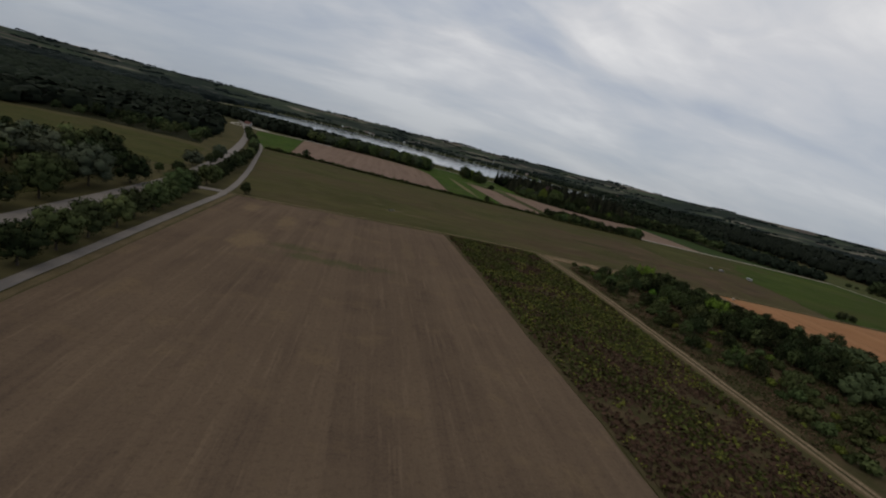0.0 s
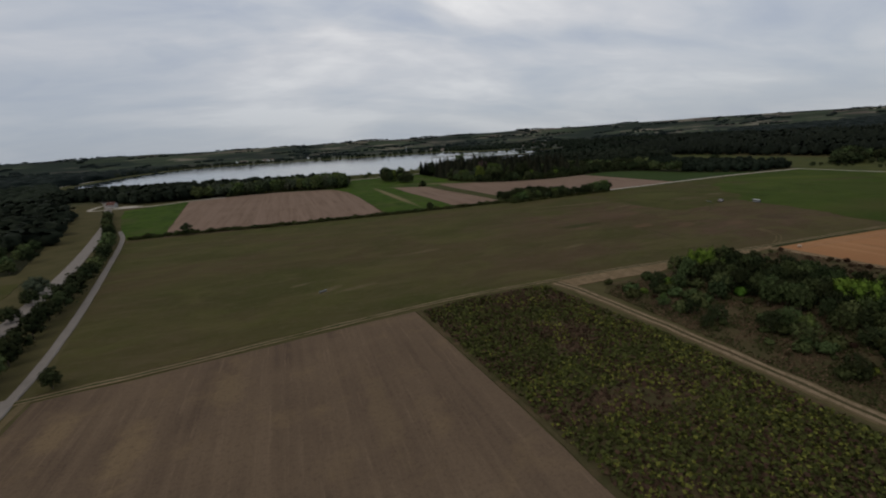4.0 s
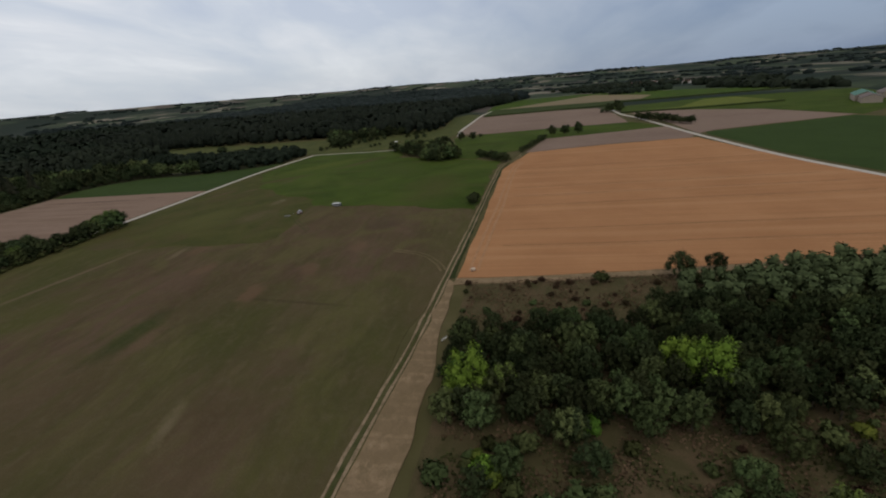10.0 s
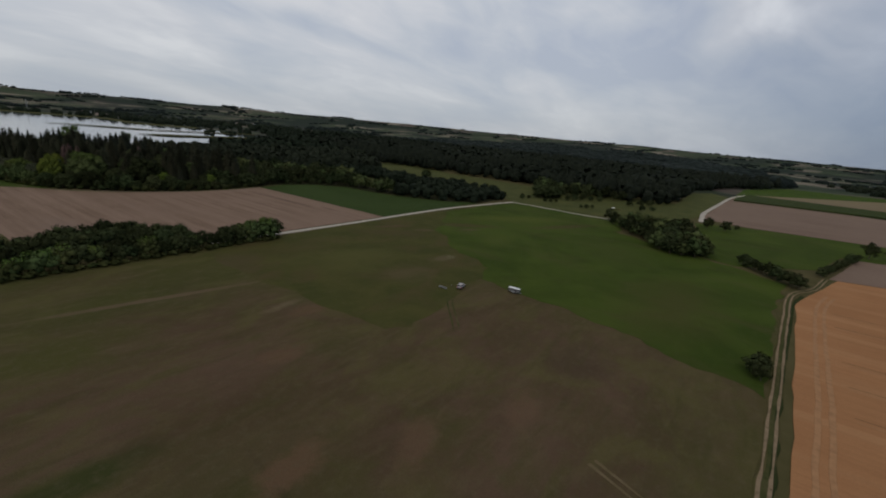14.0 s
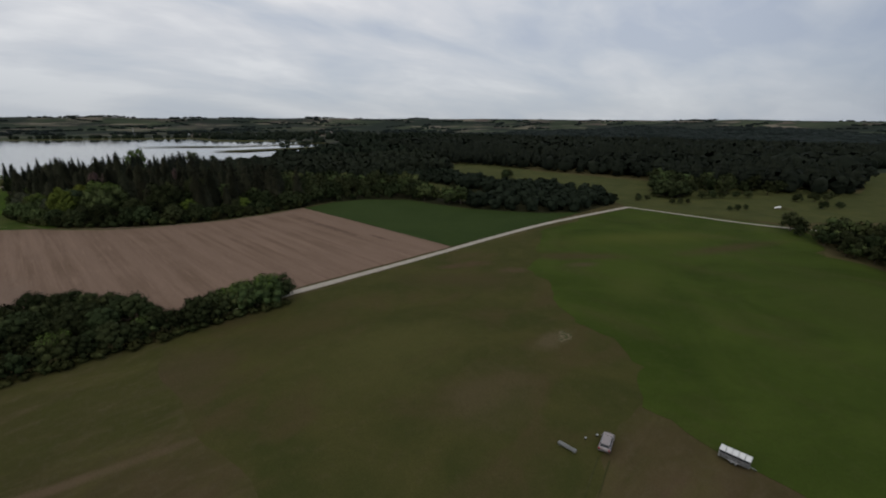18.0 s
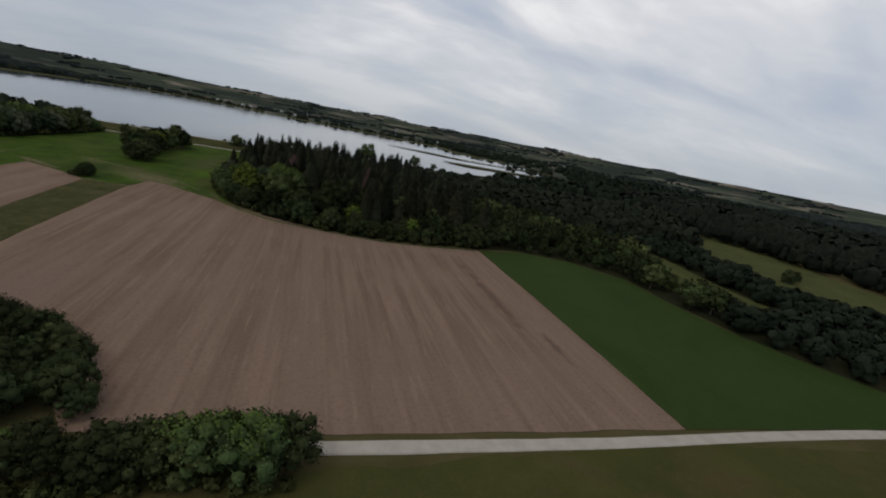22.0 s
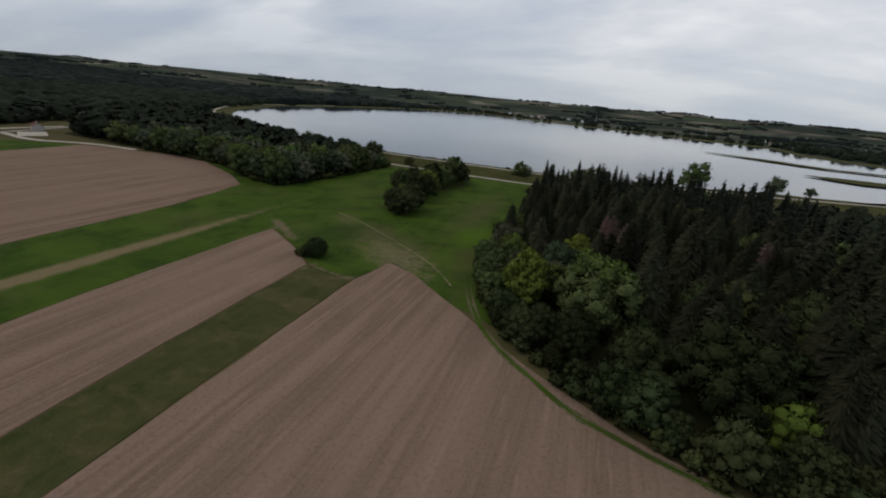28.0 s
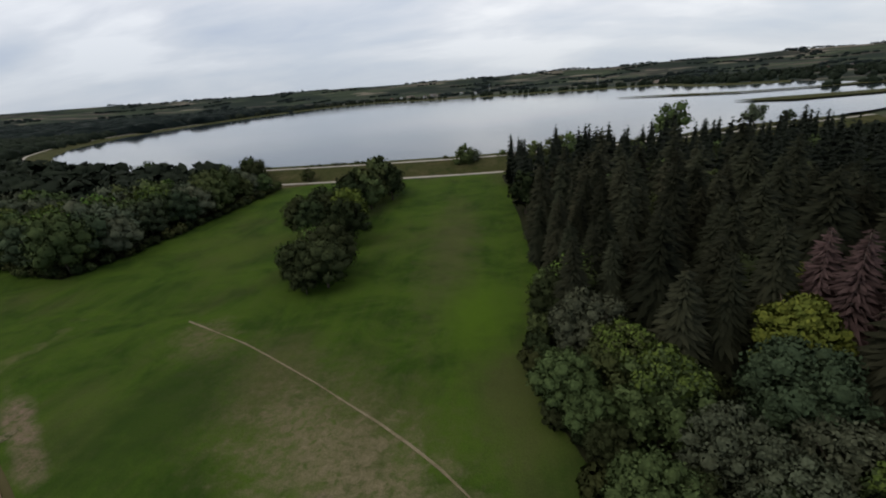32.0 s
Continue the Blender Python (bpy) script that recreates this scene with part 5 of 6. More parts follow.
DIKE = [(-455, 1490), (-446, 1257), (-430, 1170), (-398, 1085), (-322, 972), (-268, 915), (-240, 886), (-190, 848), (-141, 817), (-90, 793), (-43, 774), (8, 765), (59, 761), (100, 759.5), (141, 759), (188, 761), (235, 769), (280, 781), (330, 797), (369, 811), (430, 835)]
bank("embankment", DIKE, ((34, 2.8), (7, 3.3), (2.2, 5.0), (-2.2, 5.0), (-15, -0.02)), M["strip"], "grassy lake embankment with a path on its crest", "embankment")
tagged(new("crest_path", ribbon("crest_path", DIKE, 2.6, 5.15, M["gravel"], 0.1)), "pale gravel path on the crest of the embankment", "path", "", "structure")
FAR_SHORE = [(740, 1430), (640, 1540), (640, 1765), (510, 1835), (418, 1895), (220, 1970), (83, 2036), (-100, 2166), (-228, 2266), (-335, 2145), (-390, 2085), (-446, 1785), (-461, 1490)]
bank("far_embankment", FAR_SHORE, ((-4, 2.8), (4, 5.0), (14, 5.0), (26, 2.6)), M["strip"], "low grassy bank along the far shore", "embankment")
field("spit", [(392, 1290), (470, 1262), (540, 1205), (640, 1210), (760, 1240), (760, 1190), (620, 1185), (520, 1182), (462, 1222), (396, 1280)], 4.2, M["strip"], "long narrow grassy spit in the lake", "spit", 2.0, 14)
field("spit.001", [(452, 1048), (500, 1058), (600, 1062), (720, 1080), (720, 1040), (600, 1028), (490, 1008), (470, 1020)], 4.2, M["strip"], "low grassy spit near the lake shore", "spit", 2.0, 14)

# ---- woods ----
WOOD_N = [(203, 556), (214, 532), (228, 516), (246, 504), (273, 496), (325, 500), (348, 502), (368, 495), (387, 474), (389, 446), (394, 421), (402, 404), (414, 385), (430, 373), (465, 370), (486, 388), (501, 440), (487, 470), (489, 496), (494, 530), (560, 630), (630, 715), (420, 735), (300, 730), (198, 733), (201, 610), (194, 585)]
EDGE_N = [(200, 556), (214, 530), (228, 515), (246, 504), (273, 496), (325, 500), (348, 502), (368, 495), (387, 474), (389, 446), (394, 421), (402, 404), (414, 385), (430, 373), (465, 370)]


def from_edge(x, y, line):
    best = 1e9
    for (x1, y1), (x2, y2) in zip(line, line[1:]):
        dx, dy = x2 - x1, y2 - y1
        t = max(0, min(1, ((x - x1) * dx + (y - y1) * dy) / (dx * dx + dy * dy)))
        best = min(best, math.hypot(x - x1 - t * dx, y - y1 - t * dy))
    return best


GLADE = [(408, 440), (440, 428), (449, 446), (448, 470), (451, 500), (455, 530), (442, 545), (425, 520), (411, 490), (404, 465)]
rest_b, rest_s, count_t, count_s = [], [], 0, 0
for x, y in sorted(spots(WOOD_N, 7.4, R), key=lambda p: from_edge(*p, EDGE_N[:6]) + 0.22 * abs(p[0] - 240)):
    if inside(x, y, GLADE) or any(math.hypot(x - p, y - q) < r for p, q, r in ((215.5, 541.5, 7), (233, 541, 11), (256, 517, 10), (279, 546, 9), (206, 570, 7), (212, 558, 6), (222, 562, 8), (226, 572, 6), (203, 581, 6), (242, 522, 7), (236, 577, 7))):
        continue
    e = from_edge(x, y, EDGE_N)
    broad = (e < (24 if x < 250 else 13) and not y > 586) or x > 330 or (y < 570 and e < 26 and R.random() < 0.55)
    if broad:
        if count_t < 150:
            put_tree(R.choice(["ash", "oak", "ash"] if y > 536 and x < 260 else ["oak"]), x, y, (R.uniform(5, 10) if 240 < x < 300 else R.uniform(6, 11)) if e > 4 else R.uniform(4, 7), "trees of the north wood", "", 2 if (x < 250 and y > 536) or (x < 268 and y < 545) else 1 if x < 285 else 0, 0.46)
            count_t += 1
        elif count_t < 250:
            put_tree(R.choice(["oak", "oak", "ash"]), x, y, R.uniform(8, 13), "trees of the north wood", "", False, 0.46)
            count_t += 1
        else:
            rest_b.append((x, y))
    elif R.random() < 0.11:
        put_tree(R.choice(["oak", "ash"]), x, y, R.uniform(11, 16), "trees of the north wood", "", 1 if x < 285 and y < 640 else 0, 0.40)
    elif count_s < 270:
        put_spruce(x, y, (R.triangular(12, 27, 18) if x > 212 else R.uniform(12, 19)), "spruces of the north wood", False, x < 285 and y < 640)
        count_s += 1
    else:
        (rest_s if x < 420 else rest_b).append((x, y))
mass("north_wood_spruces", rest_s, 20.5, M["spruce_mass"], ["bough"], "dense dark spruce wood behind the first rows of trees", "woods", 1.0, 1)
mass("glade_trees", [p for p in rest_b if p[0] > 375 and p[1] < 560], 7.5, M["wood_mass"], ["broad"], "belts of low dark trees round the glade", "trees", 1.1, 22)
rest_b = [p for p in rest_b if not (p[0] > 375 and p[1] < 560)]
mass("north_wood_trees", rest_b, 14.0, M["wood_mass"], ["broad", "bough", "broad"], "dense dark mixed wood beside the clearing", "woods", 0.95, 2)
rim = curve_points([(199, 600), (197, 586), (196.5, 574), (203, 550), (209, 535), (214.5, 527), (228, 514.5), (245, 503.5), (273, 495.5), (300, 496), (325, 499)], 4.6)
for q in rim:
    put_tree(R.choice(["oak", "ash", "ash", "ash"] if q.y > 536 else ["oak"]), q.x + R.uniform(0, 3), q.y + R.uniform(0, 3), R.triangular(4, 11, 6), "trees of the north wood", "", q.x < 290 and (2 if q.x < 226 else 1), 0.5)
for x, y, h in ((235, 577, 20.5), (239, 575, 20), (233.5, 581, 19), (237.5, 580, 18), (277, 579, 20)):
    put_spruce(x, y, h, "dead spruces in the wood", True)
for kind, x, y, h, wide, hero in (
        ("gold", 215.5, 541.5, 17.5, 0.33, 2), ("tip", 233, 541, 20, 0.56, 2), ("oak", 256, 517, 18, 0.56, 2), ("oak", 279, 546, 17.5, 0.54, 2),
        ("willow", 203, 581, 13, 0.44, 2), ("tip", 206, 572.5, 12.5, 0.46, 2), ("tip", 208.5, 565, 12.5, 0.48, 2), ("willow", 212, 558, 11, 0.44, 2), ("willow", 215.5, 553, 11, 0.40, 2),
        ("grey", 222, 564, 14.5, 0.46, 2), ("gold", 226.5, 573, 17, 0.30, 2), ("willow", 221.5, 556.5, 12.5, 0.36, 2), ("tip", 222.5, 551, 12.5, 0.36, 2),
        ("ash", 201, 566, 7.5, 0.5, 2), ("oak", 207, 553, 8, 0.5, 2), ("gold", 233, 585, 14, 0.36, 1), ("gold", 264, 512, 10, 0.46, 1), ("gold", 316, 631, 12, 0.4, 0),
        ("oak", 242, 522, 12, 0.5, 2), ("tip", 204, 596, 13, 0.5, 1), ("gold", 290, 503, 9, 0.4, 1), ("oak", 268, 528, 14, 0.48, 1)):
    put_tree(kind, x, y, h, "trees of the north wood", "", hero, wide)

# the wood between village road and lake
WOOD_W = [(-60, 656), (8, 650), (46, 631), (70, 624), (77, 640), (82, 690), (84, 728), (20, 745), (-110, 792), (-215, 850), (-320, 890), (-300, 800), (-235, 770), (-160, 668)]
WEST_EDGE = [(-60, 656), (8, 650), (46, 631), (70, 624), (77, 640), (82, 690), (84, 728)]
rest, count = [], 0
for x, y in sorted(spots(WOOD_W, 8.6, R), key=lambda p: from_edge(*p, WEST_EDGE)):
    if count < 130:
        put_tree(R.choice(["ash", "willow", "ash", "willow", "grey", "tip"]), x, y, R.uniform(10.5, 17) if y < 715 else R.uniform(9, 14), "trees of the lakeside wood", "", count < 70, 0.46)
        count += 1
    else:
        rest.append((x, y))
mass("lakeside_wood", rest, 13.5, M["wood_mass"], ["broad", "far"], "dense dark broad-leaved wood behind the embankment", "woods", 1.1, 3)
for x, y, h, k in ((145, 613, 11.5, "oak"), (151, 612, 12, "oak"), (142, 618, 11, "oak"), (150, 621, 13, "oak"), (145, 624, 11, "tip"), (147, 609, 7, "oak")):
    put_tree(k, x, y, h, "clump of trees in the meadow", "", True, 0.5)
for i in range(18):
    put_tree("gold" if i == 3 else R.choice(["oak", "oak", "ash"]), 150 - R.uniform(0, 22 - i * 0.7), 642 + i * 4.4, R.uniform(12, 16.5), "row of trees in the meadow", "", i < 7, 0.40)
S.put("lone bush", lambda: shrub(6.4, 4.0, M["oak"], 77, 3600, 0.34, "bush"), 148.5, 547.5, 0.4, 1.0, "lone round dark bush on the tip of the ploughed field", "bush")
for line, gap in ((WEST_EDGE, 4.2), (rim[:40] and [(q.x, q.y) for q in rim], 4.0)):
    for q in curve_points(line, gap):
        put_shrub("shrub" if R.random() < 0.6 else "oak", q.x + R.uniform(-1, 1.0), q.y + R.uniform(-1.5, 0.5), R.uniform(2.2, 4.2), "shrubs along the wood's edge", "leafy dark green shrub at the wood's edge", 0.7, "woodland_shrub")
put_shrub("shrub", 144, 546, 3.0, "", "lone dark shrub beside the ploughed field")

# shrubs along the crest of the embankment
crest = curve_points(DIKE, 5)
for q in crest:
    for s in range(2):
        if q.x > -240 and R.random() < 0.4:
            put_shrub("shrub", q.x + R.uniform(-2.5, 2.5), q.y + R.uniform(3.5, 7), R.uniform(1.2, 3.0), "shrubs on the embankment", "low dark shrub on the lake side of the embankment", 0.75, "embankment_shrub", 3.5)
for x, y, h, k in ((299, 806, 19, "ash"), (293, 803, 13, "ash"), (358, 832, 14, "willow"), (384, 842, 9, "oak"), (176, 755, 12, "ash"), (180, 757, 10, "willow"), (128, 757, 9, "ash"), (196, 763, 8, "ash"), (214, 770, 8, "ash"), (222, 752, 14, "ash"), (232, 754, 15, "ash"), (-2, 752, 15, "oak"), (60, 748, 14, "oak"), (66, 744, 13, "oak"), (50, 742, 13, "ash"), (94, 744, 8, "ash"), (120, 746, 7, "ash")):
    put_tree(k, x, y, h, "trees at the lake shore", "", False, 0.5)

# ---- hedge between meadow and fields ----
HEDGE = [(-94, 402), (-52, 396), (0, 386), (60, 379), (110, 374), (165, 370)]
for q in curve_points(HEDGE, 1.7):
    h = R.uniform(1.6, 2.8) * (1.35 if R.random() < 0.12 else 1)
    put_shrub("shrub", q.x, q.y + R.uniform(-0.8, 0.8), h, "hedge between meadow and fields", "low dense dark green hedge shrub", 0.85, "hedge_shrub")
put_tree("oak", -60, 395, 8.5, "hedge between meadow and fields", "small round dark tree standing out of the hedge")
put_tree("oak", 100, 376, 6.5, "hedge between meadow and fields", "small round dark tree standing out of the hedge")
THICK = [(160, 379), (200, 376.5), (219, 377.5), (210, 394), (205, 401), (190, 401), (176, 398), (164, 392)]
for x, y in spots(THICK, 4.4, R):
    put_tree("oak", x, y, R.uniform(4.0, 6.6), "thick hedge at the field corner", "dense dark green hedge tree", x > 192, 0.6)
for i in range(26):
    x = 162 + i * 3.3 + R.uniform(-1, 1)
    put_tree(R.choice(["oak", "oak", "tip"]), x, 366.5 + R.uniform(-1.2, 1.2), R.uniform(5, 7.5), "thick hedge at the field corner", "dense dark green hedge tree", x > 196, 0.55)
for x, y, h in ((230, 366, 8), (236, 366, 8.5), (242, 365, 10), (247, 366.5, 9), (226, 366, 8), (239.5, 366.8, 8)):
    put_tree("tip" if x in (236, 242) else "oak", x, y, h, "thick hedge at the field corner", "dense round tree at the end of the hedge", True, 0.5)
for i in range(30):
    put_shrub("shrub", 160 + i * 3.0, 363.3 + R.uniform(-0.8, 0.8), R.uniform(1.4, 3.0), "thick hedge at the field corner", "dense dark green hedge shrub", 0.8, "hedge_shrub")

# ---- scrub block ----
SCRUB = [(95, 182), (116, 182), (178, 184), (174, 140), (178, 110), (186, 60), (192, 10), (150, -20), (100, 0), (95, 60), (94, 140)]
DENSE = [(120, 184), (147, 184), (151, 166), (153, 148), (164, 132), (174, 128), (181, 96), (187, 60), (192, 10), (150, 0), (134, 40), (130, 90), (126, 120), (119, 140), (117, 168)]
thicket = []
for x, y in spots(DENSE, 4.1, R):
    near = x < 160 and y > 92
    if not near:
        thicket.append((x, y))
    else:
        put_tree("ash" if R.random() < 0.28 else "oak", x, y, R.uniform(4.5, 7.5), "scrub trees beside the track", "slender young broad-leaved tree in a dense thicket", y > 125 or R.random() < 0.4, 0.38)
mass("thicket", thicket, 7.0, M["thicket"], ["bushy"], "dense thicket of young broad-leaved trees", "thicket", 1.0, 21)
for x, y, h in ((131, 180, 6.5), (128, 173, 7), (135, 135, 7.5), (137, 139, 6.5), (124, 178, 5)):
    put_tree("tip", x, y, h, "scrub trees beside the track", "young tree with bright green leaves at its top", True, 0.48)
for x, y in spots(SCRUB, 4.4, R):
    if not inside(x, y, DENSE):
        r = R.random()
        dry = x > 150 and y > 130
        if r < (0.22 if dry else 0.5):
            put_shrub("shrub" if R.random() < 0.5 else "ash", x, y, R.uniform(1.0, 3.4) * (0.5 if dry else 1.0), "scrub beside the track")
        elif r < 0.60 and not dry:
            put_shrub("gold", x, y, R.uniform(0.9, 2.2), "scrub beside the track", "yellow-green shrub in dry grass")
        elif r < 0.63:
            put_shrub("russet", x, y, R.uniform(0.6, 1.5), "scrub beside the track", "small russet-brown shrub in dry grass")
for x, y, h, k in ((101, 150, 5, "ash"), (105, 140, 5.5, "ash"), (106, 133, 6, "tip"), (99, 120, 5.5, "ash"), (102, 114, 5, "ash"), (109, 118, 6, "ash"), (104, 96, 6, "tip"), (107, 91, 5.5, "ash"), (110, 84, 6, "ash"), (103, 172, 4, "oak"), (108, 176, 5, "oak"), (112, 172, 5, "ash"), (113, 160, 5.5, "ash"), (178, 128, 7.5, "oak"), (181, 118, 6, "ash"), (99, 156, 4.5, "ash"), (97, 163, 4, "tip"), (95, 148, 3.5, "ash"), (112, 140, 5, "ash"), (118, 133, 6, "ash"), (108, 140, 5, "ash"), (115, 126, 5.5, "ash"), (113, 110, 5.5, "ash"), (97, 104, 4.5, "ash")):
    put_tree("oak" if k == "ash" and x % 2 else k, x, y, h, "scrub trees beside the track", "young broad-leaved tree standing in rough grass", True, 0.48)
for x, y, h in ((129, 179, 8.6), (133, 138, 8.8), (126, 180, 6.5), (136, 141, 7.4)):
    put_tree("bright", x, y, h, "scrub trees beside the track", "young tree with vivid fresh green leaves", True, 0.55)
for x, y, h in ((121, 159, 2.6), (112, 175, 2.8), (128, 166, 3.0)):
    put_shrub("bright", x, y, h, "scrub beside the track", "small shrub with vivid fresh green leaves")
put_shrub("shrub", 176, 148, 3.0, "", "lone dark bush beside the grain field")
put_shrub("shrub", 97, 185, 2.0, "", "lone dark bush at the corner of the track")


def tufts(name, poly, gap, size, material, label, category, lift=0.2, blades=3, mask=None, cut=0.0, seed=1, lean=lambda x, y: 0.0):
    """Very many small clumps of leaves or grass in one mesh; lean makes them denser or thinner by place."""
    rng = np.random.default_rng(seed)
    rr = random.Random(seed)
    pts = [p for p in spots(poly, gap, rr, 0.6) if mask is None or noise.noise(Vector((p[0] / mask, p[1] / mask, seed))) + rr.uniform(-0.25, 0.25) + lean(*p) > cut]
    c = np.array([(x, y, 0.12) for x, y in pts for _ in range(blades)])
    c[:, :2] += rng.normal(0, size * 0.35, (len(c), 2))
    c[:, 2] += rng.uniform(0, lift, len(c))
    d = rng.normal(0, 0.7, (len(c), 3)) + [0, 0, 0.8]
    d /= np.linalg.norm(d, axis=1)[:, None]
    v, t = cards(c, d, size, rng)
    return tagged(new(name, big_mesh(name, v, t, material)), label, category, "", "stuff")


CROP = [(46.5, 20), (42.4, 100), (40.4, 140), (36.6, 193), (56, 195.4), (79, 194), (84.5, 150), (85, 20)]
tufts("root_crop_leaves", CROP, 0.80, 0.70, M["weed"], "leafy green and yellowing root crop plants", "crop plants", 0.40, 3, 14, -0.22, 2, lambda x, y: -0.6 * max(0.0, (96 - y) / 40) - 0.35 * max(0.0, (y - 172) / 22))
tufts("withered_crop", CROP, 0.85, 0.7, M["weed_dry"], "withered brown weeds among the crop", "weeds", 0.3, 2, 10, -0.10, 3, lambda x, y: 0.5 * max(0.0, (96 - y) / 40) + 0.3 * max(0.0, (y - 168) / 22))
tufts("flowering_weeds", CROP, 1.1, 0.55, M["weed_bright"], "bright yellow-green weeds in loose clumps over the crop", "weeds", 0.5, 3, 6.0, 0.05, 8, lambda x, y: 0.42 * math.exp(-((y - 122) / 28) ** 2) + (x - 66) / 110 - 0.18)
tufts("dry_grass", [(91, 60), (91, 178), (97, 183), (176, 183), (180, 120), (186, 60)], 0.7, 0.42, M["tuft"], "dry grass tufts between the shrubs", "grass tufts", 0.25, 2, 7, -0.08, 4)
tufts("low_weeds", [(91, 60), (91, 178), (97, 183), (118, 183), (118, 140), (126, 120), (178, 100), (186, 60)], 0.7, 0.34, M["shrub"], "low green weeds between the shrubs", "weeds", 0.3, 3, 5, -0.06, 6)

# ---- roadside trees ----
line = curve_points([(-61, 40), (-61.4, 110), (-62.8, 134), (-65.3, 165), (-67.3, 192), (-68.8, 210), (-74.2, 251), (-79.6, 286), (-87, 333), (-104, 400), (-126, 470), (-150, 550)], 1)
step = 0.0
for a, b in zip(line, line[1:]):
    step += (b - a).length
    if step > (10.2 if b.y < 200 else 8.2):
        step = R.uniform(-0.8, 0.8)
        if abs(b.y - 186) > 4.5:
            put_tree(R.choice(["oak", "oak", "ash"]), b.x + R.uniform(-0.5, 0.5), b.y, R.uniform(8.3, 10.2) if b.y < 200 else R.uniform(6.5, 8.5), "row of roadside trees", "round-crowned dark tree beside the country road", b.y < 215, 0.47)
            if R.random() < 0.45:
                put_shrub("shrub", b.x + R.uniform(-5.0, -1.0), b.y + R.uniform(3, 6), R.uniform(1.0, 2.4), "shrubs along the road", "dark shrub between road and path", 0.8, "roadside_shrub")
for x, y, h, k, w in ((-88, 152, 13, "willow", 0.55), (-91, 140, 12, "oak", 0.5), (-86, 128, 11, "ash", 0.5), (-84, 168, 12, "oak", 0.52), (-86, 113, 11, "oak", 0.5), (-87, 98, 12, "ash", 0.5), (-104, 186, 10, "oak", 0.5), (-103, 195, 9, "oak", 0.5), (-114, 184, 10, "oak", 0.5), (-88, 232, 8.5, "willow", 0.6), (-93, 285, 8, "willow", 0.55), (-88, 198, 4.5, "ash", 0.4), (-85, 209, 5, "oak", 0.6), (-86, 250, 6, "oak", 0.5), (-89, 270, 6.5, "oak", 0.5)):
    put_tree(k, x, y, h, "trees behind the road", "", True, w)
put_tree("oak", -51.5, 190, 6.0, "", "lone small dark tree at the corner of the meadow", True, 0.36)
GARDEN = [(-94, 60), (-96, 120), (-98, 176), (-108, 204), (-122, 212), (-150, 204), (-170, 170), (-150, 120), (-160, 70), (-120, 50)]
for x, y in spots(GARDEN, 9.5, R):
    if R.random() < 0.75 and not (y < 150 and x < -118 and R.random() < 0.6):
        put_tree(R.choice(["oak", "oak", "willow", "ash"]), x, y, R.uniform(8, 14), "trees behind the road", "", False, 0.5)
WOOD_SW = [(-500, 322), (-231, 322), (-184, 336), (-118, 332), (-146, 440), (-190, 580), (-260, 760), (-380, 1050), (-470, 1260), (-900, 1280), (-900, 322)]
rest, count = [], 0
for x, y in sorted(spots(WOOD_SW, 15, R), key=lambda p: math.hypot(p[0] + 120, p[1] - 300)):
    if count < 26:
        put_tree(R.choice(["oak", "ash", "oak"]), x, y, R.uniform(6, 9.5), "trees of the western wood", "", False, 0.5)
        count += 1
    else:
        rest.append((x, y))
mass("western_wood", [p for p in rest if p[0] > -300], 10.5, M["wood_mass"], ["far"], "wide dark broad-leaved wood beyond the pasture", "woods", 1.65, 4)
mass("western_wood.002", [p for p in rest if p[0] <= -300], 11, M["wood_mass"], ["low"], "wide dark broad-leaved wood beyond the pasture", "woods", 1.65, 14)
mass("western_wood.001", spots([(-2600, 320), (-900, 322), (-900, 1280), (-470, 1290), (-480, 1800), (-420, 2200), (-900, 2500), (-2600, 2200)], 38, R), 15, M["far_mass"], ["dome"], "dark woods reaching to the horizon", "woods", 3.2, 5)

# ---- eastern clearing, bushes and forest ----
CLUMP = [(412, 252), (384, 230), (388, 214), (402, 212), (440, 226), (470, 232), (455, 262), (440, 268)]
for x, y in spots(CLUMP, 6.0, R):
    put_tree(R.choice(["oak", "oak", "ash"]), x, y, R.uniform(6, 11), "thicket in the green meadow", "", False, 0.5)
for x, y, h in ((457, 279, 9), (459, 276, 7), (448, 274, 5), (490, 364, 4), (495, 366, 4), (500, 362, 3.5), (494, 344, 3.5), (499, 341, 3.5), (504, 338, 3), (495, 313, 3), (500, 310, 3.5), (505, 307, 3), (530, 503, 8), (536, 505, 7), (525, 500, 7), (542, 507, 6), (530, 337, 5), (536, 333, 6), (542, 328, 6), (549, 322, 5), (556, 316, 5), (560, 290, 6), (568, 282, 7), (576, 276, 7), (540, 275, 5), (546, 268, 5)) + tuple((516 + 4.2 * (i % 6) + 1.3 * (i // 6), 352 + 5 * (i // 6) - 0.6 * (i % 6), 9.0 + (i * 7) % 4) for i in range(18)):
    put_tree("oak", x, y, h, "bushes of the clearing", "dark bush in the grassy clearing", False, 0.55)
for i in range(9):
    put_tree("oak", 396 - i * 3.6, 197 - i * 2.6, R.uniform(4, 7), "bushes beside the grain field", "dark round bush beside the grain field", False, 0.55)
for i in range(14):
    put_tree("oak", 404 + i * 5.4, 166 - i * 1.7, R.uniform(3.2, 6), "bushes beside the grain field", "dark round bush beside the grain field", False, 0.55)
for x, y, h in ((259, 189, 4.5), (263, 190.5, 5), (267, 189, 4)):
    put_tree("oak", x, y, h, "bushes beside the track", "dark bush beside the meadow track", False, 0.55)
for x, y in ((488, 137), (493, 125), (498, 113)):
    put_tree("oak", x, y, 10.5, "row of three trees", "round-crowned tree in a row of three", False, 0.42)
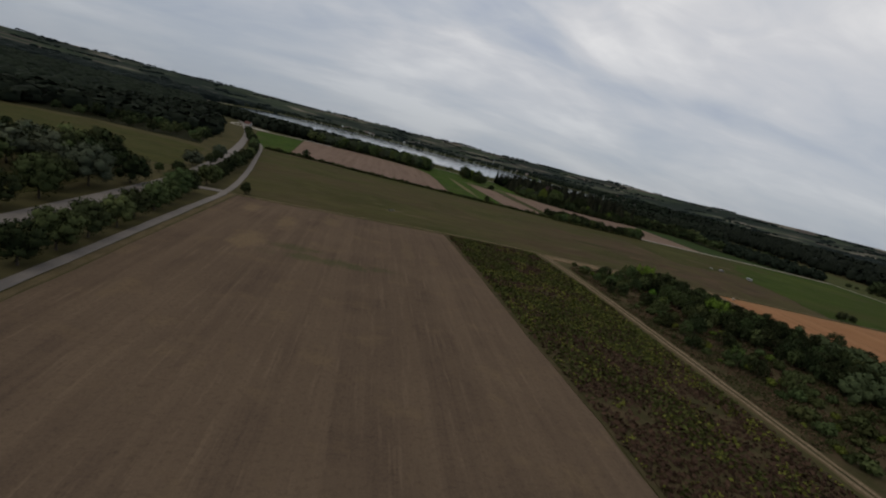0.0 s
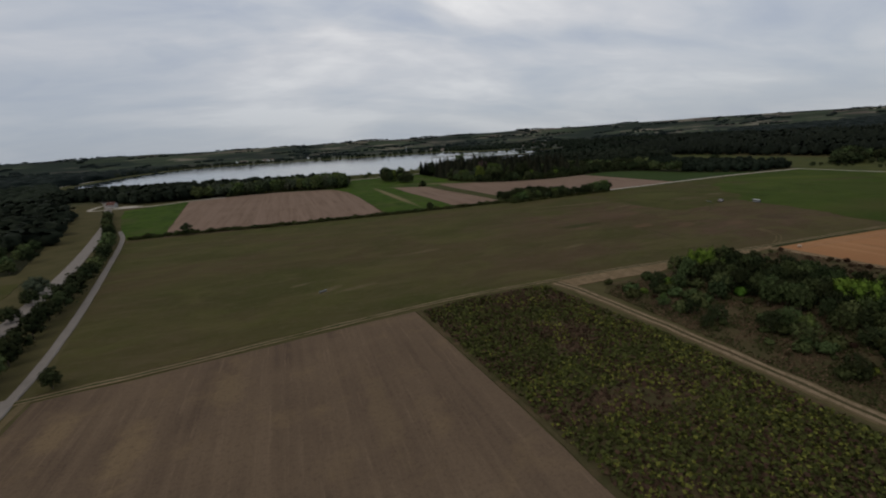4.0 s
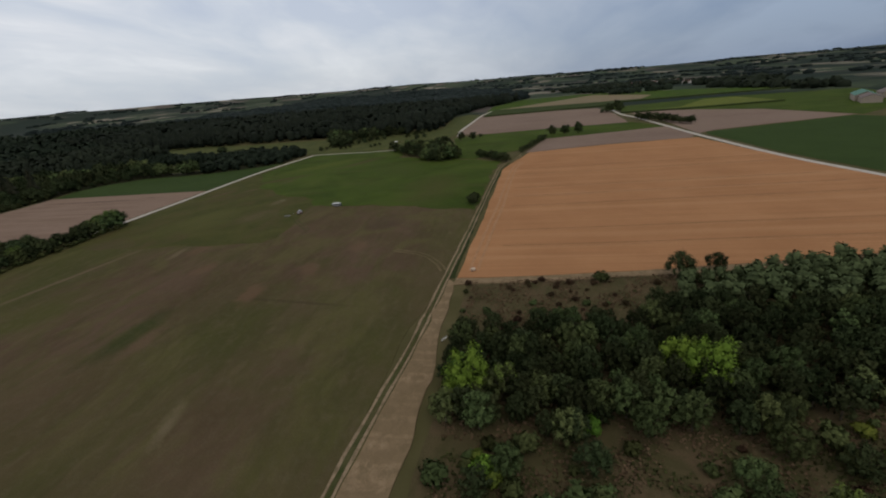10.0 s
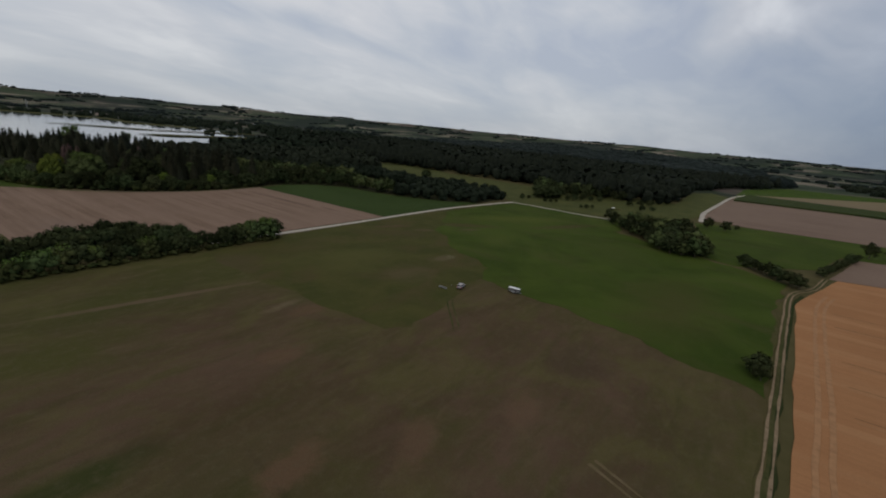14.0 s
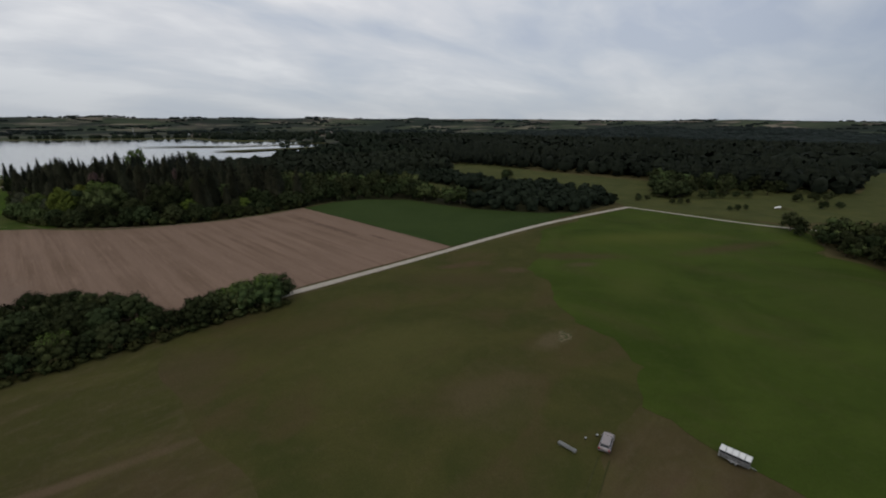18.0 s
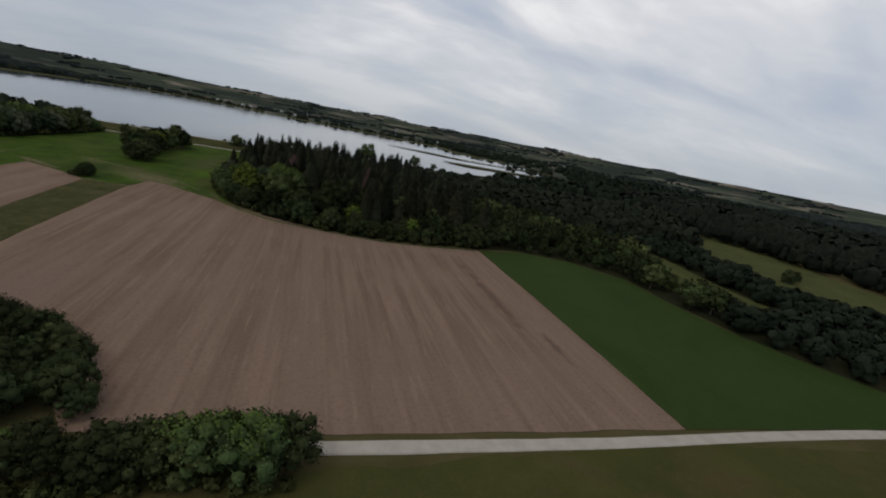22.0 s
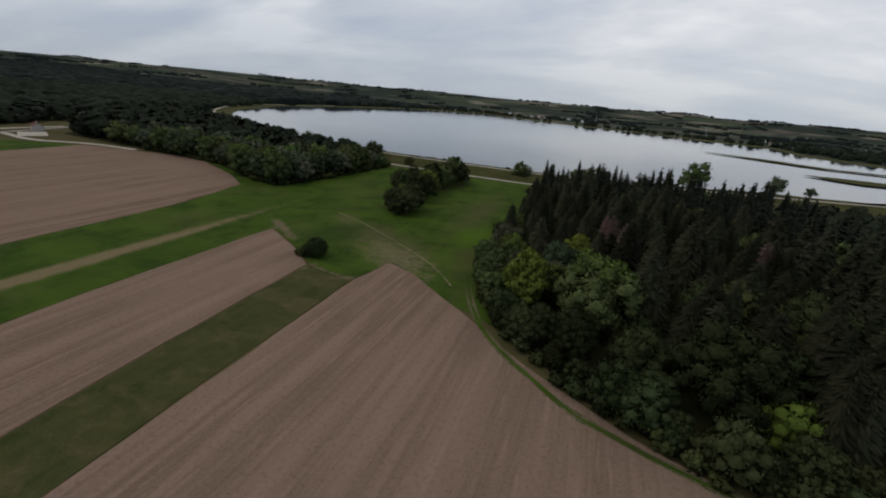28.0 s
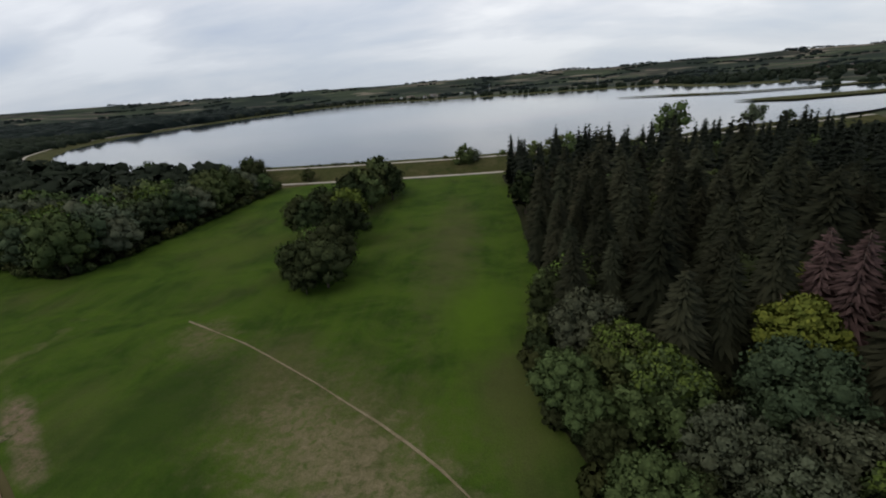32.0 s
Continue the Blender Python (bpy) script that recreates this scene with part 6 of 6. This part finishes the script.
for x, y, h in ((498, 222, 9), (501, 211, 8), (520, 205, 4)):
    put_tree("oak", x, y, h, "trees at the farm road", "round dark tree beside the gravel farm road", False, 0.44)
for i in range(16):
    put_tree("oak", 582 - i * 4.8, 40 - i * 1.9, R.uniform(6, 9), "bushes at the gravel road", "dark dense bush beside the gravel road", False, 0.5)
for x, y, h in ((690, 58, 6), (697, 52, 7), (703, 46, 13), (708, 36, 15), (700, 34, 12)):
    put_tree("oak", x, y, h, "trees at the road fork", "dark tree at the fork of the gravel road", False, 0.46)
FOREST_E = [(528, 368), (562, 325), (590, 300), (600, 276), (640, 262), (800, 272), (890, 262), (1040, 226), (1260, 150), (1300, 400), (1300, 900), (1000, 1000), (760, 1000), (650, 760), (600, 640), (612, 520), (612, 400)]
rest, count = [], 0
for x, y in sorted(spots(FOREST_E, 13, R), key=lambda p: math.hypot(p[0] - 480, p[1] - 340)):
    if count < 26:
        put_tree(R.choice(["oak", "ash", "oak"]), x, y, R.uniform(9, 15), "trees of the eastern forest")
        count += 1
    else:
        rest.append((x, y))
half = [p for i, p in enumerate(rest) if (noise.noise(Vector((p[0] / 150, p[1] / 150, 2))) > 0.05)]
other = [p for p in rest if p not in set(half)]
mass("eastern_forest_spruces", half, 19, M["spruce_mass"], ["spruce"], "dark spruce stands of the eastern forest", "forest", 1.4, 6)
# the darker spruce colour holds the shade that these simple tops lack
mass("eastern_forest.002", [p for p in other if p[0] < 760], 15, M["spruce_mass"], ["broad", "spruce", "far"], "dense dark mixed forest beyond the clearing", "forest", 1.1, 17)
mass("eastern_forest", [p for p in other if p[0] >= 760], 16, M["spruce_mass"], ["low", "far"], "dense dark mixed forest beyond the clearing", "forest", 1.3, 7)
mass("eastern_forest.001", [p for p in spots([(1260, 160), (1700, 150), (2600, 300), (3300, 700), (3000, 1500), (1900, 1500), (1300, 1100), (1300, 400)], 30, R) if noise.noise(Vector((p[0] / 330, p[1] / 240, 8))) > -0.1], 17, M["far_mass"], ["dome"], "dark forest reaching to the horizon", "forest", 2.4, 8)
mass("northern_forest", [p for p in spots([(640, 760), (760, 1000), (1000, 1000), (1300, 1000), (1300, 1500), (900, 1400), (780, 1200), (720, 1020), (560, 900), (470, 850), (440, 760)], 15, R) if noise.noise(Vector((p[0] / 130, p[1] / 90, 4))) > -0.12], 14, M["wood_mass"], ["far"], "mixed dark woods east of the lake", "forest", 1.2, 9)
# rows of trees and copses far off
for name, poly, gap, h in (
    ("far_shore_trees", [(120, 2010), (420, 1905), (640, 1780), (660, 1560), (900, 1500), (860, 1800), (500, 2000), (150, 2080)], 34, 13),
    ("far_shore_trees.001", [(-470, 1500), (-450, 1790), (-390, 2110), (-230, 2290), (-100, 2190), (60, 2060), (40, 2120), (-220, 2380), (-520, 2200), (-560, 1500)], 24, 12),
    ("spit_trees", [(560, 1195), (700, 1200), (760, 1210), (760, 1232), (650, 1205)], 16, 8),
    ("village_trees", [(1380, 10), (1600, 60), (1800, -100), (1780, -380), (1450, -330), (1360, -120)], 26, 11),
    ("copse_trees", [(1150, -380), (1290, -262), (1310, -285), (1170, -400)], 12, 16),
    ("copse_trees.001", [(1124, -54), (1380, 10), (1390, -20), (1140, -85)], 17, 11),
    ("copse_trees.002", [(1130, -90), (1205, -190), (1225, -180), (1150, -80)], 15, 12),
    ("farm_trees", [(820, -330), (1100, -300), (1150, -240), (860, -270)], 16, 13),
    ("lake_east_trees", [(760, 1240), (1100, 1300), (1500, 1600), (1300, 2200), (700, 2300), (700, 1900)], 48, 13),
):
    mass(name, [p for p in spots(poly, gap, R) if R.random() < 0.7], h, M["wood_mass"], ["far", "dome"], "scattered dark trees and copses far off", "trees", 1.3, len(name))
belts = []
for i in range(420):
    a, d = R.uniform(-0.9, 3.4), R.uniform(1500, 4600)
    x, y = 150 + d * math.cos(a), 300 + d * math.sin(a)
    if -520 < x < 800 and 700 < y < 2300:
        continue
    t, m = R.choice((0.3, 1.9)) + R.uniform(-0.5, 0.5), R.randrange(5, 15)
    for s in range(m):
        belts.append((x + math.cos(t) * s * 26 + R.uniform(-14, 14), y + math.sin(t) * s * 26 + R.uniform(-22, 22)))
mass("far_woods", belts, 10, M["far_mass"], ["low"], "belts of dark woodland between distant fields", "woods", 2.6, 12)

# ---- houses ----


def gable(name, w, l, wall, roof, material, over=0.4):
    """A saddle roof with thickness, over walls of that height."""
    bm = bmesh.new()
    x, y = w / 2 + over, l / 2 + over
    top, low = wall + roof, wall - over * roof / (w / 2)
    v = [bm.verts.new(p) for p in ((-x, -y, low), (0, -y, top), (x, -y, low), (x, -y, low - 0.25), (0, -y, top - 0.25), (-x, -y, low - 0.25))]
    f = bm.faces.new(v)
    ex = bmesh.ops.extrude_face_region(bm, geom=[f])
    bmesh.ops.translate(bm, verts=[g for g in ex["geom"] if isinstance(g, bmesh.types.BMVert)], vec=(0, 2 * y, 0))
    bmesh.ops.recalc_face_normals(bm, faces=bm.faces[:])
    return bm_mesh(name, bm, material)


def house_walls(name, w, l, wall, roof, material):
    bm = bmesh.new()
    v = [bm.verts.new(p) for p in ((-w / 2, -l / 2, -0.3), (w / 2, -l / 2, -0.3), (w / 2, -l / 2, wall), (0, -l / 2, wall + roof - 0.1), (-w / 2, -l / 2, wall))]
    f = bm.faces.new(v)
    ex = bmesh.ops.extrude_face_region(bm, geom=[f])
    bmesh.ops.translate(bm, verts=[g for g in ex["geom"] if isinstance(g, bmesh.types.BMVert)], vec=(0, l, 0))
    bmesh.ops.recalc_face_normals(bm, faces=bm.faces[:])
    return bm_mesh(name, bm, material)


def house(w, l, wall, roof, tiles, plaster, windows=True, name="house"):
    root = new(name)
    part("wall", house_walls("wall", w, l, wall, roof, plaster), root)
    r = part("roof", gable("roof", w, l, wall, roof, tiles), root)
    if windows:
        part("chimney", box("chimney", (0.6, 0.6, 1.6), (w * 0.12, l * 0.2, wall + roof), plaster), r)
        pane = box("window", (0.12, 1.2, 1.3), (0, 0, 0), M["glass"], 0.02)
        for s in (-1, 1):
            for y in (-l * 0.3, 0, l * 0.3):
                part("window", pane, root, "", Matrix.Translation((s * w / 2, y, wall * 0.55)))
    return root


HOUSES = {}


def put_house(key, x, y, turn, label, scale=1.0):
    sizes = {"red": (9, 13, 5.0, 4.0, M["tile_red"], M["plaster"]), "grey": (10, 12, 5.0, 4.2, M["tile_grey"], M["white"]), "barn": (16, 30, 5.5, 4.5, M["tile_red"], M["board"]), "green": (18, 44, 6.0, 3.6, M["barn_green"], M["board"]), "hall": (16, 36, 5.5, 3.0, M["tile_grey"], M["board"])}
    m = Matrix.Translation((x, y, ground_z(x, y))) @ Matrix.Rotation(turn, 4, "Z") @ Matrix.Scale(scale, 4)
    name = "barn" if key in ("barn", "green", "hall") else "house"
    if key not in HOUSES:
        ob = HOUSES[key] = house(*sizes[key], key not in ("barn", "green", "hall"), name)
        ob.matrix_basis = m
    else:
        ob = copy_thing(HOUSES[key], m)
        ob.matrix_basis = m
    tagged(ob, label, "barn" if name == "barn" else "house", "houses of the far village")


for i in range(26):
    k = R.choice(["red", "grey", "red", "barn"])
    put_house(k, R.uniform(1400, 1760), R.uniform(-350, -170), R.uniform(0, 3), {"red": "pale house with a red tiled saddle roof", "grey": "white house with a grey tiled saddle roof", "barn": "long barn with a red tiled roof"}[k])
for x, y, k in ((628, -200, "green"), (640, -232, "hall"), (596, -236, "red"), (600, -188, "hall")):
    put_house(k, x, y, 1.1, {"green": "long barn with a dark green roof", "hall": "low pale hall with a grey roof", "red": "pale house with a red tiled saddle roof"}[k])
for i in range(16):
    put_house(R.choice(["red", "grey", "hall"]), R.uniform(-260, 260), R.uniform(2420, 2800), R.uniform(0, 3), "pale house with a saddle roof across the lake")
for i in range(12):
    put_house(R.choice(["red", "grey", "hall"]), R.uniform(700, 1500), R.uniform(1900, 2500), R.uniform(0, 3), "pale house with a saddle roof among far trees")
put_house("red", -180, 660, 1.2, "pale house with a red roof at the wood's edge", 0.7)

# ---- things on the meadow ----


def wheel(parent, x, y, r, w=0.22):
    t = part("wheel", tube("wheel", (x, y - w / 2, r), (x, y + w / 2, r), r, r, M["rubber"], 16), parent, "black rubber wheel")
    part("rim", tube("rim", (x, y - w / 2 - 0.01, r), (x, y + w / 2 + 0.01, r), r * 0.58, r * 0.58, M["steel"], 12), t)


def livestock_trailer():
    root = new("livestock_trailer")
    # two solid dark boxes stand for the shade inside the open sides
    part("body", box("body", (6.0, 2.2, 1.2), (0, 0, 1.25), M["shaded_inside"], 0.05), root, "dark body showing the shaded inside between the slats")
    part("upper_wall", box("upper_wall", (6.0, 2.2, 0.5), (0, 0, 2.12), M["glass"], 0.04), root, "dark band for the shaded open side under the roof")
    panel = box("roof_panel", (1.18, 2.35, 0.20), (0, 0, 2.5), M["white"], 0.07, 0.95)
    for i in range(5):
        part("roof_panel", panel, root, "white roof panel", Matrix.Translation((-2.5 + 1.25 * i, 0, 0)))
    slat = box("slat", (6.0, 0.05, 0.10), (0, 0, 0), M["steel"], 0.01)
    for s in (-1, 1):
        for z in (0.85, 1.15, 1.45, 1.75):
            part("slat", slat, root, "grey metal slat", Matrix.Translation((0, s * 1.13, z)))
    rib = box("rib", (0.07, 2.30, 1.75), (0, 0, 1.55), M["steel"], 0.02)
    for i in range(6):
        part("rib", rib, root, "", Matrix.Translation((-2.9 + 1.16 * i, 0, 0)))
    part("ramp", box("ramp", (0.08, 2.0, 1.75), (3.04, 0, 1.5), M["white"], 0.02), root, "white tail ramp")
    part("drawbar", tube("drawbar", (-3.0, 0, 0.62), (-4.3, 0, 0.55), 0.07, 0.05, M["steel"]), root)
    part("jockey_wheel", tube("jockey_wheel", (-4.0, -0.05, 0.2), (-4.0, 0.05, 0.2), 0.2, 0.2, M["rubber"], 12), root)
    part("chassis", box("chassis", (6.0, 1.7, 0.14), (0, 0, 0.58), M["steel"], 0.02), root)
    for x in (-0.5, 0.45):
        for s in (-1, 1):
            wheel(root, x, s * 1.05, 0.36)
    for s in (-1, 1):
        part("mudguard", box("mudguard", (1.9, 0.3, 0.06), (0, s * 1.12, 0.78), M["white"], 0.02), root)
        part("tail_light", box("tail_light", (0.05, 0.22, 0.12), (3.1, s * 0.85, 0.75), M["red"], 0.01), root)
    return tagged(root, "white and grey livestock trailer parked on the meadow", "trailer")


livestock_trailer().matrix_basis = pose(267.2, 258.9, 0.12, 0, 0, 90) @ Matrix.Scale(0.66, 4)


def estate_car():
    root = new("car")
    bm = bmesh.new()
    side = ((-2.15, 0.35), (-2.2, 0.75), (-2.1, 0.98), (-1.55, 1.02), (-0.9, 1.02), (0.95, 1.0), (2.0, 0.82), (2.15, 0.62), (2.12, 0.35))
    f = bm.faces.new([bm.verts.new((x, -0.88, z)) for x, z in side])
    ex = bmesh.ops.extrude_face_region(bm, geom=[f])
    bmesh.ops.translate(bm, verts=[g for g in ex["geom"] if isinstance(g, bmesh.types.BMVert)], vec=(0, 1.76, 0))
    bmesh.ops.recalc_face_normals(bm, faces=bm.faces[:])
    bmesh.ops.bevel(bm, geom=bm.edges[:], offset=0.06, segments=2, affect="EDGES")
    part("body", bm_mesh("body", bm, M["car"], True), root, "silver-grey car body")
    part("cabin", box("cabin", (2.7, 1.5, 0.46), (-0.55, 0, 1.22), M["car"], 0.05, 0.86), root, "silver-grey cabin frame")
    part("windscreen", box("windscreen", (0.06, 1.3, 0.40), (0, 0, 0), M["glass"], 0.01), root, "dark windscreen", pose(0.72, 0, 1.22, 0, -22, 0))
    part("rear_window", box("rear_window", (0.06, 1.25, 0.36), (0, 0, 0), M["glass"], 0.01), root, "dark rear window", pose(-1.82, 0, 1.23, 0, 22, 0))
    side_pane = box("side_window", (0.72, 0.05, 0.30), (0, 0, 0), M["glass"], 0.01)
    for s in (-1, 1):
        for x in (-1.4, -0.55, 0.25):
            part("side_window", side_pane, root, "dark side window", pose(x, s * 0.715, 1.23, s * 12, 0, 0))
    part("roof", box("roof", (2.25, 1.34, 0.08), (-0.6, 0, 1.48), M["car"], 0.03), root)
    part("bonnet", box("bonnet", (1.0, 1.5, 0.05), (1.45, 0, 0.97), M["car"], 0.02), root)
    for x in (-1.35, 1.35):
        for s in (-1, 1):
            wheel(root, x, s * 0.8, 0.32, 0.2)
    for s in (-1, 1):
        part("headlight", box("headlight", (0.1, 0.34, 0.14), (2.12, s * 0.62, 0.7), M["white"], 0.03), root)
        part("tail_light", box("tail_light", (0.08, 0.2, 0.3), (-2.17, s * 0.74, 0.8), M["red"], 0.02), root)
        part("mirror", box("mirror", (0.12, 0.22, 0.14), (0.75, s * 0.98, 1.05), M["car"], 0.03), root)
        part("roof_rail", box("roof_rail", (1.9, 0.04, 0.05), (-0.6, s * 0.62, 1.55), M["steel"], 0.01), root)
    return tagged(root, "silver-grey estate car parked on the meadow", "car")


estate_car().matrix_basis = pose(257.0, 274.0, 0.12, 0, 0, 15)


def trough(x, y, turn):
    root = new("feed_trough")
    part("bottom", box("bottom", (3.0, 0.5, 0.06), (0, 0, 0.2), M["steel"], 0.01), root)
    for s in (-1, 1):
        part("side", box("side", (3.0, 0.06, 0.3), (0, s * 0.26, 0.36), M["steel"], 0.01), root)
        part("end", box("end", (0.06, 0.5, 0.3), (s * 1.5, 0, 0.36), M["steel"], 0.01), root)
        part("foot", box("foot", (0.08, 0.6, 0.2), (s * 1.2, 0, 0.1), M["steel"], 0.01), root)
    root.matrix_basis = pose(x, y, 0.10, 0, 0, turn)
    tagged(root, "long pale metal feed trough on the meadow", "trough", "troughs on the meadow")


trough(252.0, 278.0, -90)
trough(11, 227, 30)
for x, y in ((258.0, 276.0), (256.0, 277.0)):
    b = new("bucket")
    part("pail", tube("pail", (0, 0, 0), (0, 0, 0.34), 0.13, 0.17, M["rubber"], 12), b)
    part("rim", tube("rim", (0, 0, 0.33), (0, 0, 0.36), 0.185, 0.185, M["steel"], 12), b)
    b.matrix_basis = pose(x, y, 0.05)
    tagged(b, "dark bucket standing in the grass by the car", "bucket", "buckets by the car")


def earth_mound(x, y):
    """A weathered earth heap half covered by a pale sheet."""
    root = new("earth_mound")
    v, f = [], []
    for j in range(7):
        for i in range(16):
            a, r = 6.283 * i / 16, 1 - j / 6.0
            h = 1.9 * (1 - r * r) * (1 + 0.2 * noise.noise(Vector((i, j, 2))))
            v.append((math.cos(a) * 7.5 * r, math.sin(a) * 3.6 * r, h))
    f = [(j * 16 + i, j * 16 + (i + 1) % 16, (j + 1) * 16 + (i + 1) % 16, (j + 1) * 16 + i) for j in range(6) for i in range(16)]
    part("heap", mesh_of("heap", v, f, M["strip"], True), root, "grass-grown earth heap")
    w = [(x0, y0, 2.2 - 0.10 * (x0 - 2.0) ** 2 - 0.10 * y0 * y0 + 0.08 * math.sin(3 * x0 + 2 * y0)) for x0 in np.linspace(1.5, 5.5, 7) for y0 in np.linspace(-2.6, 2.6, 7)]
    g = [(a * 7 + b, a * 7 + b + 1, (a + 1) * 7 + b + 1, (a + 1) * 7 + b) for a in range(6) for b in range(6)]
    part("sheet", mesh_of("sheet", w, g, M["white"], True), root, "pale plastic sheet")
    root.matrix_basis = pose(x, y, 0.05, 0, 0, 100) @ Matrix.Scale(0.75, 4)
    tagged(root, "grass-grown earth heap with a pale sheet on it", "earth heap")


earth_mound(522, 291.5)


def bale(x, y):
    root = new("straw_bale")
    part("roll", tube("roll", (0, -0.6, 0.5), (0, 0.6, 0.5), 0.5, 0.5, M["straw"], 18), root)
    part("wrap", tube("wrap", (0, -0.3, 0.5), (0, 0.3, 0.5), 0.515, 0.515, M["straw"], 18), root)
    root.matrix_basis = pose(x, y, 0.14, 0, 0, 25)
    tagged(root, "small round pale straw bale at the corner of the grain field", "straw bale")


bale(184.0, 183.0)


def barrier(x, y):
    """Two pale planks on posts."""
    root = new("plank_barrier")
    for s in (-1, 1):
        part("post", box("post", (0.10, 0.10, 0.95), (s * 0.75, 0, 0.47), M["bark"], 0.01), root, "dark wooden post")
    for z in (0.55, 0.85):
        part("plank", box("plank", (1.9, 0.06, 0.16), (0, -0.08, z), M["white"], 0.01), root, "white painted plank")
    root.matrix_basis = pose(x, y, 0.1, 0, 0, -35)
    tagged(root, "low white plank barrier at the corner of the sandy track", "barrier")


barrier(146.0, 186.0)


def pylon(x, y, h):
    root = new("power_pylon")
    for sx in (-1, 1):
        for sy in (-1, 1):
            part("leg", tube("leg", (sx * 2.2, sy * 2.2, 0), (sx * 0.4, sy * 0.4, h), 0.16, 0.10, M["steel"], 5), root)
    for i, z in enumerate((h * 0.72, h * 0.84, h * 0.96)):
        part("crossarm", box("crossarm", (9 - 2 * i, 0.3, 0.35), (0, 0, z), M["steel"], 0.02), root)
    for i in range(7):
        z0, z1 = h * i / 7, h * (i + 1) / 7
        w0, w1 = 2.2 - 1.8 * i / 7, 2.2 - 1.8 * (i + 1) / 7
        s = 1 if i % 2 else -1
        part("brace", tube("brace", (-s * w0, -w0, z0), (s * w1, -w1, z1), 0.08, 0.08, M["steel"], 4), root)
        part("brace", tube("brace", (-s * w0, w0, z0), (s * w1, w1, z1), 0.08, 0.08, M["steel"], 4), root)
    root.matrix_basis = pose(x, y, ground_z(x, y), 0, 0, 20)
    tagged(root, "grey steel lattice power pylon on the far shore", "pylon", "power pylons beyond the lake")


pylon(195, 2226, 34)
pylon(507, 1925, 34)

# ---- bare and trodden places ----


def worn(name, x, y, rx, ry, turn, material, label, z=0.13):
    """An irregular worn patch in the grass."""
    pts = []
    for i in range(36):
        a = 6.283 * i / 36
        f = 1 + 0.45 * noise.noise(Vector((math.cos(a) * 1.3, math.sin(a) * 1.3, x * 0.37))) + 0.18 * noise.noise(Vector((math.cos(a) * 4, math.sin(a) * 4, y * 0.37)))
        px, py = math.cos(a) * rx * f, math.sin(a) * ry * f
        c, d = math.cos(radians(turn)), math.sin(radians(turn))
        pts.append((x + px * c - py * d, y + px * d + py * c))
    field(name, pts, z, material, label, "bare patch", 0.5, 1.2)


worn("bare_patch", 285.5, 298, 2.6, 1.6, 20, M["trodden"], "bare pale earth patch in the meadow")
for x, y, rx, ry, turn in ((151.8, 541.2, 1.5, 0.8, 35), (155.5, 539.6, 3.2, 0.6, -15), (161.5, 538.2, 2.4, 0.45, -8), (165.8, 538.0, 2.0, 0.9, 5), (169.5, 555.5, 1.2, 2.2, -20), (119.5, 564.5, 1.0, 2.2, -20), (151.2, 538, 0.6, 1.8, 10)):
    worn("bare_patch", x, y, rx, ry, turn, M["trodden"], "pale trodden grass and earth at the field's tip", 0.12)
for o in (-0.8, 0.8):
    tagged(new("wheel_mark", ribbon("wheel_mark", [(228, 256), (238, 264.5), (246, 271), (254, 273)], 0.35, 0.13, M["strip"], 0.25, 0.02, o)), "faint wheel mark across the meadow", "wheel mark", "", "structure")
    tagged(new("grain_tramline", ribbon("grain_tramline", [(184, 183), (210, 181), (229, 179.6), (252, 177.4), (312, 173.6), (345, 170.5), (364, 166)], 0.95, 0.17, M["grain_line"], 0.15, 0.05, o * 1.5)), "pale trodden wheel line along the edge of the grain", "wheel mark", "", "structure")
for i, x in enumerate((204, 220.5, 254, 271, 288, 321.5, 338)):
    for o in (-0.9, 0.9):
        tagged(new("grain_tramline", ribbon("grain_tramline", [(x, 175 - (x - 200) * 0.05), (x + 0.4, 140), (x + 1.6, 100), (x + 2.4, 60), (x + 3, 30)], 0.38, 0.15, M["grain_line" if o < 0 else "grain_rut"], 0.12, 0.03, o)), "wheel line across the grain field", "wheel mark", "", "structure")
for o in (-0.8, 0.8):
    tagged(new("wheel_mark", ribbon("wheel_mark", [(203, 212), (199.5, 203), (196, 198.6), (190, 194.4), (184.6, 192)], 0.35, 0.13, M["dry"], 0.25, 0.02, o)), "faint curved wheel mark at the edge of the meadow", "wheel mark", "", "structure")
# a narrow darker strip follows the line between track and grain
tagged(new("grass_margin", ribbon("grass_margin", [(179, 188.9), (210, 187.7), (254, 185.4), (300, 182.2), (335, 179.6), (356, 175.6)], 1.1, 0.15, M["dark_grass"], 0.3)), "dark narrow margin between track and grain", "grass", "", "structure")
